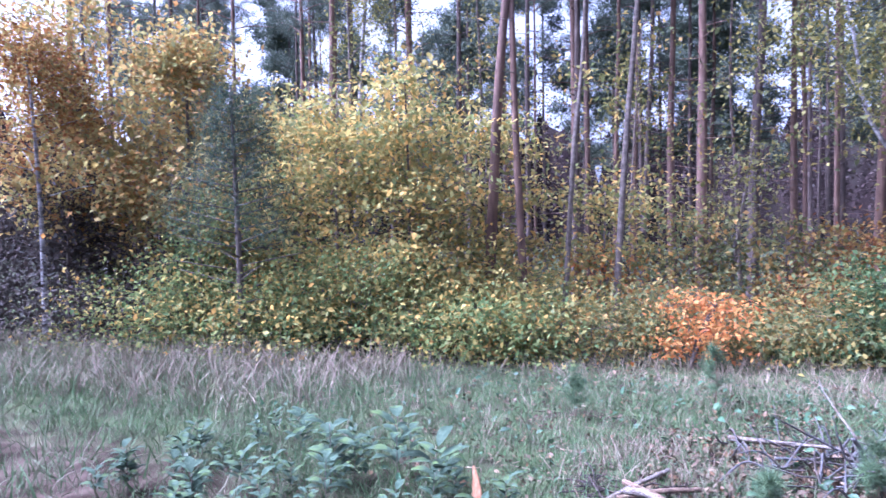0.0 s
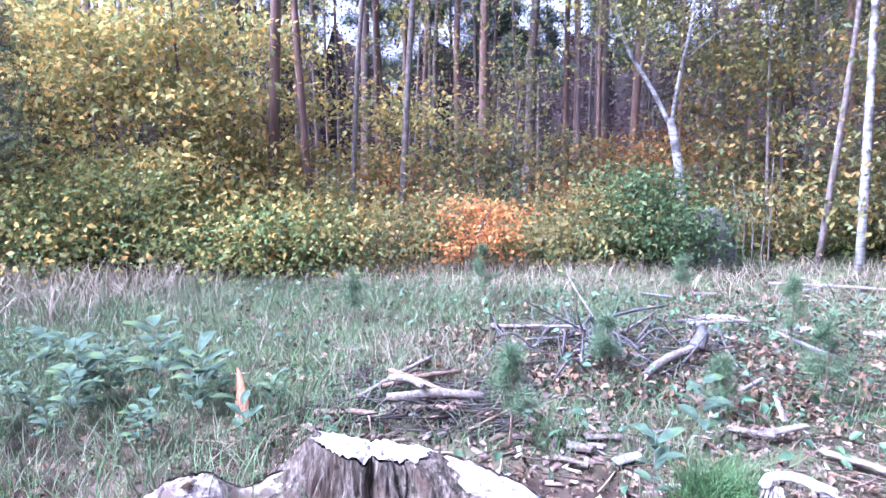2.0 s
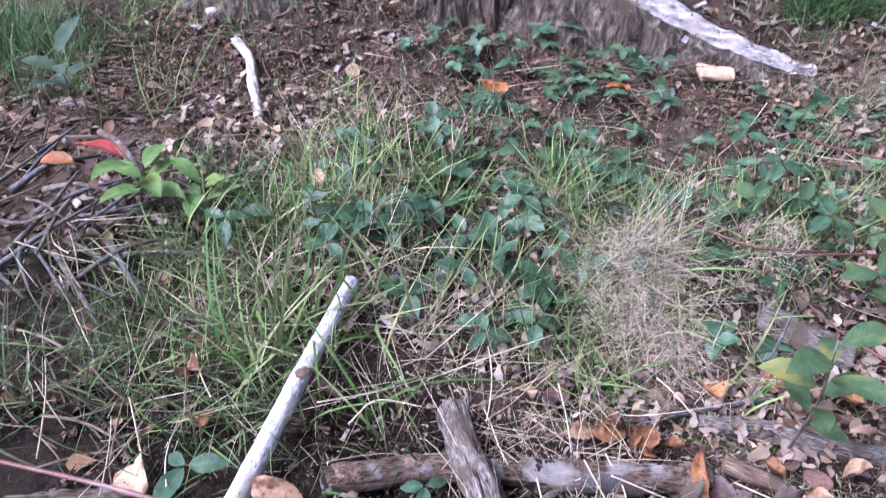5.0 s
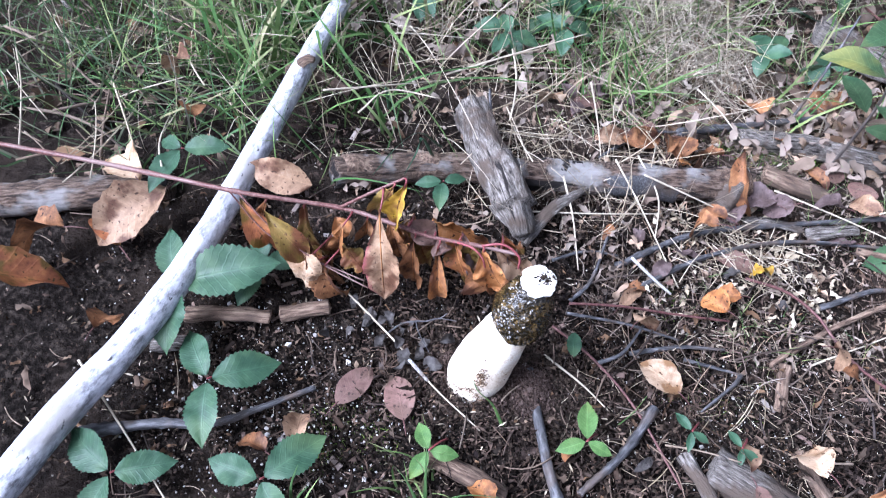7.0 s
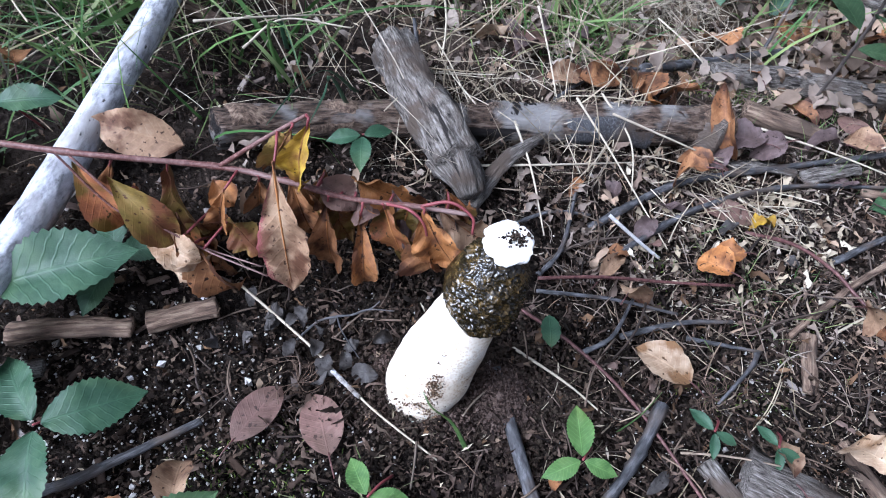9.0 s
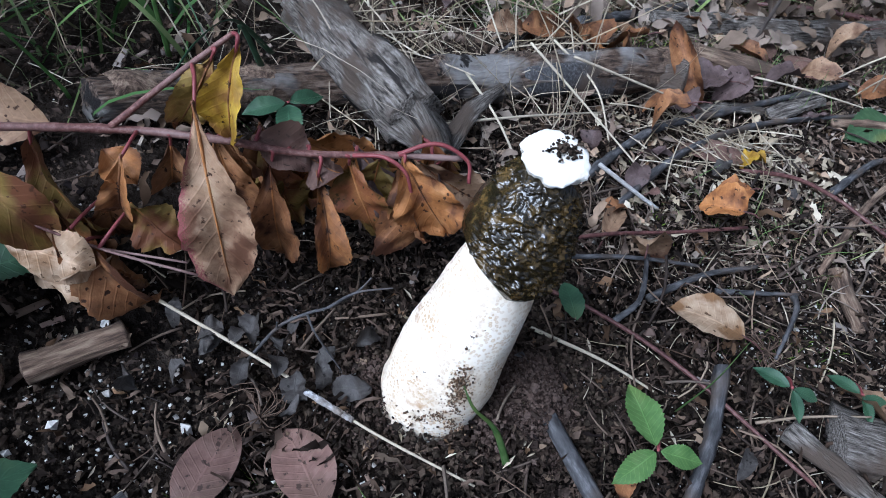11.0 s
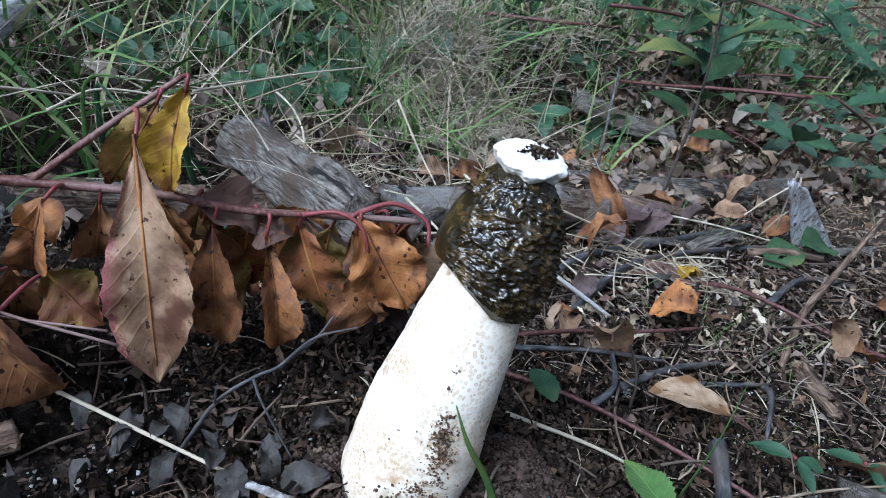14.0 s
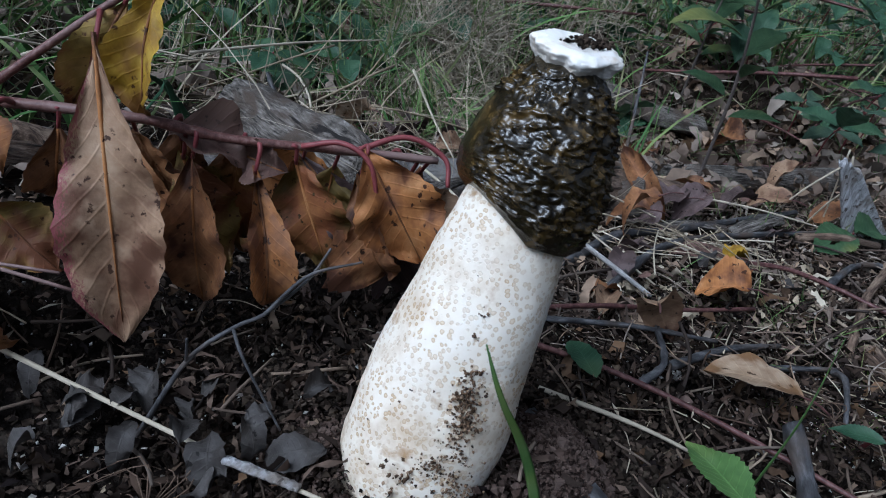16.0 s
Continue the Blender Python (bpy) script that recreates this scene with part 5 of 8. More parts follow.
sprig((-.220, -.082, .035), [(-.244, -.060), (-.191, -.059), (-.206, -.114)], .6, M_BRAMBLE, 1)
sprig((-.139, -.143, .035), [(-.168, -.142), (-.119, -.112), (-.116, -.160)], .6, M_BRAMBLE, 2)
sprig((-.288, -.013, .045), [(-.306, .016), (-.237, .015), (-.273, -.050)], .58, M_BRAMBLE, 3)
sprig((-.252, -.178, .035), [(-.284, -.165), (-.226, -.162), (-.252, -.206)], .6, M_BRAMBLE, 4)
sprig((-.353, .120, .045), [(-.326, .131), (-.357, .087), (-.372, .126)], .55, M_BRAMBLE, 5)
sprig((.104, -.022, .028), [(.100, .000), (.090, -.031), (.118, -.024)], .55, M_SPROUT, 6, "small fresh green seedling of three leaflets", "seedling")
sprig((.175, -.06, .02), [(.162, -.066), (.188, -.05), (.182, -.067)], .6, M_BRAMBLE, 7)
sprig((.41, .322, .018), [(.38, .309, -.006), (.443, .338)], .72, M_LAUREL, 11, "pair of rounded olive-green leaves on litter", root=(.412, .325))
for i, (x, y, dz) in enumerate(((.568, .554, .075), (.534, .617, .075), (.617, .523, .07), (.624, .596, .085), (.634, .497, .04), (.536, .55, .055), (.585, .49, .05), (.68, .56, .08))):
    q = 1 + i * 1.7
    sprig((x, y, dz), [(x + .024 * math.cos(q + k), y + .02 * math.sin(q + k), .004 * math.sin(q * 3 + k)) for k in (0, 2.0, 4.2)], .62, M_BLUELEAF, 340 + i, "blue-green bramble leaf of three toothed leaflets", root=(x + .02, y + .04))
sprig((.19, .02, .02), [(.181, .029), (.20, .018), (.19, .009)], .45, M_BRAMBLE, 8, "small fresh green seedling of three leaflets", "seedling")
sprig((.235, .022, .018), [(.228, .031), (.246, .018), (.235, .012)], .45, M_BRAMBLE, 9, "small fresh green seedling of three leaflets", "seedling")
sprig((-.02, -.075, .02), [(-.03, -.062), (-.005, -.072), (-.025, -.09)], .6, M_SPROUT, 10, "small fresh green seedling of three leaflets", "seedling")
for i, (x, y, dz) in enumerate(((.50, .50, .07), (.60, .58, .09), (.70, .52, .08), (.80, .66, .10), (.74, .80, .1))):
    q = i * 1.3
    sprig((x, y, dz), [(x + .036 * math.cos(q + k), y + .036 * math.sin(q + k), .005 * k) for k in (0, 2.1, 4.2)], .56, M_BRAMBLE, 30 + i, root=(x + .02, y + .05))
glf = loose(.074, .068, .026, .014, 10, "", 395, .012, .2, 0, .4, .2, .02, .05, "single small green bramble leaflet", M_BRAMBLE, "green_leaf")

# ---- straws and grass round the mushroom ----
for i, pts in enumerate(([(0.018, 0.385, .07), (0.037, 0.359, .036), (0.051, 0.324, .018)], [(0.068, 0.303, .04), (0.108, 0.259, .025), (0.164, 0.185, .008)], [(0.102, 0.294, .04), (0.235, 0.309, .012)],
                         [(0.255, 0.363, .021), (0.33, 0.35, .019), (0.398, 0.342, .012)], [(-0.338, -.102, .03), (-0.269, -.143, .018), (-0.196, -.185, .03)], [(-0.150, .049, .013), (-0.090, .018, .014), (-0.060, -.002, .013), (-0.030, -.022, .012), (0.015, -.042, .008)],
                         [(-0.036, 0.196, .02), (0.054, 0.227, .02), (0.134, 0.279, .01)],) + ([(-0.205, .228, .06), (-0.186, 0.269, .075), (-0.132, 0.283, .07)], [(-0.142, 0.333, .06), (-0.068, 0.402, .07), (-0.004, 0.465, .09)],
                         [(0.30, .14, .006), (0.393, 0.217, .01)], [(0.05, .05, .004), (0.09, .035, .008), (0.12, .02, .004)], [(-0.25, .24, .06), (-0.2, .29, .06), (-0.154, 0.368, .02)],
                         [(0.018, 0.264, .03), (0.040, 0.214, .02), (0.06, .16, .006)], [(0.092, 0.329, .03), (0.124, 0.285, .025), (0.132, 0.233, .006)])):
    limb("straw", pts, .0012 if i != 5 else .0010, .0006, M_STRAW, "dry straw-coloured grass stalk", "straw", 6, .05, 400 + i, .1, n=24, group="straws")
limb("wood_splinter", [(-.066, .0005, .0145), (-.052, -.009, .0148), (-.042, -.0155, .0145)], .0019, .0016, M_PLATE, "small white splinter lying on a straw", "wood", 8, .2, 66, flat=.6)
twl = thing("dead_sprig", gz(-.10, .03), "thin grey forked dead sprig by the stalk", "twig")
for k, pp in enumerate(([(-.099, .023, -.034), (-.081, .023, -.001), (-.066, .023, .013), (-.056, .023, .019), (-.043, .023, .0325), (-.0365, .023, .044)], [(-.056, .023, .019), (-.043, .021, .035), (-.027, .02, .0415)], [(-.066, .023, .013), (-.062, .018, .004), (-.05, .012, -.02)],
                        [(-.081, .023, -.001), (-.079, .018, .012)])):
    V, F = tube(pp, .0010 - .00015 * k, .0004, 6, 18, .12, seed=k)
    mk("twiglet", V, F, M_TWIG, twl)
for i, (cx_, cy_, n_, l_) in enumerate(((-.088, -.008, 16, .03), (.195, .053, 22, .034))):
    tf_ = thing("dry_tuft", gz(cx_, cy_), "small withered tuft of thread-like dry roots", "dry grass", "dry tufts")
    rq = np.random.RandomState(600 + i)
    for k in range(n_):
        a = rq.uniform(0, 6.3)
        e_ = l_ * rq.uniform(.5, 1.1)
        V, F = tube(on([(cx_, cy_, .006), (cx_ + .5 * e_ * math.cos(a), cy_ + .5 * e_ * math.sin(a), .010 * rq.rand() + .003), (cx_ + e_ * math.cos(a + .9), cy_ + e_ * math.sin(a + .9), .003)]), .0003, .0002, 4, 7)
        mk("thread", V, F, M_BARKBIT, tf_)
limb("root", [(-.315, .275, .045), (-.28, .287, .04), (-.245, .288, .03)], .0075, .005, M_BARKBIT, "knobbly brown root poking through grass", "root", 10, .2, 95, .2, 30, groove=.25)
slab("bark_piece", (.243, .392, .014), (.318, .384, .010), .014, .008, M_BARKBIT, "brown flake of pine bark", "bark", 14, "bark flakes")
rs = np.random.RandomState(11)


def rods(rng, n, x0, x1, y0, y1, l0, l1, r, dz0=0.0, dz1=.012, tilt=.25, bend=0.07, heaped=False):
    """Short bent stalks lying about."""
    x, y, z = region(rng, n, x0, x1, y0, y1)
    lift = rng.uniform(dz0, dz1, n)
    if heaped:
        x, y = rng.normal((x0 + x1) / 2, (x1 - x0) / 5, n), rng.normal((y0 + y1) / 2, (y1 - y0) / 5, n)
        z = ground_z(x, y)
        lift *= np.exp(-((x - (x0 + x1) / 2) / (x1 - x0) * 2) ** 2 - ((y - (y0 + y1) / 2) / (y1 - y0) * 2) ** 2)
    L = rng.uniform(l0, l1, n)
    P = np.stack([x, y, z + lift], 1)
    yaw, pitch, roll = rng.uniform(0, 6.3, n), rng.uniform(-.1, .1, n), rng.uniform(-tilt, tilt, n)
    V, F, o = [], [], 0
    for k in range(4):
        b = bend * (-1, .35, 1, 1.7)[k]
        tv, tf = tube([(-.5, 0, 0), (-.17, b * .5, .01), (.17, b * .4, .0), (.5, -b * .3, .0)], 2.0 * r / (l0 + l1), 1.4 * r / (l0 + l1), 4, 6, .1, path=True)
        q = np.arange(n) % 4 == k
        v, f = scatter_vf(tv, tf, P[q], yaw[q], pitch[q], roll[q], L[q])
        V.append(v)
        F += [tuple(i + o for i in g) for g in f]
        o += len(v)
    return np.vstack(V), F


def flatleaves(rng, n, x0, x1, y0, y1, l0, l1, W=.55, dz=.008, tilt=.5, curl=.8, nn=3):
    V, F = leaf_vf(1, W, curl, .35, nn, 0, .05, rng.randint(99))
    x, y, z = region(rng, n, x0, x1, y0, y1)
    L = rng.uniform(l0, l1, n)
    return scatter_vf(V, F, np.stack([x, y, z + rng.uniform(0, dz, n)], 1), rng.uniform(0, 6.3, n), rng.normal(0, tilt, n), rng.normal(0, tilt, n), L)


def shreds(rng, n, x0, x1, y0, y1, l0, l1, W=.38, dz=.006, tilt=.6):
    """Ragged curled scraps of leaf and bark."""
    parts_ = []
    for k in range(7):
        rk = np.random.RandomState(900 + k)
        V, off, turn = [], 0.0, rk.uniform(-1.5, 1.5)
        for i in range(6):
            t = i / 5
            off += rk.normal(0, .05)
            w = .5 * W * rk.uniform(.35, 1.15) * (.35 if i in (0, 5) else 1)
            for j in (-1, 0, 1):
                a = turn * (t - .5)
                V.append((off + j * w * math.cos(a) + rk.normal(0, .02), t - .5 + rk.normal(0, .03), .16 * math.sin(t * 3.1 * (1 + k % 2)) + j * w * math.sin(a) + abs(j) * rk.uniform(-.1, .16)))
        F = [(i * 3 + j, i * 3 + j + 1, i * 3 + j + 4, i * 3 + j + 3) for i in range(5) for j in range(2)]
        m = n // 7 + 1
        x, y, z = region(rng, m, x0, x1, y0, y1)
        parts_.append(scatter_vf(V, F, np.stack([x, y, z + rng.uniform(0, dz, m)], 1), rng.uniform(0, 6.3, m), rng.normal(0, tilt, m), rng.normal(0, tilt, m), rng.uniform(l0, l1, m)))
    return join(parts_)


def chips(rng, n, x0, x1, y0, y1, l0, l1):
    box = ([(-.5, -.16, 0), (.5, -.12, 0), (.45, .14, .02), (-.48, .17, 0), (-.42, -.12, .07), (.44, -.1, .06), (.38, .1, .07), (-.4, .12, .06)],
           [(0, 3, 2, 1), (4, 5, 6, 7), (0, 1, 5, 4), (1, 2, 6, 5), (2, 3, 7, 6), (3, 0, 4, 7)])
    x, y, z = region(rng, n, x0, x1, y0, y1)
    return scatter_vf(*box, np.stack([x, y, z + .002], 1), rng.uniform(0, 6.3, n), rng.normal(0, .2, n), rng.normal(0, .2, n), rng.uniform(l0, l1, n))


def blades(rng, n, x0, x1, y0, y1, l0, l1, w=.03, bend=.5, nn=4, lean=.35, clump=0, cr=.02):
    V, F = blade_vf(nn, w, bend)
    if clump:
        cx, cy, _ = region(rng, clump, x0, x1, y0, y1)
        k = rng.randint(0, clump, n)
        x, y = cx[k] + rng.normal(0, cr, n), cy[k] + rng.normal(0, cr, n)
        z = ground_z(x, y)
    else:
        x, y, z = region(rng, n, x0, x1, y0, y1)
    return scatter_vf(V, F, np.stack([x, y, z - .005], 1), rng.uniform(0, 6.3, n), rng.normal(0, lean, n), rng.normal(0, lean, n), rng.uniform(l0, l1, n))


stuff("leaf_litter", [shreds(rs, 260, .05, .55, -.15, .45, .008, .022, .3), shreds(rs, 260, -.55, .6, -.3, .6, .01, .026, .3), shreds(rs, 420, -.55, .6, -.3, .6, .008, .026, .16), shreds(rs, 900, -.5, .55, -.25, .5, .004, .010, .4), flatleaves(rs, 800, -1.3, -.45, .1, .9, .01, .04, nn=4), flatleaves(rs, 8000, -1.6, 1.6, .4, 2.0, .009, .026, curl=1.4, tilt=.7), flatleaves(rs, 5000, -2, 4, 1.2, 5.5, .025, .06, nn=2),
                      shreds(rs, 300, -.2, .3, -.1, .25, .005, .012, .25, .004)], M_LITTER, "brown and grey fallen leaves in many pieces", "leaf litter")
stuff("humus_bits", [flatleaves(rs, 6000, -.5, .55, -.25, .5, .002, .008, dz=.006, tilt=.9, nn=2), flatleaves(rs, 6000, -.25, .4, -.15, .3, .0015, .006, .35, dz=.006, tilt=.9, nn=2),
                     rods(rs, 240, -.3, .45, -.15, .3, .006, .025, .0003, 0, .004, .2, .3), shreds(rs, 6500, -.3, .5, -.2, .35, .003, .010, .3), shreds(rs, 3600, -.1, .5, -.15, .35, .006, .024, .07), rods(rs, 900, .03, .5, -.15, .35, .01, .035, .00035, 0, .006, .15, .15), chips(rs, 400, -.3, .5, -.2, .35, .006, .018)], M_HUMUS, "dark crumbled leaf and root fragments on the soil", "humus")
stuff("litter_twigs", [rods(rs, 420, -.55, .6, -.3, .6, .012, .05, .0006, 0, .008, .12, .12), rods(rs, 80, .05, .5, -.1, .4, .03, .09, .0009, 0.002, .012, .12, .12), rods(rs, 450, -1.6, 1.6, .4, 2.2, .03, .11, .0017), rods(rs, 900, -1.5, 3.5, 1.5, 5, .05, .2, .0025),
                       rods(rs, 160, -.15, .4, -.1, .2, .008, .03, .0006), rods(rs, 450, -1.3, -.45, .1, .95, .03, .12, .0016, 0, .02)], M_LITTWIG, "thin dead twigs and stalks strewn on the ground", "twigs")
stuff("straw_litter", [flatleaves(rs, 700, -.4, .5, -.2, .4, .003, .010, .22, dz=.007, tilt=.5, curl=.4, nn=2), rods(rs, 40, -.08, .14, .2, .36, .03, .09, .0006, .004, .03, .3, .03), rods(rs, 70, -.5, .1, .3, .6, .04, .12, .0006, .01, .06, .5, .06), rods(rs, 34, -.3, .2, .36, .6, .06, .14, .001, .005, .04, .4, .04), blades(rs, 420, -.55, .35, .5, 1.05, .05, .14, .014, .8, 5, .7, 40, .03), blades(rs, 130, -.6, -.2, .16, .4, .05, .15, .009, .9, 6, .9, 30, .03), blades(rs, 300, -.5, .15, .3, .6, .06, .16, .010, .9, 6, .8, 50, .03), rods(rs, 150, .08, .42, -.08, .2, .015, .05, .0003, .001, .006, .15, .1)] + [rods(rs, 25, -.4, .5, -.2, .2, .02, .06, .0004),
                       rods(rs, 110, -.6, .9, .5, 1.2, .05, .16, .0008, 0, .05, .5), blades(rs, 500, -.6, .1, .28, .9, .06, .18, .010, .9, 6, .7, 70), blades(rs, 220, -.1, .1, .2, .36, .03, .1, .010, 1.0, 6, .9, 14), rods(rs, 40, .15, .5, -.1, .3, .015, .05, .0004), rods(rs, 90, .16, .28, .21, .31, .025, .06, .0005, .006, .02, .3, .03), shreds(rs, 220, .13, .34, .15, .34, .008, .018, .4, .008)], M_STRAW, "dry straw-coloured grass stalks matted together", "straw")
stuff("green_grass", [blades(rs, 420, -.35, .12, .42, .68, .05, .13, .02, .7, 6, .6, 45, .03), blades(rs, 380, -.64, -.3, .22, .5, .06, .15, .02, .7, 6, .6, 40, .03), blades(rs, 160, -.62, -.2, .16, .36, .05, .14, .022, .7, 6, .6, 30, .03), blades(rs, 800, -.6, .1, .42, .85, .06, .15, .028, .6, 5, .5, 30, .022), blades(rs, 520, -.5, .3, .5, .86, .08, .17, .03, .6, 5, .45, 26, .025), blades(rs, 200, -.7, .0, .45, 1.0, .07, .16, .028, .6, 4, .5, 14, .02), blades(rs, 160, -.1, .35, .75, 1.0, .06, .14, .028, .6, 4, .5, 16, .02)] + [
                      blades(rs, 240, .2, .75, .75, 1.1, .08, .18, .025, .6, 4, .5, 40), blades(rs, 16, -.05, -.01, -.11, -.08, .03, .07, .05, .6, 5, .5), blades(rs, 20, -.14, -.09, -.18, -.15, .04, .08, .05, .5, 5, .5),
                      blades(rs, 160, .1, .45, .33, .5, .01, .04, .03, .5, 3, .4, 8), blades(rs, 130, .18, .4, .12, .26, .01, .04, .03, .5, 3, .4, 10), blades(rs, 90, .22, .4, .33, .44, .02, .045, .025, .5, 4, .4, 8), blades(rs, 260, -1.6, -.8, .7, 1.4, .08, .2, .02, .6, 4, .4, 40)],
      M_GRASS, "green grass blades in loose tufts", "grass")
stuff("pale_grass", [blades(rs, 3800, .34, 1.7, .85, 1.35, .04, .11, .022, .7, 3, .5, 300, .05), blades(rs, 260, -.5, .4, .7, 1.15, .04, .11, .018, .7, 4, .5, 30, .03)], M_PALEGRASS, "pale fading grass on the open bank", "grass")
for i, pts in enumerate(([(0.034, -.030, -.004), (0.021, -.028, .036), (0.008, -.031, .062), (0.002, -.029, .077)], [(0.13, .012, 0), (0.135, .01, .04), (.138, .012, .075)], [(-.2, .27, .0), (-.19, .25, .08), (-.15, .22, .1)])):
    V, F = tube(on(pts), (.0021, .0009, .0022)[i], .0002, 6, 16, 0, .14)
    tagged(mk("grass_blade", V, F, M_SPROUT, base=gz(*pts[0])), "single broad green grass blade", "grass")
stuff("dry_grass_clump", [blades(rs, 950, .03, .17, .64, .74, .08, .15, .009, 1.5, 9, .6, 14, .022), rods(rs, 900, .0, .2, .6, .76, .02, .06, .0004, .01, .10, 1.2, .35, True), rods(rs, 500, .02, .3, .5, .7, .02, .07, .0004, .006, .05, 1.0, .35, True), rods(rs, 60, .0, .3, .45, .66, .03, .1, .0006, .005, .04, .3, .05),
                          rods(rs, 240, .22, .38, .68, .84, .02, .05, .0004, .008, .07, 1.2, .35, True)], M_FLUFF, "tangled clump of dry pale grass", "dry grass")
stuff("corner_grass", [blades(rs, 130, -.46, -.2, .27, .5, .10, .22, .03, .8, 7, .45, 14, .025)], M_GRASS, "long fresh grass blades beside the birch stick", "grass")
for i in range(20):
    x, y, q = rs.uniform(.24, .95), rs.uniform(.56, 1.05), rs.uniform(0, 6.3)
    dz = rs.uniform(.05, .12)
    sprig((x, y, dz), [(x + .026 * math.cos(q + k), y + .026 * math.sin(q + k), rs.uniform(-.01, .012)) for k in (0, 2.0, 4.1)], .58, M_BRAMBLE, 360 + i, root=(x + rs.uniform(-.05, .05), y + .05))

stuff("hollow_leaves", [flatleaves(rs, 420, -.05, .65, .5, .7, .02, .045, .5, .012, .5, 1.4, 7), shreds(rs, 900, -.05, .65, .48, .72, .01, .03, .35, .01)], M_LITTER, "dark damp leaves gathered in the hollow under the bank", "leaf litter")
for i, pts in enumerate(([(-.012, -.108, .0), (-.014, -.098, .035), (-.017, -.085, .062)], [(.000, -.110, .0), (.018, -.104, .035), (.045, -.098, .045), (.072, -.094, .040)], [(-.006, -.112, .0), (.008, -.110, .03), (.03, -.108, .042)], [(-.018, -.112, .0), (-.028, -.106, .03), (-.040, -.100, .038)],
                         [(-.115, -.150, .0), (-.112, -.140, .04), (-.108, -.128, .06)], [(-.110, -.155, .0), (-.104, -.146, .035), (-.096, -.138, .05)])):
    V, F = tube(on(pts), .0020, .0002, 6, 16, 0, .14)
    tagged(mk("grass_blade", V, F, M_TUFT, base=gz(*pts[0])), "single broad green grass blade", "grass", "grass blades")
stuff("pine_needles", [rods(rs, 55, -.2, .42, -.15, .3, .02, .045, .0004, .001, .005, .08, .05)], M_BARKBIT, "shed rust-brown pine needles on the soil", "needles")
stuff("moss", [blades(rs, 900, .2, .32, .44, .5, .006, .014, .12, .5, 2, .5, 8, .012), blades(rs, 500, .14, .3, .06, .2, .004, .01, .12, .5, 2, .5, 9, .01), blades(rs, 400, -.16, -.06, -.1, -.03, .004, .009, .12, .5, 2, .5, 9, .01)], M_MOSS, "small cushions of bright green moss", "moss")

stuff("bright_grass", [blades(rs, 1300, .35, 1.7, .62, 1.7, .04, .12, .02, .7, 3, .5, 200, .04), blades(rs, 500, -.5, .3, .62, 1.0, .05, .13, .02, .7, 4, .5, 50, .03)], M_GRASS, "thin bright green grass between brambles", "grass")

for i, pts in enumerate(([(-.195, .285, .03), (-.19, .272, .075), (-.169, .241, .075), (-.149, .211, .055)], [(-.12, .25, .03), (-.136, .228, .068), (-.148, .192, .07), (-.159, .155, .05)], [(-.125, .235, .03), (-.13, .22, .07), (-.128, .196, .07), (-.131, .169, .06)])):
    V, F = tube(on(pts), .0024, .0003, 6, 18, 0, .14)
    tagged(mk("grass_blade", V, F, M_BRAMBLE, base=gz(*pts[0])), "single broad green grass blade", "grass")
sprig((-.226, .036, .022), [(-.236, .06), (-.205, .05), (-.232, .012)], .6, M_BRAMBLE, 12)
sprig((-.105, .212, .02), [(-.122, .205), (-.092, .222), (-.10, .19)], .55, M_BRAMBLE, 13)
stuff("bank_grass", [blades(rs, 900, .32, 1.3, .45, 1.0, .03, .10, .022, .7, 4, .5, 70, .03)], M_GRASS, "short bright grass at the foot of the bank", "grass")
stuff("pale_litter", [shreds(rs, 1500, .08, .62, .12, .5, .006, .022, .14, .008), rods(rs, 700, .06, .6, .08, .5, .012, .045, .0004, .001, .01, .2, .15), shreds(rs, 260, -.2, .15, .12, .4, .008, .024, .3, .01), shreds(rs, 1800, -.8, .7, .42, 1.0, .014, .04, .45, .03), shreds(rs, 1500, .3, 1.5, .5, 1.3, .014, .04, .5, .012), flatleaves(rs, 500, .3, 1.5, .6, 1.3, .02, .04, .5, .012, .6, 1.6, 6)], M_DRYLITTER, "pale dry leaves at the foot of the bank", "leaf litter")

# ---- stump ----
stump = thing("tree_stump", gz(-.42, 1.52), "old weathered tree stump with bleached top and spreading roots", "stump")
SC, SR, STOP = np.array([-.455, 1.475]), .168, .266


def stump_r(a, s):
    """Radius by angle and height: flared foot with buttresses."""
    but = 0.16 * max(0, math.cos(a - 4.78)) ** 10 + .10 * max(0, math.cos(a - 5.6)) ** 8 + .12 * max(0, math.cos(a - 3.7)) ** 8 + .1 * max(0, math.cos(a - 1.2)) ** 6
    r = SR * (1 + .06 * math.sin(3 * a + 1) + .04 * math.sin(7 * a)) + but * (1 - s) ** 1.6 + .05 * (1 - s) ** 2
    r += .27 * max(0, math.cos(a - 3.3)) ** 4 * (1 - s) ** 1.1 + .30 * max(0, math.cos(a - 6.12)) ** 5 * (1 - s) ** .75
    crack = math.exp(-((a - 4.93 - .05 * math.sin(s * 6)) / .07) ** 2) * .06 * min(1, s * 3)
    return r - crack


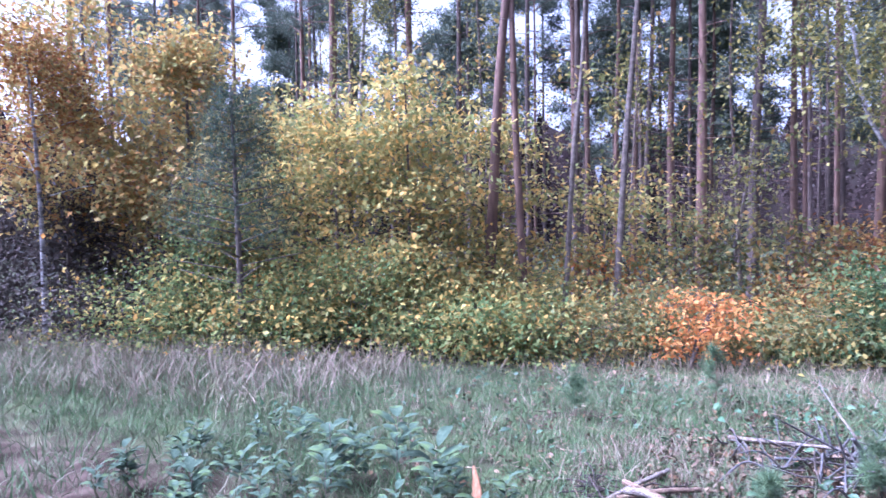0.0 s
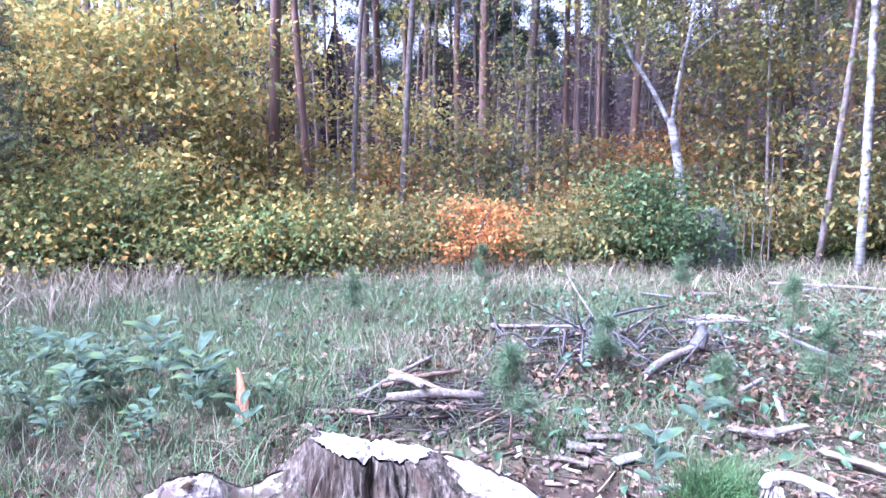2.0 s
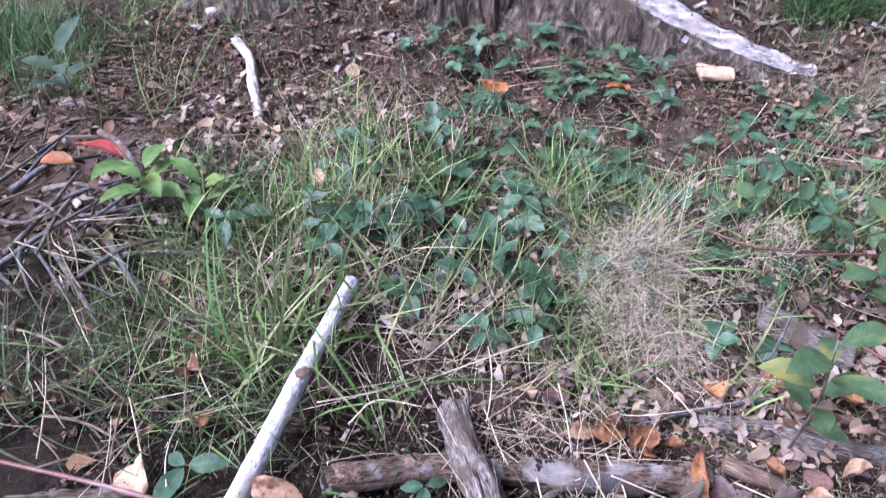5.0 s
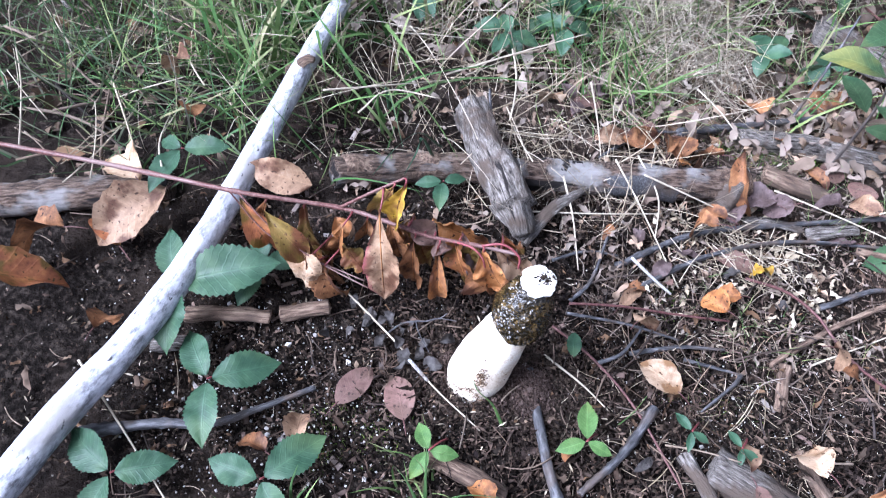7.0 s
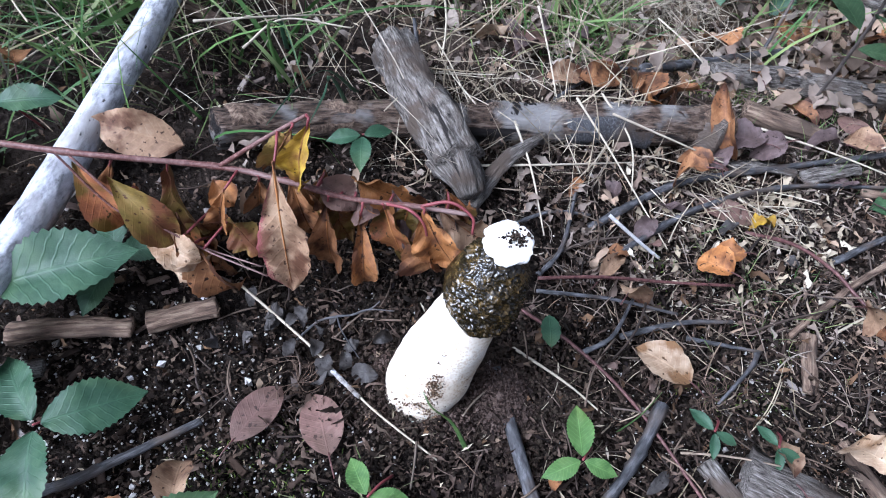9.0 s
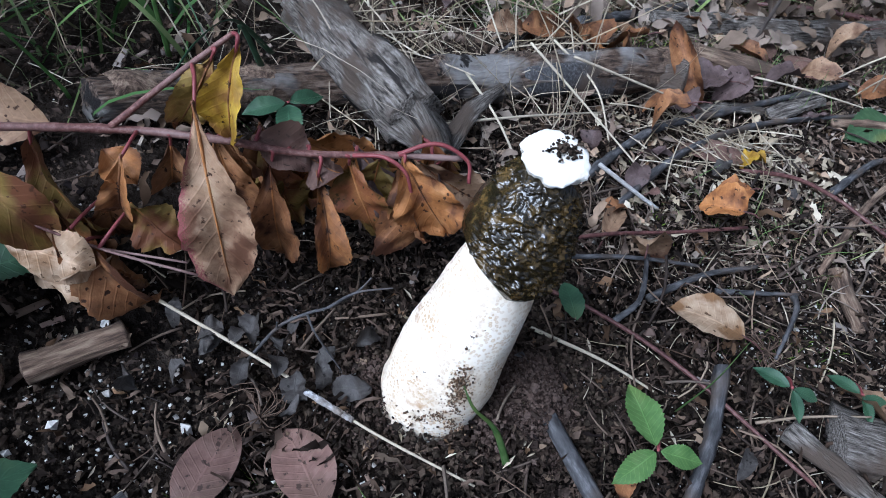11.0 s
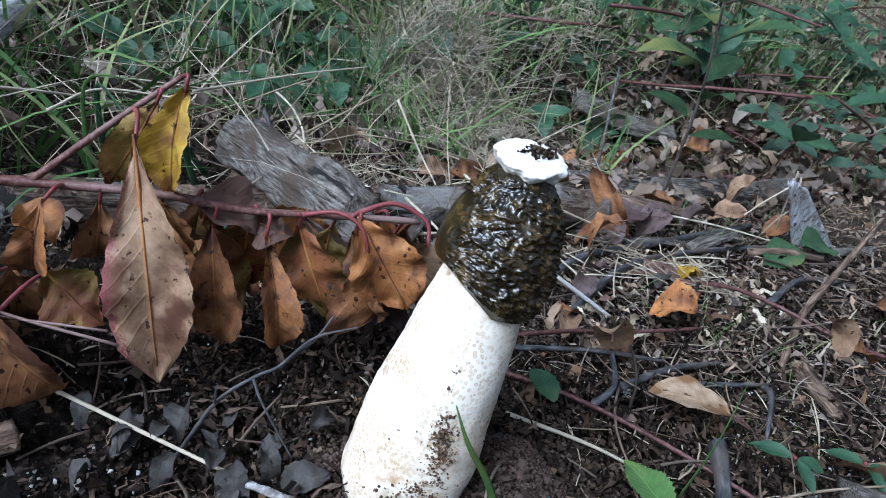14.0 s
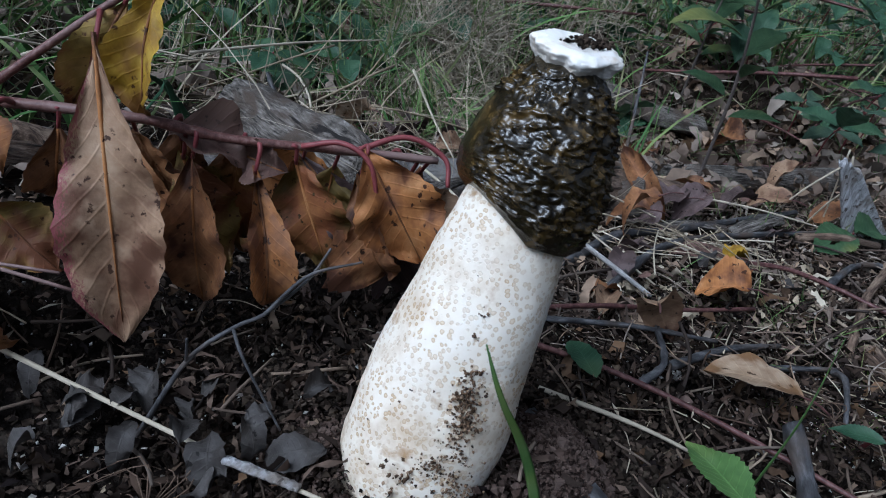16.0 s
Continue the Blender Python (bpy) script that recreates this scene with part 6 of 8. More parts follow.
NA, NH = 380, 36
V, F = [], []
for i in range(NH):
    s = i / (NH - 1)
    for k in range(NA):
        a = 2 * math.pi * k / NA
        r = stump_r(a, s)
        ca, sa = math.cos(a + .12 * s * math.sin(a * 3)), math.sin(a + .12 * s * math.sin(a * 3))
        soft = 1 - .75 * max(0, (s - .6) / .4)
        r += .022 * noise.noise((ca * 7, sa * 7, s * 1.2)) + soft * .06 * (abs(noise.noise((ca * 9, sa * 9, s * 2.4))) - .22) + soft * .03 * noise.noise((ca * 4, sa * 4, s * 3.5 + 4)) + soft * .022 * (abs(noise.noise((ca * 30, sa * 30, s * 4.2))) - .2) + .006 * noise.noise((ca * 70, sa * 70, s * 9))
        top = STOP - .014 * math.cos(a) + .008 * math.sin(2 * a + .5) + .016 * noise.noise((math.cos(a) * 5, math.sin(a) * 5, 9))
        V.append((SC[0] + r * math.cos(a), SC[1] + .62 * r * math.sin(a), -.03 + (top - .085 * max(0, math.sin(a)) + .03) * s))
for i in range(NH - 1):
    for k in range(NA):
        q = (k + 1) % NA
        F.append((i * NA + k, i * NA + q, (i + 1) * NA + q, (i + 1) * NA + k))
rimV = np.array(V[-NA:])
mk("bark", V, F, M_STUMPBARK, stump, label="deeply furrowed grey-brown bark")
V, F = [], []
cen = np.array([SC[0], SC[1], STOP])
NR = 14
for i in range(NR):
    f = 1 - i / NR
    for k in range(NA):
        p = cen + (rimV[k] - cen) * f * .985
        p[2] += .010 * noise.noise((p[0] * 30, p[1] * 30, 2)) + .006 + .008 * noise.noise((p[0] * 90, p[1] * 20, 1))
        V.append(p)
for i in range(NR - 1):
    for k in range(NA):
        q = (k + 1) % NA
        F.append((i * NA + k, i * NA + q, (i + 1) * NA + q, (i + 1) * NA + k))
F.append(tuple((NR - 1) * NA + k for k in range(NA)))
mk("cut_top", V, F, M_BLEACH, stump, label="bleached splintery cut surface")


def ridge(name, pts, top_w, foot_w, parent, seed, label, front=-1, crest_mat=None):
    """Root standing as a wall: (x, y, top) along it; bark flanks and a bleached crest."""
    C = smooth_path(pts, 60)
    T = np.gradient(C[:, :2], axis=0)
    T /= np.linalg.norm(T, axis=1)[:, None]
    Nn = np.stack([-T[:, 1], T[:, 0]], 1)
    side = ((-1, 0.0, 0), (-.8, .35, 0), (-.62, .7, 0), (-.5, 1.0, 0), (.5, 1.0, 0), (.62, .7, 0), (.8, .35, 0), (1, 0.0, 0))
    side = tuple((o, hh * (.74 if o * front > 0 and hh > .9 else .85 if o * front > 0 else 1), hh > .9) for o, hh, _ in side)
    V, F = [], []
    for i, c in enumerate(C):
        e = 1 - .45 * (i / 59)
        g = float(ground_z(c[0], c[1])) - .03
        for k, (o, hh, tp) in enumerate(side):
            w = top_w * e if tp else foot_w * e * abs(o)
            p2 = c[:2] + Nn[i] * w * (1 if o > 0 else -1)
            w2 = .02 * noise.noise((c[0] * 22 + seed, k * 3.1, c[1] * 22)) + .01 * noise.noise((c[0] * 60 + seed, k * 1.1, c[1] * 60))
            w2 *= .5 if tp else 1.6
            V.append((p2[0] + Nn[i][0] * w2, p2[1] + Nn[i][1] * w2, g + (c[2] - g) * hh + .010 * noise.noise((c[0] * 15, k * .3, seed)) + .006 * noise.noise((c[0] * 50, k, seed))))
    m_ = len(side)
    for i in range(59):
        for k in range(m_ - 1):
            if k != 3:
                F.append((i * m_ + k, i * m_ + k + 1, (i + 1) * m_ + k + 1, (i + 1) * m_ + k))
    F.append(tuple(59 * m_ + k for k in range(m_)))
    flank = mk(name, V, F, M_STUMPBARK, parent, label=label)
    crest, CF = [], []
    for i in range(60):
        a, b_ = np.array(V[i * m_ + 3]), np.array(V[i * m_ + 4])
        for q in range(5):
            spill = .55 * max(0.0, noise.noise((a[0] * 17, seed, 3)) + .12 + .35 * noise.noise((a[0] * 55, seed, 6))) if q == 0 else 0
            p = a + (b_ - a) * (q / 4 * 1.1 - .05 - spill)
            p[2] -= .085 * spill
            p[2] += (.010 * math.sin(q / 4 * math.pi) + .004 * noise.noise((p[0] * 35, p[1] * 35, q))) - (.012 if q in (0, 4) else 0)
            crest.append(p)
    for i in range(59):
        for q in range(4):
            CF.append((i * 5 + q, i * 5 + q + 1, (i + 1) * 5 + q + 1, (i + 1) * 5 + q))
    mk("crest", crest, CF, crest_mat or M_BLEACH, flank, label="grey splintered upper edge" if crest_mat else "bleached white upper edge")
    return flank


ridge("root", [(-.38, 1.47, .258), (-.26, 1.462, .248), (-.16, 1.455, .230), (-.06, 1.448, .195), (.06, 1.448, .135), (.20, 1.44, .075), (.32, 1.445, .035), (.41, 1.455, .010)], .040, .11, stump, 1, "long root running out to the ground")
ridge("root", [(-.58, 1.45, .225), (-.68, 1.40, .185), (-.76, 1.345, .165), (-.84, 1.29, .215), (-.90, 1.265, .225), (-.98, 1.255, .185), (-1.08, 1.25, .105), (-1.19, 1.245, .03)], .036, .11, stump, 5, "knobbly root rising beside the trunk", 1, M_GREYCREST)
V, F = tube([(-.885, 1.262, .206), (-.886, 1.250, .212), (-.888, 1.242, .214)], .017, .012, 14, 8, .5, .6, 3)
mk("knot", V, F, M_RAWWOOD, stump, label="pale sawn knot on the root")
V, F = tube([(-1.135, 1.985, .02), (-1.14, 2.0, .12), (-1.165, 2.03, .20), (-1.19, 2.06, .245)], .035, .004, 8, 14, .25, .35, 4)
tagged(mk("wood_splinter", V, F, M_SPLINTER, base=gz(-1.135, 1.985)), "upright orange-brown splinter of rotten wood", "wood")
slab("bark_piece", (.155, 1.33, .016), (.225, 1.35, .02), .026, .014, M_RAWWOOD, "pale fresh wooden chip at the root", "wood", 27)
limb("white_stick", [(-.875, 1.10, .03), (-.80, 1.03, .03), (-.745, .945, .03), (-.70, .88, .02), (-.68, .85, .012)], .0105, .0085, M_STRIP, "crooked bare white stick on the bank", "stick", 9, .12, 31, groove=.3)
limb("white_stick", [(-1.0, 1.18, .02), (-.93, 1.22, .02)], .012, .01, M_STRIP, "short bare white stick", "stick", 8, .15, 33)
loose(-.26, 1.113, .07, .06, 20, "orange", 410, .015, .8, .3, 1.2, .4, .12, label="bright orange-brown oak leaf standing up")
loose(-.01, 1.15, .06, .05, 80, "red", 411, .02, .4, .3, 1.0, .4, .1, label="rusty brown leaf among brambles")
loose(-.57, 1.07, .035, .03, 20, "pale", 412, .03, 1.0, 0, .4, .2, .02, label="small upright cream-coloured leaf")
loose(-.44, .64, .03, .02, 20, "pale", 413, .05, .9, 0, .4, .2, .02, label="small upright cream-coloured leaf")
M_RED = mat("red_leaf", [(0.13, 0.02, 0.02), (0.24, 0.04, 0.038), (0.33, 0.09, 0.08)], 50, .5, .3, .001, vary=0.1, trans=.2, piece="object")
loose(-.79, .555, .15, .044, 78, "", 414, .05, .2, .3, .6, .3, .05, label="vivid red fallen cherry leaf", material=M_RED)
loose(-.86, .52, .07, .03, 95, "", 415, .04, .2, -.2, .6, .3, .05, label="dark red fallen cherry leaf", material=LEAFMATS["red"])
limb("grey_twig", [(-.83, .60, .06), (-.74, .55, .08), (-.66, .50, .05)], .006, .005, M_GREYWOOD, "straight grey twig across the litter", "twig", 7, .05, 61)

# ---- seedlings with large leaves ----


def seedling(at, height, nleaf, L, W, material, seed, label, lean=(0, 0), name="leafy_seedling", spread=1.0, start=.3):
    rng = np.random.RandomState(seed)
    b_ = np.array(at)
    top = b_ + np.array([lean[0], lean[1], height])
    th = thing(name, at, label, "seedling", "leafy seedlings")
    mid = (b_ + top) / 2 + np.append(rng.normal(0, .02 * height, 2), 0)
    V, F = tube([b_ - np.array([0, 0, .02]), mid, top], .0026 * (height / .3) ** .5, .0012, 6, 12)
    mk("stem", V, F, M_SAPBARK, th)
    for i in range(nleaf):
        f = start + (1 - start) * (i + .5) / nleaf
        p = b_ + (mid - b_) * f * 2 if f < .5 else mid + (top - mid) * (f - .5) * 2
        a = i * 2.4 + rng.uniform(-.4, .4)
        up = rng.uniform(-.1, .55)
        ll = L * rng.uniform(.65, 1.1)
        tip = p + ll * np.array([math.cos(a) * spread, math.sin(a) * spread, up])
        leaf_between("leaf", p + (tip - p) * .08, tip, W * ll, "", th, seed * 31 + i, (math.cos(a) * -.3, math.sin(a) * -.3 - .15, 1), rng.uniform(.4, 1.0), .25, .03, .02, 8, material)
    return th


LAB = "cherry seedling with glossy pointed leaves"
seedling(gz(.33, .46), .25, 9, .074, .46, M_LAUREL, 1, "cherry seedling with yellow-blotched green leaves", (-.02, -.03))
seedling(gz(.42, .72), .2, 10, .072, .45, M_LAUREL, 2, LAB, (.02, -.02))
seedling((-.68, .50, .05), .09, 8, .085, .42, M_SPROUT, 3, "low seedling with yellow-green leaves", (.02, 0))
seedling((-.60, .53, .04), .07, 6, .07, .42, M_SPROUT, 4, "low seedling with yellow-green leaves", (.02, 0))
seedling((-1.0, .72, .04), .14, 7, .08, .45, M_BLUELEAF, 5, LAB)
seedling((.30, 1.69, .02), .24, 10, .09, .42, M_BLUELEAF, 6, LAB)
seedling((.47, 2.1, .04), .25, 9, .12, .4, M_BLUELEAF, 7, LAB)
seedling((-1.0, 1.75, .05), .2, 8, .1, .42, M_BLUELEAF, 8, LAB)
seedling((1.05, 2.0, .03), .25, 9, .1, .42, M_BLUELEAF, 9, LAB)
protos = [seedling((-1.35, 2.05, .04), .26, 12, .13, .42, M_BLUELEAF, 21, "blue-green leafy seedling in a dense patch"),
          seedling((-1.6, 2.15, .04), .33, 15, .14, .4, M_BLUELEAF, 22, "blue-green leafy seedling in a dense patch"),
          seedling((-1.85, 2.0, .04), .3, 13, .13, .45, M_BLUELEAF, 23, "blue-green leafy seedling in a dense patch")]
rp = np.random.RandomState(5)
for i in range(52):
    x, y = rp.uniform(-2.7, -1.0), rp.uniform(1.35, 2.5)
    if (x > -1.3 and y < 1.75) or y > 2.1 + .4 * (-1.0 - x) or y < 1.4 + .35 * (x + 1.9):
        continue
    m_ = Matrix.Translation(gz(x, y)) @ Matrix.Rotation(rp.uniform(0, 6.3), 4, "Z") @ Matrix.Scale(rp.uniform(.42, .72), 4)
    copy_thing(protos[i % 3], m_)

# ---- pine seedlings ----


def needles(rng, centres, n_each, ln, spread, w=.035):
    tri = ([(-w / 2, 0, 0), (w / 2, 0, 0), (0, 1, 0)], [(0, 1, 2)])
    C = np.repeat(centres, n_each, 0)
    N = len(C)
    return scatter_vf(*tri, C + rng.normal(0, spread, (N, 3)), rng.uniform(0, 6.3, N), rng.uniform(-.5, 1.2, N), rng.uniform(-1, 1, N), rng.uniform(.6, 1.1, N) * ln)


def pine_seedling(at, hgt, seed):
    rng = np.random.RandomState(seed)
    th = thing("pine_seedling", at, "young pine seedling with soft grey-green needles", "pine", "pine seedlings")
    b_ = np.array(at)
    V, F = tube([b_ - (0, 0, .02), b_ + (.01, 0, hgt * .5), b_ + (0, .01, hgt)], .006, .002, 6, 10)
    mk("stem", V, F, M_BARKBIT, th)
    cs = []
    for k in range(16):
        z = hgt * rng.uniform(.25, 1)
        a, r = rng.uniform(0, 6.3), (hgt * 1.15 - z) * .38 * rng.uniform(.5, 1)
        tip = b_ + (r * math.cos(a), r * math.sin(a), z + r * .4)
        V, F = tube([b_ + (0, 0, z), tip], .002, .0012, 5, 4)
        mk("twig", V, F, M_BARKBIT, th)
        cs += [b_ + (0, 0, z) + (tip - b_ - (0, 0, z)) * f for f in (.3, .5, .7, .85, 1)]
    V, F = needles(rng, np.array(cs), 26, .07, .006, .03)
    mk("needles", V, F, M_YNEEDLE, th)
    return th


for i, (x, y, hh) in enumerate(((-.15, 2.02, .34), (.17, 2.75, .28), (.60, 2.45, .24), (1.02, 2.68, .38), (1.25, 2.4, .36), (1.45, 3.1, .42), (1.1, 3.5, .34), (-.6, 4.2, .4), (2.0, 3.6, .45), (1.8, 2.6, .4), (-1.3, 3.6, .3), (.7, 4.6, .3))):
    pine_seedling(gz(x, y), hh, 70 + i)

# ---- logs, brush piles and chips in the clearing ----
brush = thing("brush_pile", gz(-.5, 2.3), "small pile of broken brown branches and bark", "brush pile")
for i, (a, b_, r) in enumerate((((-.64, 2.19, .06), (-.28, 2.26, .07), .019), ((-.72, 2.32, .05), (-.42, 2.5, .08), .013), ((-.7, 2.42, .09), (-.35, 2.22, .04), .012), ((-.6, 2.2, .02), (-.2, 2.18, .03), .012),
                                ((-.78, 2.25, .03), (-.55, 2.55, .12), .010), ((-.45, 2.1, .02), (-.33, 2.4, .05), .011), ((-.9, 2.1, .02), (-.6, 2.08, .03), .012), ((-.3, 2.05, .02), (-.1, 2.3, .05), .007), ((-.66, 2.3, .1), (-.5, 2.2, .11), .015))):
    V, F = tube(on([a, tuple((p + q) / 2 + .01 for p, q in zip(a, b_)), b_]), r, r * .8, 8, 12, .15, seed=i, knots=.2)
    mk("branch", V, F, M_BARKBIT if i % 4 else M_GREYWOOD, brush)
for i in range(34):
    x, y, a = rp.normal(-.5, .2), rp.normal(2.28, .13), rp.uniform(0, 6.3)
    l_ = rp.uniform(.08, .26)
    V, F = tube(on([(x, y, .01), (x + .5 * l_ * math.cos(a), y + .5 * l_ * math.sin(a), rp.uniform(.02, .07)), (x + l_ * math.cos(a), y + l_ * math.sin(a), rp.uniform(.01, .1))]), rp.uniform(.003, .008), .002, 6, 8, .15, seed=i)
    mk("twig", V, F, (M_BRUSH, M_BARKBIT, M_BRUSH)[i % 3], brush)
stuff("brush_litter", [rods(rp, 520, -.3, 1.7, 2.4, 3.9, .05, .18, .002, .005, .05, .3), rods(rp, 80, -.3, .8, 2.7, 3.4, .08, .3, .0035, .01, .1, .4), rods(rp, 300, -.9, -.1, 2.0, 2.6, .05, .16, .003, .005, .06, .3)], M_BRUSH, "dark dead twigs strewn over cleared ground", "twigs")
stuff("brown_litter", [flatleaves(rp, 3200, -.4, 2.6, 2.3, 4.4, .02, .045, .5, .03, .6, 1.2, 3), flatleaves(rp, 2600, -.7, 1.0, 2.5, 3.5, .025, .055, .5, .05, .6, 1.2, 3)], M_LITTER, "dark brown leaves between the dead twigs", "leaf litter")
gn = thing("dead_branch", gz(.09, 3.05), "gnarled grey-white dead branch with many forks", "branch")
for i, (pts, r) in enumerate((([(-.42, 3.36, .05), (-.2, 3.25, .08), (.02, 3.13, .12), (.09, 3.05, .13)], .022), ([(.09, 3.05, .10), (.14, 3.06, .15), (.25, 3.15, .19), (.47, 3.33, .2)], .022),
                              ([(.08, 3.05, .1), (.05, 3.0, .2), (.03, 2.98, .3)], .011), ([(.09, 3.06, .05), (.3, 3.3, .08), (.46, 3.6, .12)], .022), ([(-.36, 3.3, .05), (-.4, 3.2, .14)], .014),
                              ([(.1, 3.05, .02), (.13, 3.0, .15), (.1, 2.95, .22)], .035), ([(.12, 3.1, .18), (.0, 3.25, .33), (-.03, 3.3, .4)], .012), ([(.1, 3.1, .1), (-.1, 3.0, .22), (-.2, 2.9, .3)], .012), ([(.2, 3.1, .03), (.35, 2.9, .05), (.45, 2.75, .03)], .015))):
    V, F = tube(on(pts), r * .55, r * .22, 8, 18, .18, seed=i + 4, knots=.25)
    mk("fork", V, F, (M_GREYWOOD, M_TWIG, M_TWIG)[i % 3], gn)
for i in range(60):
    x, y = rp.normal(.12, .24), rp.normal(3.05, .16)
    a, l_ = rp.uniform(0, 6.3), rp.uniform(.1, .32)
    V, F = tube(on([(x, y, rp.uniform(.01, .08)), (x + .5 * l_ * math.cos(a), y + .5 * l_ * math.sin(a), rp.uniform(.05, .16)), (x + l_ * math.cos(a), y + l_ * math.sin(a), rp.uniform(.03, .22))]), .006, .002, 6, 10, .15, seed=i, knots=.2)
    mk("twig", V, F, M_TWIG, gn)
limb("log", [(.34, 2.74, .03), (.44, 2.84, .075), (.58, 2.96, .10)], .018, .019, M_GREYWOOD, "short grey-white log with a dark end", "log", 12, .1, 71)
limb("charred_log", [(.575, 2.955, .10), (.60, 2.99, .16), (.585, 3.0, .2)], .04, .015, M_TWIG, "black charred stub on a log end", "log", 9, .2, 72)
drift = limb("driftwood", [(.585, 1.70, .085), (.625, 1.735, .105), (.69, 1.72, .105), (.765, 1.70, .085)], .016, .024, M_BLEACH, "bone-white piece of bent wood with frayed end", "wood", 10, .2, 73, flat=.45, groove=.35)
for k in range(6):
    V, F = tube(on([(.60 + .006 * k, 1.72 - .004 * k, .085), (.575 + .010 * k, 1.68 - .01 * k, .06), (.545 + .014 * k, 1.63 - .012 * (k % 3), .012 + .006 * (k % 2))]), .0055, .0025, 6, 10, .25, .6, seed=k)
    mk("frayed_strand", V, F, M_BLEACH if k % 2 else M_GREYWOOD, drift)
for i, (a, b_, r) in enumerate((((.60, 1.62, .02), (.66, 1.50, .015), .016), ((.66, 1.57, .02), (.78, 1.60, .02), .02), ((.80, 1.55, .02), (.82, 1.42, .02), .013), ((.62, 1.45, .02), (.68, 1.35, .02), .011), ((.05, 2.05, .02), (.13, 2.02, .03), .024),
                                ((.20, 1.96, .02), (.28, 2.0, .03), .022), ((.1, 2.13, .02), (.24, 2.16, .02), .018), ((.72, 2.25, .04), (.86, 2.3, .06), .02),) + (((.86, 2.15, .03), (1.02, 2.05, .03), .02), ((.60, 2.3, .03), (.74, 2.22, .04), .016),
                                ((.76, 1.8, .03), (.9, 1.75, .03), .014), ((.9, 1.5, .02), (1.0, 1.35, .02), .014), ((.02, 1.95, .02), (.12, 1.9, .03), .012), ((.3, 2.2, .02), (.44, 2.25, .03), .012), ((.8, 2.35, .05), (.78, 2.42, .12), .01))):
    slab("wood_chunk", a, b_, r, r * .5, (M_GREYWOOD, M_GREYWOOD, M_BIRCHSTICK)[i % 3], "broken pale chunk of weathered wood", "wood", 80 + i, "wood chunks")
limb("birch_log", [(1.4, 5.3, .03), (2.0, 5.25, .03), (3.0, 5.0, .03)], .012, .011, M_BIRCHSTICK, "fallen grey birch log at the wood's edge", "log", 10, .05, 90)
limb("grey_log", [(2.0, 4.1, .03), (2.6, 4.0, .05), (3.2, 4.05, .03)], .035, .03, M_GREYWOOD, "thin grey fallen log", "log", 8, .1, 91)
for i in range(16):
    x, y, a = rp.uniform(.6, 2.8), rp.uniform(2.6, 5.2), rp.uniform(0, 6.3)
    l_ = rp.uniform(.1, .35)
    limb("dead_stick", [(x, y, .02), (x + l_ * math.cos(a), y + l_ * math.sin(a), rp.uniform(.02, .06))], .012, .008, M_BIRCHSTICK, "short grey dead stick on cleared ground", "stick", 6, .15, 100 + i, group="dead sticks")
rw = thing("root_pile", gz(-.75, .33), "heap of grey roots and twigs in the litter", "roots")
for i in range(30):
    x, y, a = rp.uniform(-.98, -.66), rp.uniform(.3, .5), rp.uniform(-1.5, 1.6)
    l_ = rp.uniform(.08, .2)
    V, F = tube(on([(x, y, .015), (x + .5 * l_ * math.cos(a), y + .5 * l_ * math.sin(a), .03 + rp.uniform(-.008, .012)), (x + l_ * math.cos(a), y + l_ * math.sin(a), rp.uniform(.02, .06))]), rp.uniform(.0025, .006), .002, 7, 12, .15, seed=i)
    mk("root", V, F, M_GREYWOOD if i % 2 else M_TWIG, rw)


stuff("wood_chips", [chips(rs, 300, .0, 1.2, 1.3, 2.4, .02, .06), chips(rs, 200, -.9, .2, .9, 1.5, .01, .028), chips(rs, 180, -1.2, -.5, .6, 1.3, .015, .05), chips(rs, 260, .3, 2.8, 2.2, 4.8, .015, .05),
                     chips(rs, 160, -.9, .2, 1.8, 2.6, .03, .08), chips(rs, 160, -.3, .5, -.2, .4, .005, .02)], M_CHIPS, "splintered wood and bark chips strewn on the ground", "wood chips", smooth=False)
def trefoils(rng, n, x0, x1, y0, y1, l0, l1, dz):
    """Many small three-part bramble leaves."""
    one = leaf_vf(.62, .42, .5, .25, 6, .06, .03, 3)
    parts_ = []
    for q in (0, 1.75, -1.75):
        R = frames_of(np.array([q]), np.array([.12]), np.array([0.0]))[0]
        parts_.append((one[0] @ R.T, one[1]))
    V, F = join(parts_)
    x, y, z = region(rng, n, x0, x1, y0, y1)
    return scatter_vf(V, F, np.stack([x, y, z + rng.uniform(.01, dz, n)], 1), rng.uniform(0, 6.3, n), rng.normal(-.1, .35, n), rng.normal(0, .35, n), rng.uniform(l0, l1, n))


stuff("bramble_leaves", [trefoils(rs, 90, -.45, .35, .55, .95, .045, .075, .07), trefoils(rs, 230, -.35, .95, .75, 1.3, .028, .055, .05), trefoils(rs, 60, -.5, .1, 1.15, 1.35, .025, .05, .05),
                         trefoils(rs, 80, .55, 1.2, .55, 1.1, .035, .06, .12), flatleaves(rs, 700, -3, 3.2, 1.8, 5.0, .03, .065, .55, .1, .5, .4, 3), flatleaves(rs, 1500, -.3, 2.6, 2.4, 4.6, .02, .05, .5, .08, .6, .6, 3)], M_BRAMBLE,
      "dark blue-green bramble leaves creeping over the bank", "brambles")
rbs2 = np.random.RandomState(64)
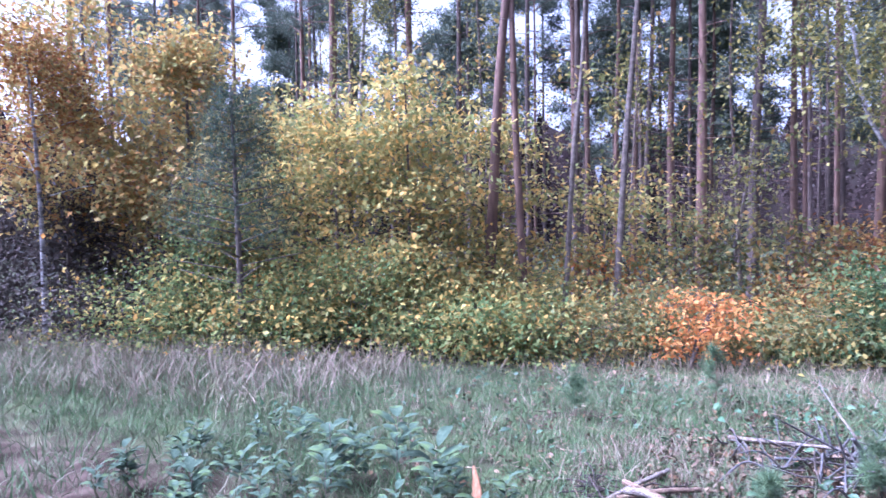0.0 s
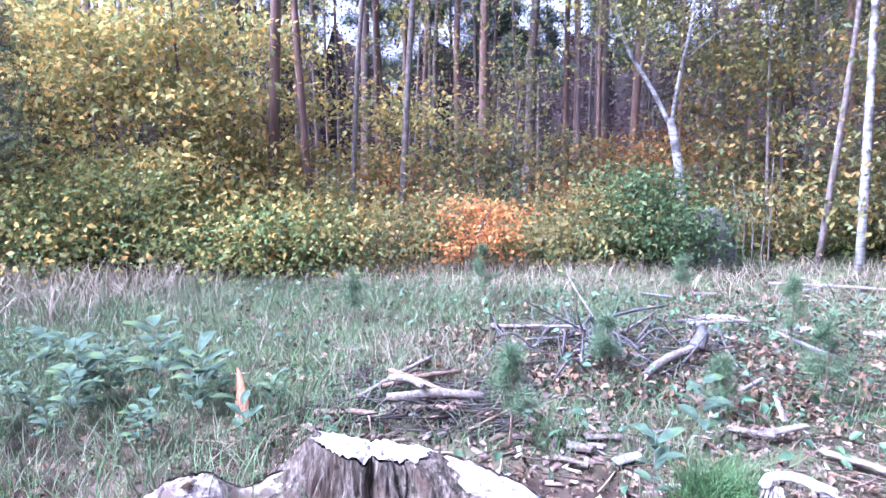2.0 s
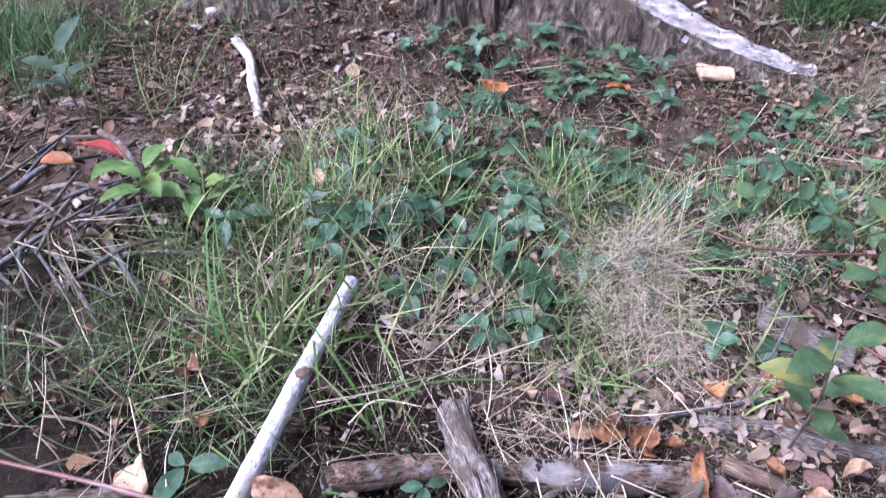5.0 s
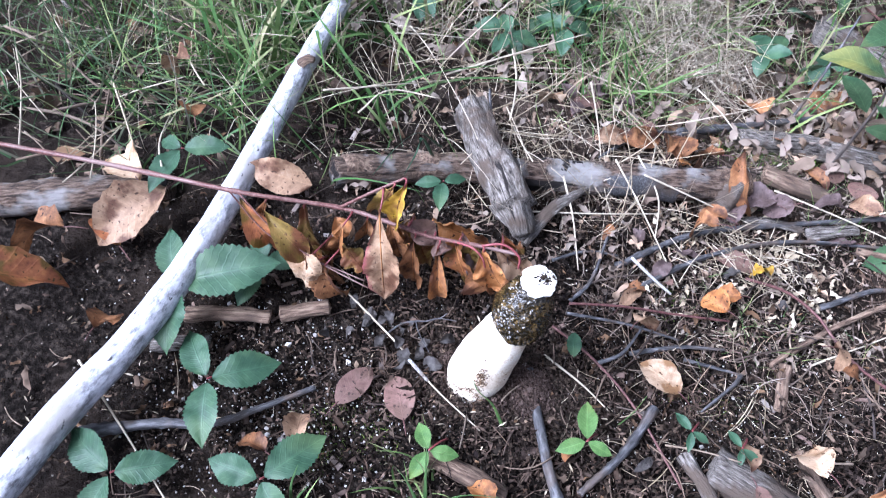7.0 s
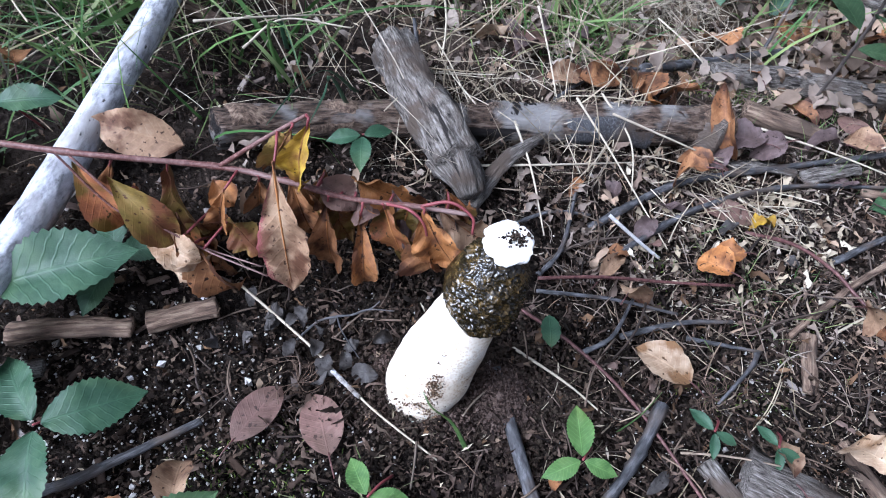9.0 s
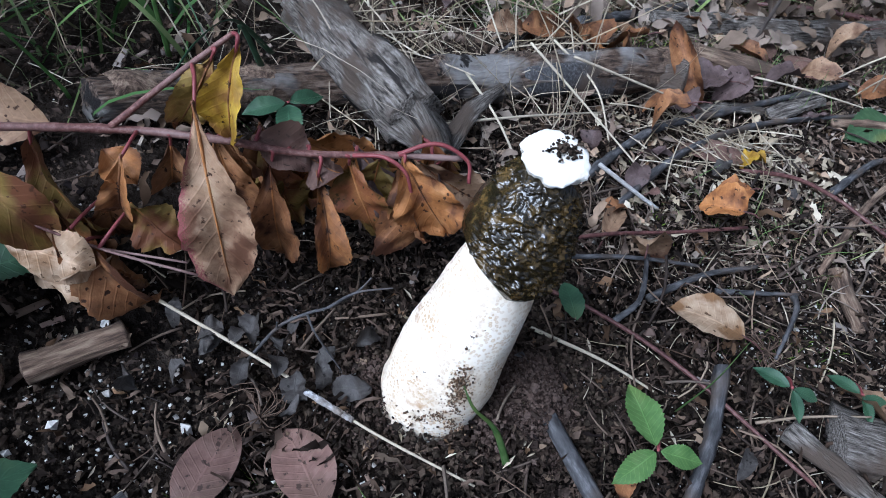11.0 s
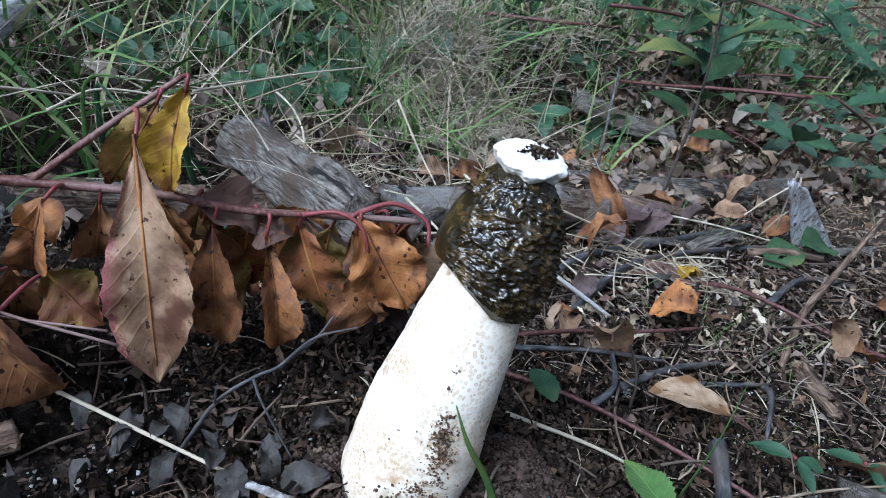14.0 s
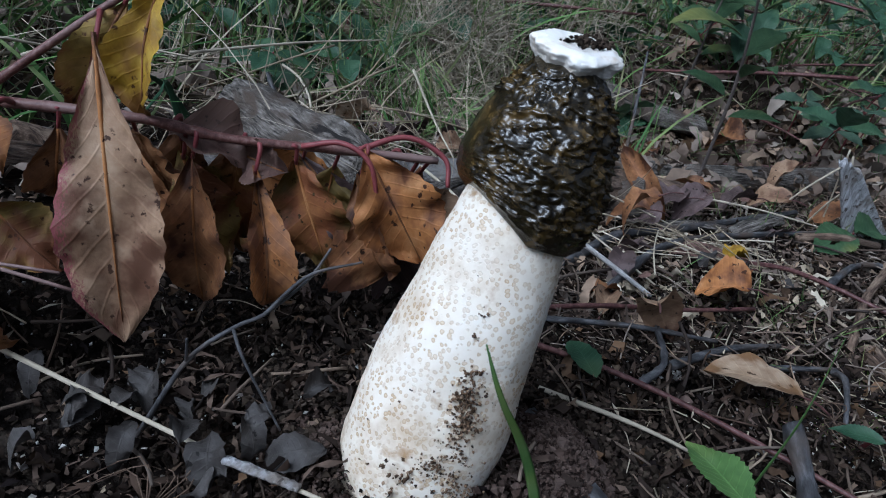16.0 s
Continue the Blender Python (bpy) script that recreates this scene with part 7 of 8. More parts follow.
for i in range(24):
    x, y, q = rbs2.uniform(-.52, .16), rbs2.uniform(.46, .86), rbs2.uniform(0, 6.3)
    dz, l_ = rbs2.uniform(.04, .075), rbs2.uniform(.020, .030)
    sprig((x, y, dz), [(x + l_ * math.cos(q + k), y + l_ * math.sin(q + k), rbs2.uniform(-.012, .008)) for k in (0, 1.9, 4.1)], rbs2.uniform(.52, .64), M_BRAMBLE, 300 + i, root=(x + rbs2.uniform(-.03, .03), y + .03))
stuff("bramble_canes", [rods(rs, 36, -.4, 1.0, .55, 1.3, .08, .2, .0012, .01, .06, .3), rods(rs, 24, .4, 1.1, .5, 1.0, .15, .35, .002, .03, .14, .4)], M_CANE, "thin reddish bramble canes over the ground", "brambles")
tuft = stuff("grass_tuft", [blades(rs, 800, .42, .54, 1.70, 1.82, .10, .19, .018, .7, 5, .4, 4, .04)], M_TUFT, "dense bright green grass tuft beside white wood", "grass")
stuff("meadow_grass", [blades(rs, 30000, -4.5, .5, 2.0, 4.9, .04, .13, .04, .5, 3, .4, 1500, .07), blades(rs, 2200, -2.2, -.6, 1.2, 2.2, .06, .2, .025, .5, 3, .4, 200, .06), blades(rs, 5000, .2, 3.6, 1.6, 5.2, .04, .14, .03, .5, 3, .4, 260, .07),
                       blades(rs, 5000, -7, -2.5, 1.5, 4.6, .08, .22, .03, .5, 3, .4, 400, .08)], M_MEADOW, "green and fading meadow grass on the clearing", "grass")
stuff("dead_grass", [blades(rs, 6000, -8.5, -3.0, 2.6, 4.6, .14, .36, .02, .6, 3, .3, 500, .1), blades(rs, 7000, -3.5, 3.5, 4.6, 6.4, .05, .2, .03, .6, 3, .4, 600, .1), blades(rs, 1800, -7, -2.5, 3.5, 4.8, .08, .3, .02, .6, 3, .35, 240, .1), blades(rs, 700, -3, -.2, 2.4, 4.5, .1, .24, .012, .5, 3, .3, 80, .06),
                     blades(rs, 500, -1.0, -.2, 2.6, 3.1, .1, .2, .02, .5, 3, .3, 30, .05)], M_FARSTRAW, "pale dead grass standing on the clearing", "dry grass")

stuff("bank_litter", [shreds(rs, 7500, -1.1, .5, .7, 1.5, .006, .018, .36, .010), rods(rs, 900, -1.1, .6, .6, 1.45, .015, .06, .0008, 0, .02, .3), flatleaves(rs, 2500, .2, 1.6, 1.0, 2.4, .012, .03, .5, .02, .6, 1.2, 3), rods(rs, 350, -1.2, -.45, .45, 1.3, .02, .09, .0013, 0, .02), shreds(rs, 2200, -1.2, -.3, .8, 1.45, .01, .03, .3, .012), rods(rs, 500, -.5, 1.2, .6, 1.6, .03, .1, .001, 0, .03), flatleaves(rs, 1200, -2.5, .3, 2.2, 5.4, .02, .045, .5, .03, .6, 1.0, 2), flatleaves(rs, 2600, .2, 3.4, 1.9, 5.4, .010, .026, .5, .02, .7, 1.2, 3), rods(rs, 700, .2, 3.2, 1.9, 5, .04, .15, .0018, 0, .03)], M_BANK,
      "mauve-brown dry leaves and stalks covering the bank", "leaf litter")

for x, y, rx, ry in ((.86, 4.03, .24, .13), (1.26, 3.88, .14, .08), (1.75, 3.95, .2, .09)):
    V, F = [], []
    for k in range(9):
        for q in range(40):
            a = q / 40 * 2 * math.pi
            e = k / 8 * (1 + .45 * noise.noise((math.cos(a) * 2 + x, math.sin(a) * 2, 4)))
            V.append(gz(x + rx * e * math.cos(a), y + ry * e * math.sin(a), .022 - .05 * (k / 8) ** 3 + .006 * noise.noise((k * .9, q * .5, x))))
    F = [(k * 40 + q, k * 40 + (q + 1) % 40, (k + 1) * 40 + (q + 1) % 40, (k + 1) * 40 + q) for k in range(8) for q in range(40)]
    tagged(mk("sand_patch", V, F, M_SAND), "bare patch of pale sand on cleared ground", "sand", kind="stuff")
stuff("tall_grass", [blades(rs, 1500, -2.9, -1.0, 1.6, 2.9, .07, .18, .02, .6, 4, .4, 130, .06), blades(rs, 9000, -9.5, -4.3, .6, 4.2, .1, .3, .02, .6, 3, .4, 500, .1)], M_MEADOW, "tall fading grass round the seedlings", "grass")

stuff("lush_grass", [blades(rs, 700, -1.5, -1.12, .72, 1.0, .08, .18, .02, .7, 5, .4, 9, .05), blades(rs, 260, -.62, -.48, .5, .62, .06, .13, .022, .7, 5, .45, 4, .03), blades(rs, 240, -.12, .06, .78, .9, .07, .14, .022, .7, 5, .45, 4, .03)], M_TUFT, "lush dark green grass in dense tufts", "grass")
stuff("sparse_grass", [blades(rs, 1100, -1.0, .3, .85, 1.42, .025, .08, .025, .7, 4, .5, 110, .03)], M_GRASS, "sparse short grass before the stump", "grass")

stuff("clearing_grass", [blades(rs, 9000, -9, 9, -9, -.5, .08, .22, .05, .6, 3, .4, 900, .12), blades(rs, 3000, 1.5, 9, -.5, 5, .08, .22, .05, .6, 3, .4, 300, .12), blades(rs, 3000, -9, -1.5, -.5, 1.6, .08, .22, .05, .6, 3, .4, 300, .12)], M_MEADOW, "tufted grass on the open clearing", "grass")
stuff("clearing_litter", [flatleaves(rs, 3500, -4, 4, -5, -.6, .03, .07, .55, .01, .5, 1.0, 3), flatleaves(rs, 2500, 1.2, 8, -1, 6, .04, .09, .55, .01, .5, 1.0, 2)], M_LITTER, "scattered brown leaves on the open clearing", "leaf litter")

stuff("thin_grass", [blades(rs, 4600, -.6, 3.2, 2.2, 5.0, .03, .09, .035, .6, 3, .5, 300, .07), blades(rs, 900, .2, 1.6, 1.7, 2.4, .03, .09, .03, .6, 3, .45, 90, .05)], M_MEADOW, "thin grass between the wood chips", "grass")

stuff("side_grass", [blades(rs, 420, -.75, -.37, .1, .45, .06, .16, .02, .7, 6, .55, 40, .03), blades(rs, 1800, -3.4, -1.0, .6, 1.7, .06, .18, .02, .6, 4, .4, 150, .07)], M_MEADOW, "green grass at the edge of the bank", "grass")
stuff("side_straw", [rods(rs, 70, -.75, -.38, .1, .45, .05, .14, .0008, .01, .05, .4, .05)], M_STRAW, "dry stalks among the side grass", "straw")
loose(-.40, .03, .07, .022, 60, "red", 470, .008, .1, .2, .7, .4, .1, label="dark red narrow fallen leaf")

# ---- the wood ----


def crown_leaves(rng, centres, n, spread, size, aspect=.6):
    tv = [(0, 0, 0), (aspect * .5, .45, .1), (0, 1, -.05), (-aspect * .5, .45, .1), (0, .5, 0)]
    tf = [(0, 1, 4), (1, 2, 4), (2, 3, 4), (3, 0, 4)]
    C = np.asarray(centres)[rng.randint(0, len(centres), n)]
    P = C + rng.normal(0, 1, (n, 3)) * np.asarray(spread)
    return scatter_vf(tv, tf, P, rng.uniform(0, 6.3, n), rng.normal(-.3, .6, n), rng.normal(0, .6, n), rng.uniform(.6, 1.2, n) * size)


def sapling(name, at, hgt, rad, nleaf, size, foliage, bark, seed, label, category, stems=1, low=.15, trunk=.02, spread=.16, shape=1.0, lean=(0, 0), group="", nb=None):
    """Trunk or stems, limbs that reach out, and leaves clustered along the limbs."""
    rng = np.random.RandomState(seed)
    th = thing(name, at, label, category, group)
    b_ = np.array(at, float)
    cs = []
    for s in range(stems):
        a0 = rng.uniform(0, 6.3)
        o = (0 if stems == 1 else rad * .5) * np.array([math.cos(a0), math.sin(a0), 0])
        top = b_ + np.array([lean[0], lean[1], hgt * rng.uniform(.85, 1)]) + o
        mid = (b_ + top) / 2 + np.append(rng.normal(0, .012 * hgt if stems == 1 else .04 * hgt, 2), 0)
        V, F = tube([b_ - (0, 0, .05), mid, top], trunk, trunk * .3, 8, 14, .08, seed=seed + s)
        mk("trunk" if stems == 1 else "stem", V, F, bark, th)
        for k in range(nb or max(4, int(14 / stems))):
            f = rng.uniform(low, .97)
            p = b_ + (mid - b_) * f * 2 if f < .5 else mid + (top - mid) * (f - .5) * 2
            a = rng.uniform(0, 6.3)
            r = rad * (1 - .75 * max(0, (f - low) / (1 - low)) ** 1.3 * shape) * rng.uniform(.5, 1.1)
            tip = p + np.array([r * math.cos(a), r * math.sin(a), r * rng.uniform(.0, .55)])
            V, F = tube([p, (p + tip) / 2 + (0, 0, r * .08), tip], trunk * .3 * (1 - f * .5), trunk * .08, 5, 6)
            mk("limb", V, F, bark, th)
            cs += [p + (tip - p) * q for q in (.3, .5, .68, .82, .95, 1.08)]
    V, F = crown_leaves(rng, cs, int(nleaf * 1.4), spread, size * .8)
    mk("crown", V, F, foliage, th)
    return th


def pine(at, hgt, r, clear, seed, bark, label, lean=(0, 0), nclump=330, far=False, ln=.17, wide=.09):
    rng = np.random.RandomState(seed)
    th = thing("pine_tree", at, label, "pine", "pines of the wood")
    b_ = np.array(at, float)
    top = b_ + (lean[0], lean[1], hgt)
    mid = (b_ + top) / 2 + np.append(rng.normal(0, .012 * hgt, 2), 0)
    V, F = tube([b_ - (0, 0, .1), b_ + (mid - b_) * .5 + np.append(rng.normal(0, .02, 2), 0), mid, top], r, r * .35, 10, 26, .06, seed=seed)
    wood = [(V, F)]
    cs = []
    for k in range(26):
        f = clear + (1 - clear) * rng.rand() ** .8
        p = b_ + (mid - b_) * f * 2 if f < .5 else mid + (top - mid) * (f - .5) * 2
        a = rng.uniform(0, 6.3)
        l_ = hgt * .13 * (1.15 - .7 * (f - clear) / (1 - clear)) * rng.uniform(.5, 1.2)
        tip = p + np.array([l_ * math.cos(a), l_ * math.sin(a), l_ * rng.uniform(-.1, .5)])
        V, F = tube([p, (p + tip) / 2 + (0, 0, .06), tip], r * .18, r * .06, 5, 6)
        if far:
            wood.append((V, F))
        else:
            mk("limb", V, F, bark, th)
        cs += [p + (tip - p) * q for q in (.45, .62, .78, .9, 1.0)]
    for k in range(24 if far else 9):
        f = rng.uniform(.12, clear)
        p = b_ + (mid - b_) * min(1, f * 2)
        a, dl = rng.uniform(0, 6.3), rng.uniform(.25, .9)
        V, F = tube([p, p + (dl * math.cos(a), dl * math.sin(a), rng.uniform(-.1, .15))], r * .10, r * .03, 4, 3)
        if far:
            wood.append((V, F))
        else:
            mk("dead_limb", V, F, M_SAPBARK, th)
    V, F = join(wood)
    mk("trunk", V, F, bark, th)
    C = np.array(cs)
    C = C[rng.randint(0, len(C), nclump)] + rng.normal(0, .09, (nclump, 3))
    V, F = needles(rng, C, 22, ln, .05 if ln < .2 else .14, wide)
    mk("crown", V, F, M_NEEDLE, th)
    return th


PL = "tall slender pine with bare trunk and dark crown"
near = [pine(gz(-3.13, 6.18), 9.5, .065, .62, 1, M_REDPINE, "brown-barked pine at the wood's edge", (.25, .2)), pine(gz(-2.63, 6.09), 8.5, .048, .62, 2, M_REDPINE, "reddish pine with a slightly bent trunk", (-.35, .3)),
        pine(gz(-2.46, 6.64), 7.5, .034, .6, 3, M_SAPBARK, "thin dark pine at the wood's edge", (.15, .2)), pine(gz(-1.97, 6.86), 8.0, .042, .6, 4, M_SAPBARK, "thin dark leaning pine", (.5, .3)),
        pine(gz(-4.17, 12), 11, .095, .5, 5, M_REDPINE, PL, far=True, nclump=400), pine(gz(-3.22, 10), 10, .05, .5, 6, M_REDPINE, PL, far=True, nclump=400), pine(gz(-2.88, 12), 11, .06, .5, 7, M_PINEBARK, PL, far=True, nclump=400), pine(gz(-2.35, 12), 11, .078, .48, 8, M_REDPINE, PL, far=True, nclump=400),
        pine(gz(-2.2, 13), 11, .05, .5, 9, M_PINEBARK, PL, far=True, nclump=400), pine(gz(-1.0, 11), 10, .095, .5, 10, M_PINEBARK, PL, far=True, nclump=400), pine(gz(.64, 12), 11, .085, .45, 11, M_REDPINE, PL, far=True, nclump=400)]
thick = [pine(gz(-6 + 3 * k, 22), 10.5, .085, .34, 60 + k, M_PINEBARK, "dark dense pine deep in the wood", far=True, nclump=380, ln=.30, wide=.2) for k in range(3)]
rf2 = np.random.RandomState(77)
spots2 = [(-.54, 14), (-1.9, 13.2), (-4.43, 8), (-5.8, 9), (-3.79, 9), (2.15, 8), (3.0, 8.8), (-1.5, 9.4), (0.1, 9.8), (1.6, 10.5), (-6.4, 7.8), (-7.4, 9.5), (3.6, 10)]
for x in np.arange(-19, 12, 1.05):
    for y in (11.0, 13.0, 15.2, 17.6, 20.5, 24, 28):
        if rf2.rand() < (.62 if y < 17 else .4):
            spots2.append((x * (1 + (y - 11) * .045) + rf2.uniform(-.5, .5), y + rf2.uniform(-.9, .9)))
# The pines beside and behind the camera are unseen, added to shape the light.
for x, y in ((-11, 6.5), (-12, 8), (-10, 8.5), (-9, 7), (-13, 5), (-12, 3), (-14, 1), (6, 9), (7, 7.5), (8, 6), (9, 4.5), (5, 10), (8.5, 8.5), (10, 2), (11, 0), (-13, -3), (-10, -7), (-5, -10), (0, -11), (5, -10), (9, -7), (11, -3)):
    spots2.append((x, y))
for i, (x, y) in enumerate(spots2):
    src = thick[i % 3] if y > 16.4 else near[4 + i % 7]
    m_ = Matrix.Translation(gz(x, y)) @ Matrix.Rotation(rf2.uniform(0, 6.3), 4, "Z") @ Matrix.Diagonal((*([rf2.uniform(.75, 1.05)] * 2), rf2.uniform(.85, 1.1), 1))
    copy_thing(src, m_)

# birches
ba = thing("birch_tree", gz(.95, 6.94), "white birch with a forked leaning trunk and yellowing leaves", "birch")
V, F = tube([(.98, 6.94, -.05), (.95, 6.94, .5), (.86, 6.95, 1.1), (.80, 6.96, 1.35)], .050, .038, 12, 24, .08)
mk("trunk", V, F, M_BIRCH, ba)
cs = []
for k, (pp, r) in enumerate((([(.80, 6.96, 1.3), (.62, 6.95, 1.65), (.40, 6.92, 2.0), (.28, 6.9, 2.35), (.2, 6.9, 3.0), (.0, 6.8, 3.9)], .045), ([(.82, 6.96, 1.35), (.88, 7, 1.75), (.98, 7.05, 2.3), (1.05, 7.1, 3.0), (1.2, 7.1, 4.2)], .04),
                             ([(.5, 6.94, 1.85), (.55, 7.0, 2.1), (.56, 7.0, 2.5)], .018), ([(.4, 6.92, 2.0), (.1, 6.6, 2.6), (-.3, 6.4, 2.9)], .014), ([(.98, 7.05, 2.3), (1.4, 6.7, 2.7), (1.8, 6.5, 2.8)], .014), ([(.9, 7, 1.9), (1.3, 6.8, 2.2), (1.7, 6.7, 2.2)], .012))):
    V, F = tube(pp, r * .55, r * .2, 9, 26, .06, seed=k)
    mk("limb", V, F, M_BIRCH, ba)
    cs += [np.array(pp[-1]), np.array(pp[-2]), (np.array(pp[-1]) + np.array(pp[-2])) / 2]
rb = np.random.RandomState(12)
for i in range(60):
    cs.append(np.array([rb.uniform(-.9, 2.2), rb.uniform(6.2, 7.7), rb.uniform(2.2, 4.6)]))
V, F = crown_leaves(rb, cs, 9000, (.2, .2, .24), .055)
mk("crown", V, F, F_BIRCH, ba)
bb = sapling("birch_tree", gz(2.36, 6.3), 6.5, 1.4, 9000, .055, F_BIRCH, M_BIRCH, 42, "straight white birch at the wood's edge", "birch", low=.4, trunk=.042, lean=(-.05, .2))
bc = sapling("birch_tree", gz(-5.5, 7.0), 6.5, .9, 3600, .055, F_BIRCH, M_BIRCH, 43, "slender white birch behind yellow saplings", "birch", low=.5, trunk=.045, lean=(.45, 0))
sapling("birch_tree", gz(-7.3, 3.95), 4.0, 1.0, 3000, .08, F_RUST, M_BIRCH, 44, "pale-barked sapling under rusty leaves", "birch", low=.4, trunk=.035, lean=(-.3, 0))

sapling("birch_tree", gz(1.5, 8.3), 6.2, 1.5, 8000, .06, F_BIRCH, M_SAPBARK, 45, "young birch with a full curtain of yellowing leaves", "birch", low=.3, trunk=.05, spread=.26)
sapling("birch_tree", gz(3.6, 8.6), 6.2, 1.5, 8000, .06, F_BIRCH, M_SAPBARK, 46, "young birch with a full curtain of yellowing leaves", "birch", low=.3, trunk=.05, spread=.26)
# young broadleaf wall on the edge
YS = "young maple with dense yellow and green leaves"
for i, (x, y, hh, rr, n, f) in enumerate(((-3.75, 5.6, 3.0, .75, 5200, F_YELLOW), (-4.7, 5.7, 3.1, .8, 5200, F_YELLOW), (-3.3, 6.6, 2.6, .7, 3600, F_YELLOW), (-5.6, 6.0, 3.0, .8, 4200, F_YELLOW), (-4.2, 6.6, 3.3, .8, 3600, F_MIXED), (-2.2, 7.4, 2.0, .6, 2200, F_YELLOW),
                                          (-6.6, 6.2, 3.4, .8, 3600, F_MIXED), (-1.3, 7.7, 1.5, .6, 1800, F_MIXED), (1.9, 7.3, 2.2, .8, 2600, F_MIXED), (2.8, 6.9, 2.4, .9, 2600, F_MIXED), (1.5, 8.4, 2.6, .7, 2400, F_MIXED), (3.6, 7.2, 2.8, .9, 3000, F_MIXED),
                                          (-.4, 8.2, 1.4, .6, 1500, F_MIXED), (.3, 8.6, 1.3, .6, 1500, F_RUST))):
    sapling("young_maple", gz(x, y), hh, rr * 1.25, int(n * .72), .095, f, M_SAPBARK, 120 + i, YS if f is F_YELLOW else "young broadleaf tree with mixed autumn leaves", "tree", low=.03, trunk=.022, spread=(.2, .2, .09), group="young broadleaf trees", nb=38, shape=.62)
sapling("young_oak", gz(-8.2, 5.0), 4.6, 1.4, 6500, .11, F_OAK, M_SAPBARK, 150, "young oak with rusty red and gold leaves", "tree", low=.3, trunk=.05, spread=.25)
sapling("young_oak", gz(-7.0, 5.6), 4.0, 1.3, 5500, .11, F_OAK, M_SAPBARK, 151, "young oak with rusty red and gold leaves", "tree", low=.3, trunk=.04, spread=.25)
sapling("young_oak", gz(-6.0, 4.9), 2.0, .9, 3000, .08, F_GREEN, M_SAPBARK, 152, "low green thicket of young broadleaf trees", "tree", low=.05, trunk=.03, spread=.2)
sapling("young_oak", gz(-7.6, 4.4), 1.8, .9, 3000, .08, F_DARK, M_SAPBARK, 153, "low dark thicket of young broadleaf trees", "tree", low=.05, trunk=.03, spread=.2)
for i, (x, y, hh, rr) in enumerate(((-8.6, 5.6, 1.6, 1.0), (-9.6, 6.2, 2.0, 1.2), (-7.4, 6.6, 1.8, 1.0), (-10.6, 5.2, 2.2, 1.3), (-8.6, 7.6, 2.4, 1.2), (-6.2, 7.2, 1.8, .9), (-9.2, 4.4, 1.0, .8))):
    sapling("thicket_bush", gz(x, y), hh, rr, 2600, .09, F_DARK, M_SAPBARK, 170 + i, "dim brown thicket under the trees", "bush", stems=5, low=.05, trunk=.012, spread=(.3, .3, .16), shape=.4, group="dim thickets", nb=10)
# young pine on the edge
yp = thing("young_pine", gz(-5.0, 4.55), "bushy young pine with blue-green needles and dead lower twigs", "pine")
b_ = np.array(gz(-5.0, 4.55))
V, F = tube([b_ - (0, 0, .05), b_ + (-.05, 0, 1.3), b_ + (-.12, 0, 2.65)], .04, .012, 9, 16, .06)
mk("trunk", V, F, M_SAPBARK, yp)
cs = []
for k in range(46):
    z = .5 + 2.1 * (k / 46)
    a, l_ = k * 2.4, (1.02 - .31 * z) * rb.uniform(.7, 1.15) if z > .6 else .3
    p = b_ + (-.05 * z / 1.4, 0, z)
    tip = p + (l_ * math.cos(a), l_ * math.sin(a), l_ * .2)
    V, F = tube([p, tip], .009, .004, 5, 4)
    mk("limb", V, F, M_SAPBARK, yp)
    if z > 1.0:
        cs += [p + (tip - p) * q for q in (.4, .6, .75, .9, 1.0)]
V, F = needles(rb, np.array(cs), 46, .13, .075, .05)
mk("needles", V, F, M_DIMNEEDLE, yp)
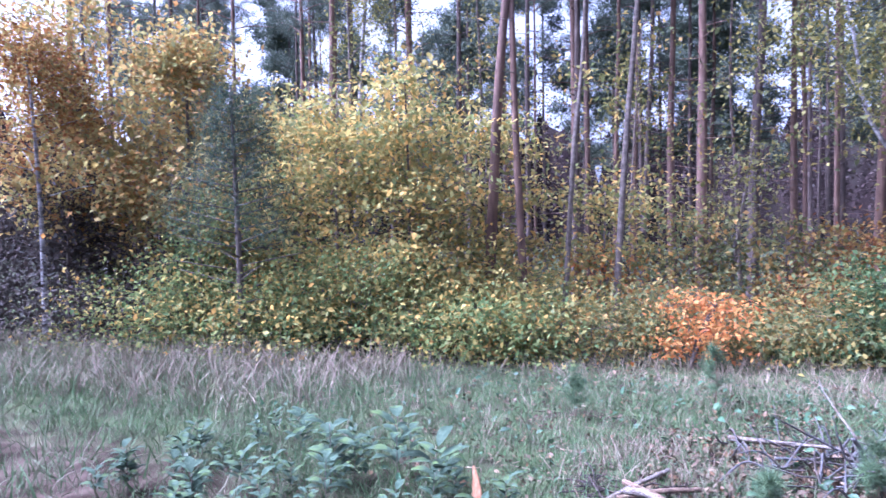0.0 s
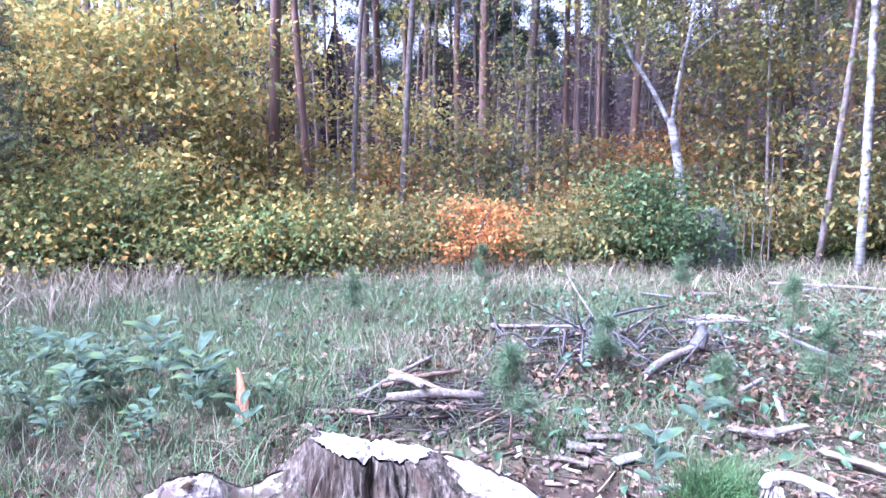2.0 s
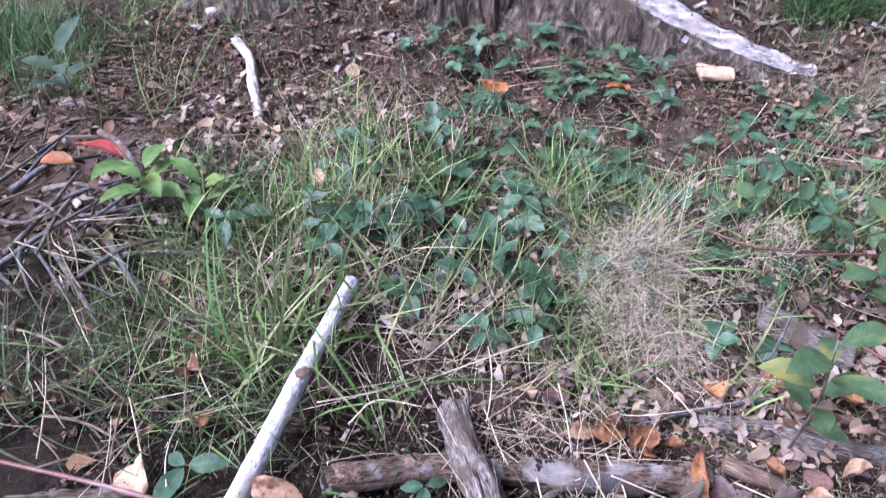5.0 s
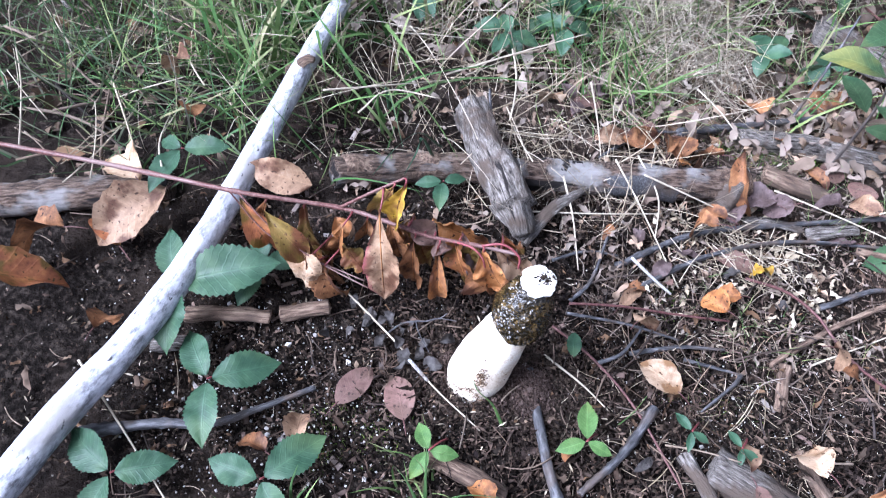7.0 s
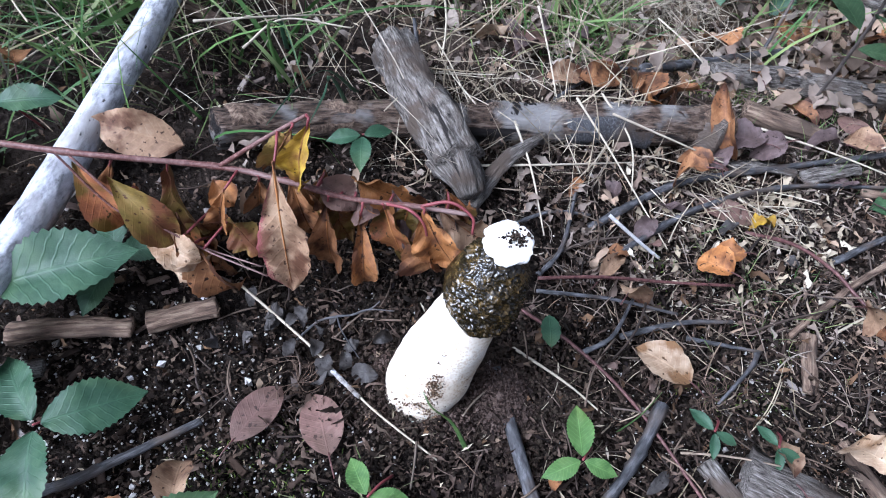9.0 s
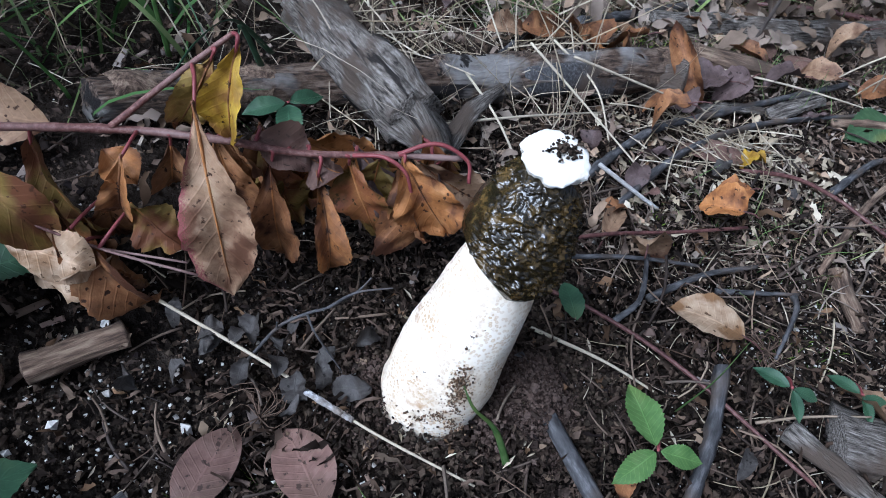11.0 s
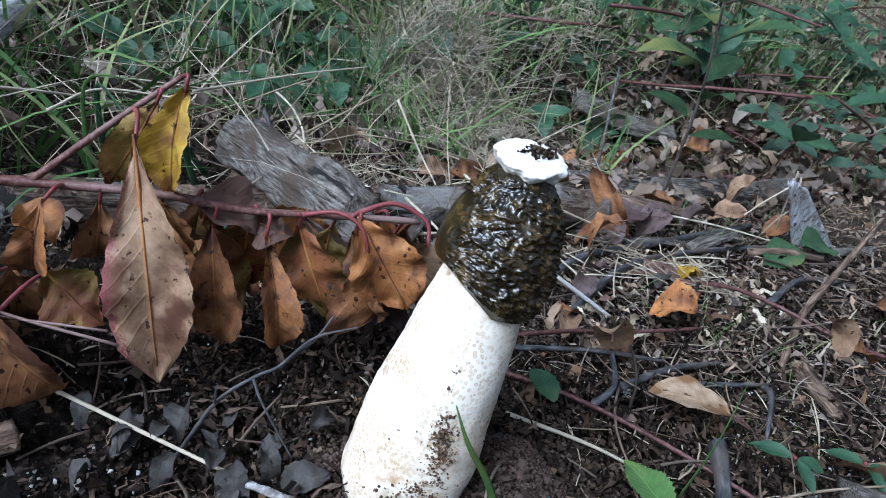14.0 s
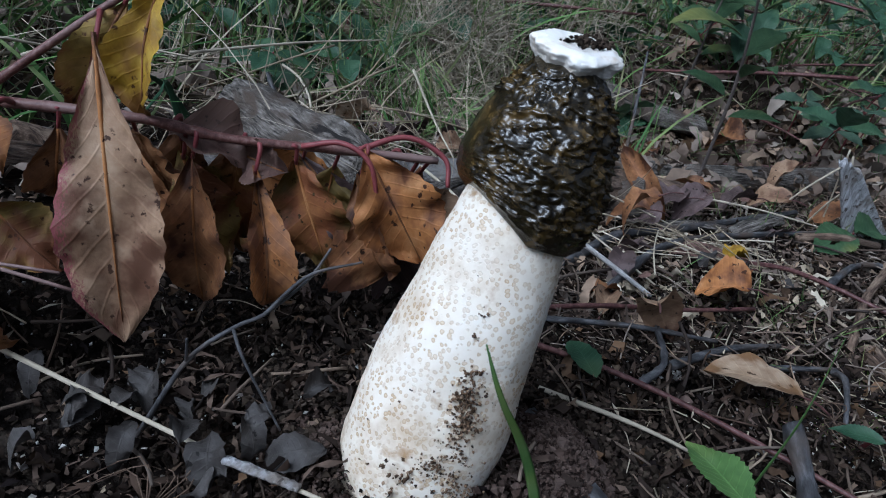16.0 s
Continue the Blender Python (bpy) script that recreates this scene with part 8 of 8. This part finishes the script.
# bushes along the edge
BU = (("orange_bush", -1.02, 5.75, 1.1, .5, 1500, .055, F_ORANGE, "bright orange autumn bush at the wood's edge", .045), ("orange_bush", -2.2, 7.2, 1.3, .4, 900, .07, F_ORANGE, "thin orange bush under the pines", .12),
      ("green_bush", .55, 6.3, .95, .5, 2600, .06, F_DEEPGREEN, "dense dark green leafy bush", .11), ("green_bush", .05, 6.6, 1.05, .55, 2200, .065, F_MIXED, "yellow-green leafy bush under trees", .12), ("green_bush", .85, 6.05, .6, .4, 1600, .05, F_DEEPGREEN, "dense dark green leafy bush", .09),
      ("green_bush", -3.2, 5.2, .75, .5, 2200, .06, F_GREEN, "low green bush with some yellow leaves", .12), ("green_bush", -2.5, 5.4, .75, .5, 2200, .06, F_GREEN, "low green bush with some yellow leaves", .12), ("green_bush", -4.1, 5.0, .8, .55, 2400, .06, F_GREEN, "low green bush with some yellow leaves", .13),
      ("green_bush", -1.9, 5.8, .7, .45, 1800, .06, F_MIXED, "yellow and green low bush", .11), ("green_bush", -1.5, 6.6, .8, .5, 1800, .06, F_MIXED, "yellow and green low bush", .12), ("green_bush", -.6, 6.5, .75, .5, 1800, .06, F_MIXED, "yellow and green low bush", .12),) + (
      ("green_bush", -4.9, 4.9, .7, .5, 2000, .06, F_GREEN, "low green bush with some yellow leaves", .13), ("green_bush", 1.7, 6.6, .65, .5, 1800, .055, F_MIXED, "yellow and green low bush", .12), ("green_bush", 2.3, 6.9, .8, .6, 1900, .06, F_GREEN, "low green bush with some yellow leaves", .13),
      ("green_bush", 3.0, 6.4, .8, .6, 1900, .06, F_MIXED, "yellow and green low bush", .13), ("green_bush", -2.9, 5.9, 1.2, .5, 2200, .065, F_YELLOW, "yellow-leaved bush under the pines", .13), ("green_bush", -.1, 7.3, 1.2, .5, 1600, .065, F_RUST, "rusty bush under the trees", .13), ("green_bush", .8, 7.6, 1.3, .5, 1700, .065, F_RUST, "rusty bush under the trees", .13),
      ("green_bush", -5.8, 4.4, .7, .5, 2000, .06, F_GREEN, "low green bush with some yellow leaves", .13), ("green_bush", -6.7, 4.2, .6, .5, 1700, .06, F_DARK, "brown shaded bush at the edge", .13), ("green_bush", 3.9, 6.6, 1.0, .7, 1800, .065, F_GREEN, "low green bush with some yellow leaves", .14))
for i, (nm, x, y, hh, rr, n, sz, f, lab, sp) in enumerate(BU):
    y = y if i < 5 else max(y, 6.35 + .42 * x)
    low_ = .5 if -.9 < x < .2 and i > 1 else .62 if -2.7 < x < .2 and i > 1 else 1.0 if x < -2.7 else .8
    sapling(nm, gz(x, y), hh * low_ * (.7 + .5 * ((i * 7) % 5) / 4), rr * (.85 if i in (2, 4) else 1.25 if i > 1 else .9), n if i > 1 else int(n * .7), sz * 1.12, f, M_SAPBARK, 200 + i, lab, "bush", stems=5, low=.08, trunk=.009, spread=(sp * 1.9, sp * 1.6, sp * (.7 + .5 * ((i * 3) % 5) / 4)), shape=.45, group="bushes at the edge", nb=12)
rt = thing("root_plate", gz(1.2, 6.35), "dark upturned root plate with grey stems", "roots")
V, F = tube([(1.15, 6.35, -.05), (1.18, 6.37, .25), (1.1, 6.4, .5)], .26, .1, 12, 14, .3, seed=9)
mk("root_mass", V, F, M_TWIG, rt)
for k in range(7):
    x = 1.2 + k * .07
    V, F = tube([(x, 6.3, -.02), (x + rb.uniform(-.05, .05), 6.3, .4), (x + rb.uniform(-.12, .12), 6.3, rb.uniform(.5, 1.0))], .008, .003, 6, 8)
    mk("shoot", V, F, M_SAPBARK, rt)
for i, (x, y, tx, hh, r) in enumerate(((2.08, 6.5, .25, 5, .035), (2.15, 7.4, .05, 5, .03), (-5.2, 6.4, .1, 5, .03), (-3.9, 7.3, .1, 5, .03), (-2.1, 7.9, .2, 4, .02), (1.75, 7.0, -.1, 3.5, .02), (-1.0, 8.0, .3, 2.6, .03))):
    sapling("bare_sapling", gz(x, y), hh, .5, 500, .07, F_BIRCH, M_SAPBARK, 260 + i, "thin bare grey sapling with few leaves", "tree", low=.55, trunk=r, lean=(tx, 0))
re_ = np.random.RandomState(53)
Ce = np.stack([re_.uniform(-8, 4.5, 460), re_.rand(460) ** .8 * 1.5, re_.rand(460)], 1)
Ce[:, 2] = .03 + Ce[:, 2] * (.12 + .5 * Ce[:, 1]) * (.75 + .6 * np.sin(Ce[:, 0] * 2.3) * np.sin(Ce[:, 0] * .9 + 1)) * np.interp(Ce[:, 0], [-3.6, -2.6, .5, 1.5], [1.2, .45, .45, .8])
Ce[:, 1] += np.maximum(3.75, 5.92 + .42 * Ce[:, 0]) + .18 * np.sin(Ce[:, 0] * 3.1) - .05
Ce = Ce[(np.abs(Ce[:, 0] + 1.0) > .42) | (Ce[:, 1] > 6.2)]
for k_, (fol, lab) in enumerate(((F_GREEN, "low mixed green growth along the wood's edge"), (F_MIXED, "low yellowing growth along the wood's edge"), (F_DEEPGREEN, "low dark green growth along the wood's edge"))):
    stuff("edge_growth", [crown_leaves(re_, Ce[k_::3], (5600, 4200, 2400)[k_], (.17, .14, .07), (.062, .07, .05)[k_])], fol, lab, "undergrowth")
stuff("edge_saplings", [crown_leaves(re_, Ce[::5] + (0, .45, .35), 2000, (.2, .16, .16), .07), crown_leaves(re_, Ce[Ce[:, 0] < -2.2] + (0, .1, .3), 2200, (.2, .14, .16), .07)], F_YELLOW, "thin yellow shoots along the wood's edge", "undergrowth")
Cu = np.stack([re_.uniform(-6, 4, 520), re_.uniform(6.6, 9.6, 520), re_.uniform(.3, 3.6, 520)], 1)
Cu = Cu[(Cu[:, 0] < -1.3) | (Cu[:, 0] > 1.0) | (re_.rand(520) < .3)]
stuff("understorey", [crown_leaves(re_, Cu[:230], 3800, (.2, .16, .06), .075)], F_YELLOW, "thin sprays of yellow leaves under the pines", "undergrowth")
stuff("understorey", [crown_leaves(re_, Cu[230:], 2800, (.2, .16, .06), .075)], F_MIXED, "thin sprays of green and rusty leaves under the pines", "undergrowth")
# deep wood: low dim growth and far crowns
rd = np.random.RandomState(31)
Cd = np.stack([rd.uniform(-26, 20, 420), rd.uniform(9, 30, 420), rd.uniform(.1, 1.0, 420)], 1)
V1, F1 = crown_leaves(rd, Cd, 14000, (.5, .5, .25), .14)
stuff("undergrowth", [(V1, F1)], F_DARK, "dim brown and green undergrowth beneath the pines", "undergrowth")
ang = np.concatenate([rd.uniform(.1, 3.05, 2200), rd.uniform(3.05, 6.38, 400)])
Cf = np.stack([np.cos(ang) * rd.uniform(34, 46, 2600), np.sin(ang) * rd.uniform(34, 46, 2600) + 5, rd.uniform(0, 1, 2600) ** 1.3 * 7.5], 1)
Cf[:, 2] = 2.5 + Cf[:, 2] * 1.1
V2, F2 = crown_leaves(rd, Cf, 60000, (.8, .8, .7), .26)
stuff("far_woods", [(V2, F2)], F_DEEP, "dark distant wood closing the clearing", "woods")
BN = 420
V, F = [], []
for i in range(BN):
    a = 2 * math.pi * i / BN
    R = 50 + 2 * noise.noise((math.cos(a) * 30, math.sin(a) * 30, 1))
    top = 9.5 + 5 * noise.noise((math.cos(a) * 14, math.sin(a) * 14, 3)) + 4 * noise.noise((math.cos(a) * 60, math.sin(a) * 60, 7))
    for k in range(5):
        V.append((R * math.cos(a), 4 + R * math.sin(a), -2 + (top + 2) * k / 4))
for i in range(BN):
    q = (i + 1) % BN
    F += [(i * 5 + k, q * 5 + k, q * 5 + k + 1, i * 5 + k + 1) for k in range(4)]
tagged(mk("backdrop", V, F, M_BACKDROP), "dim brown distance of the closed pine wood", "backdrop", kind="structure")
for ob in list(scene.objects):
    if "_at" in ob:
        del ob["_at"]
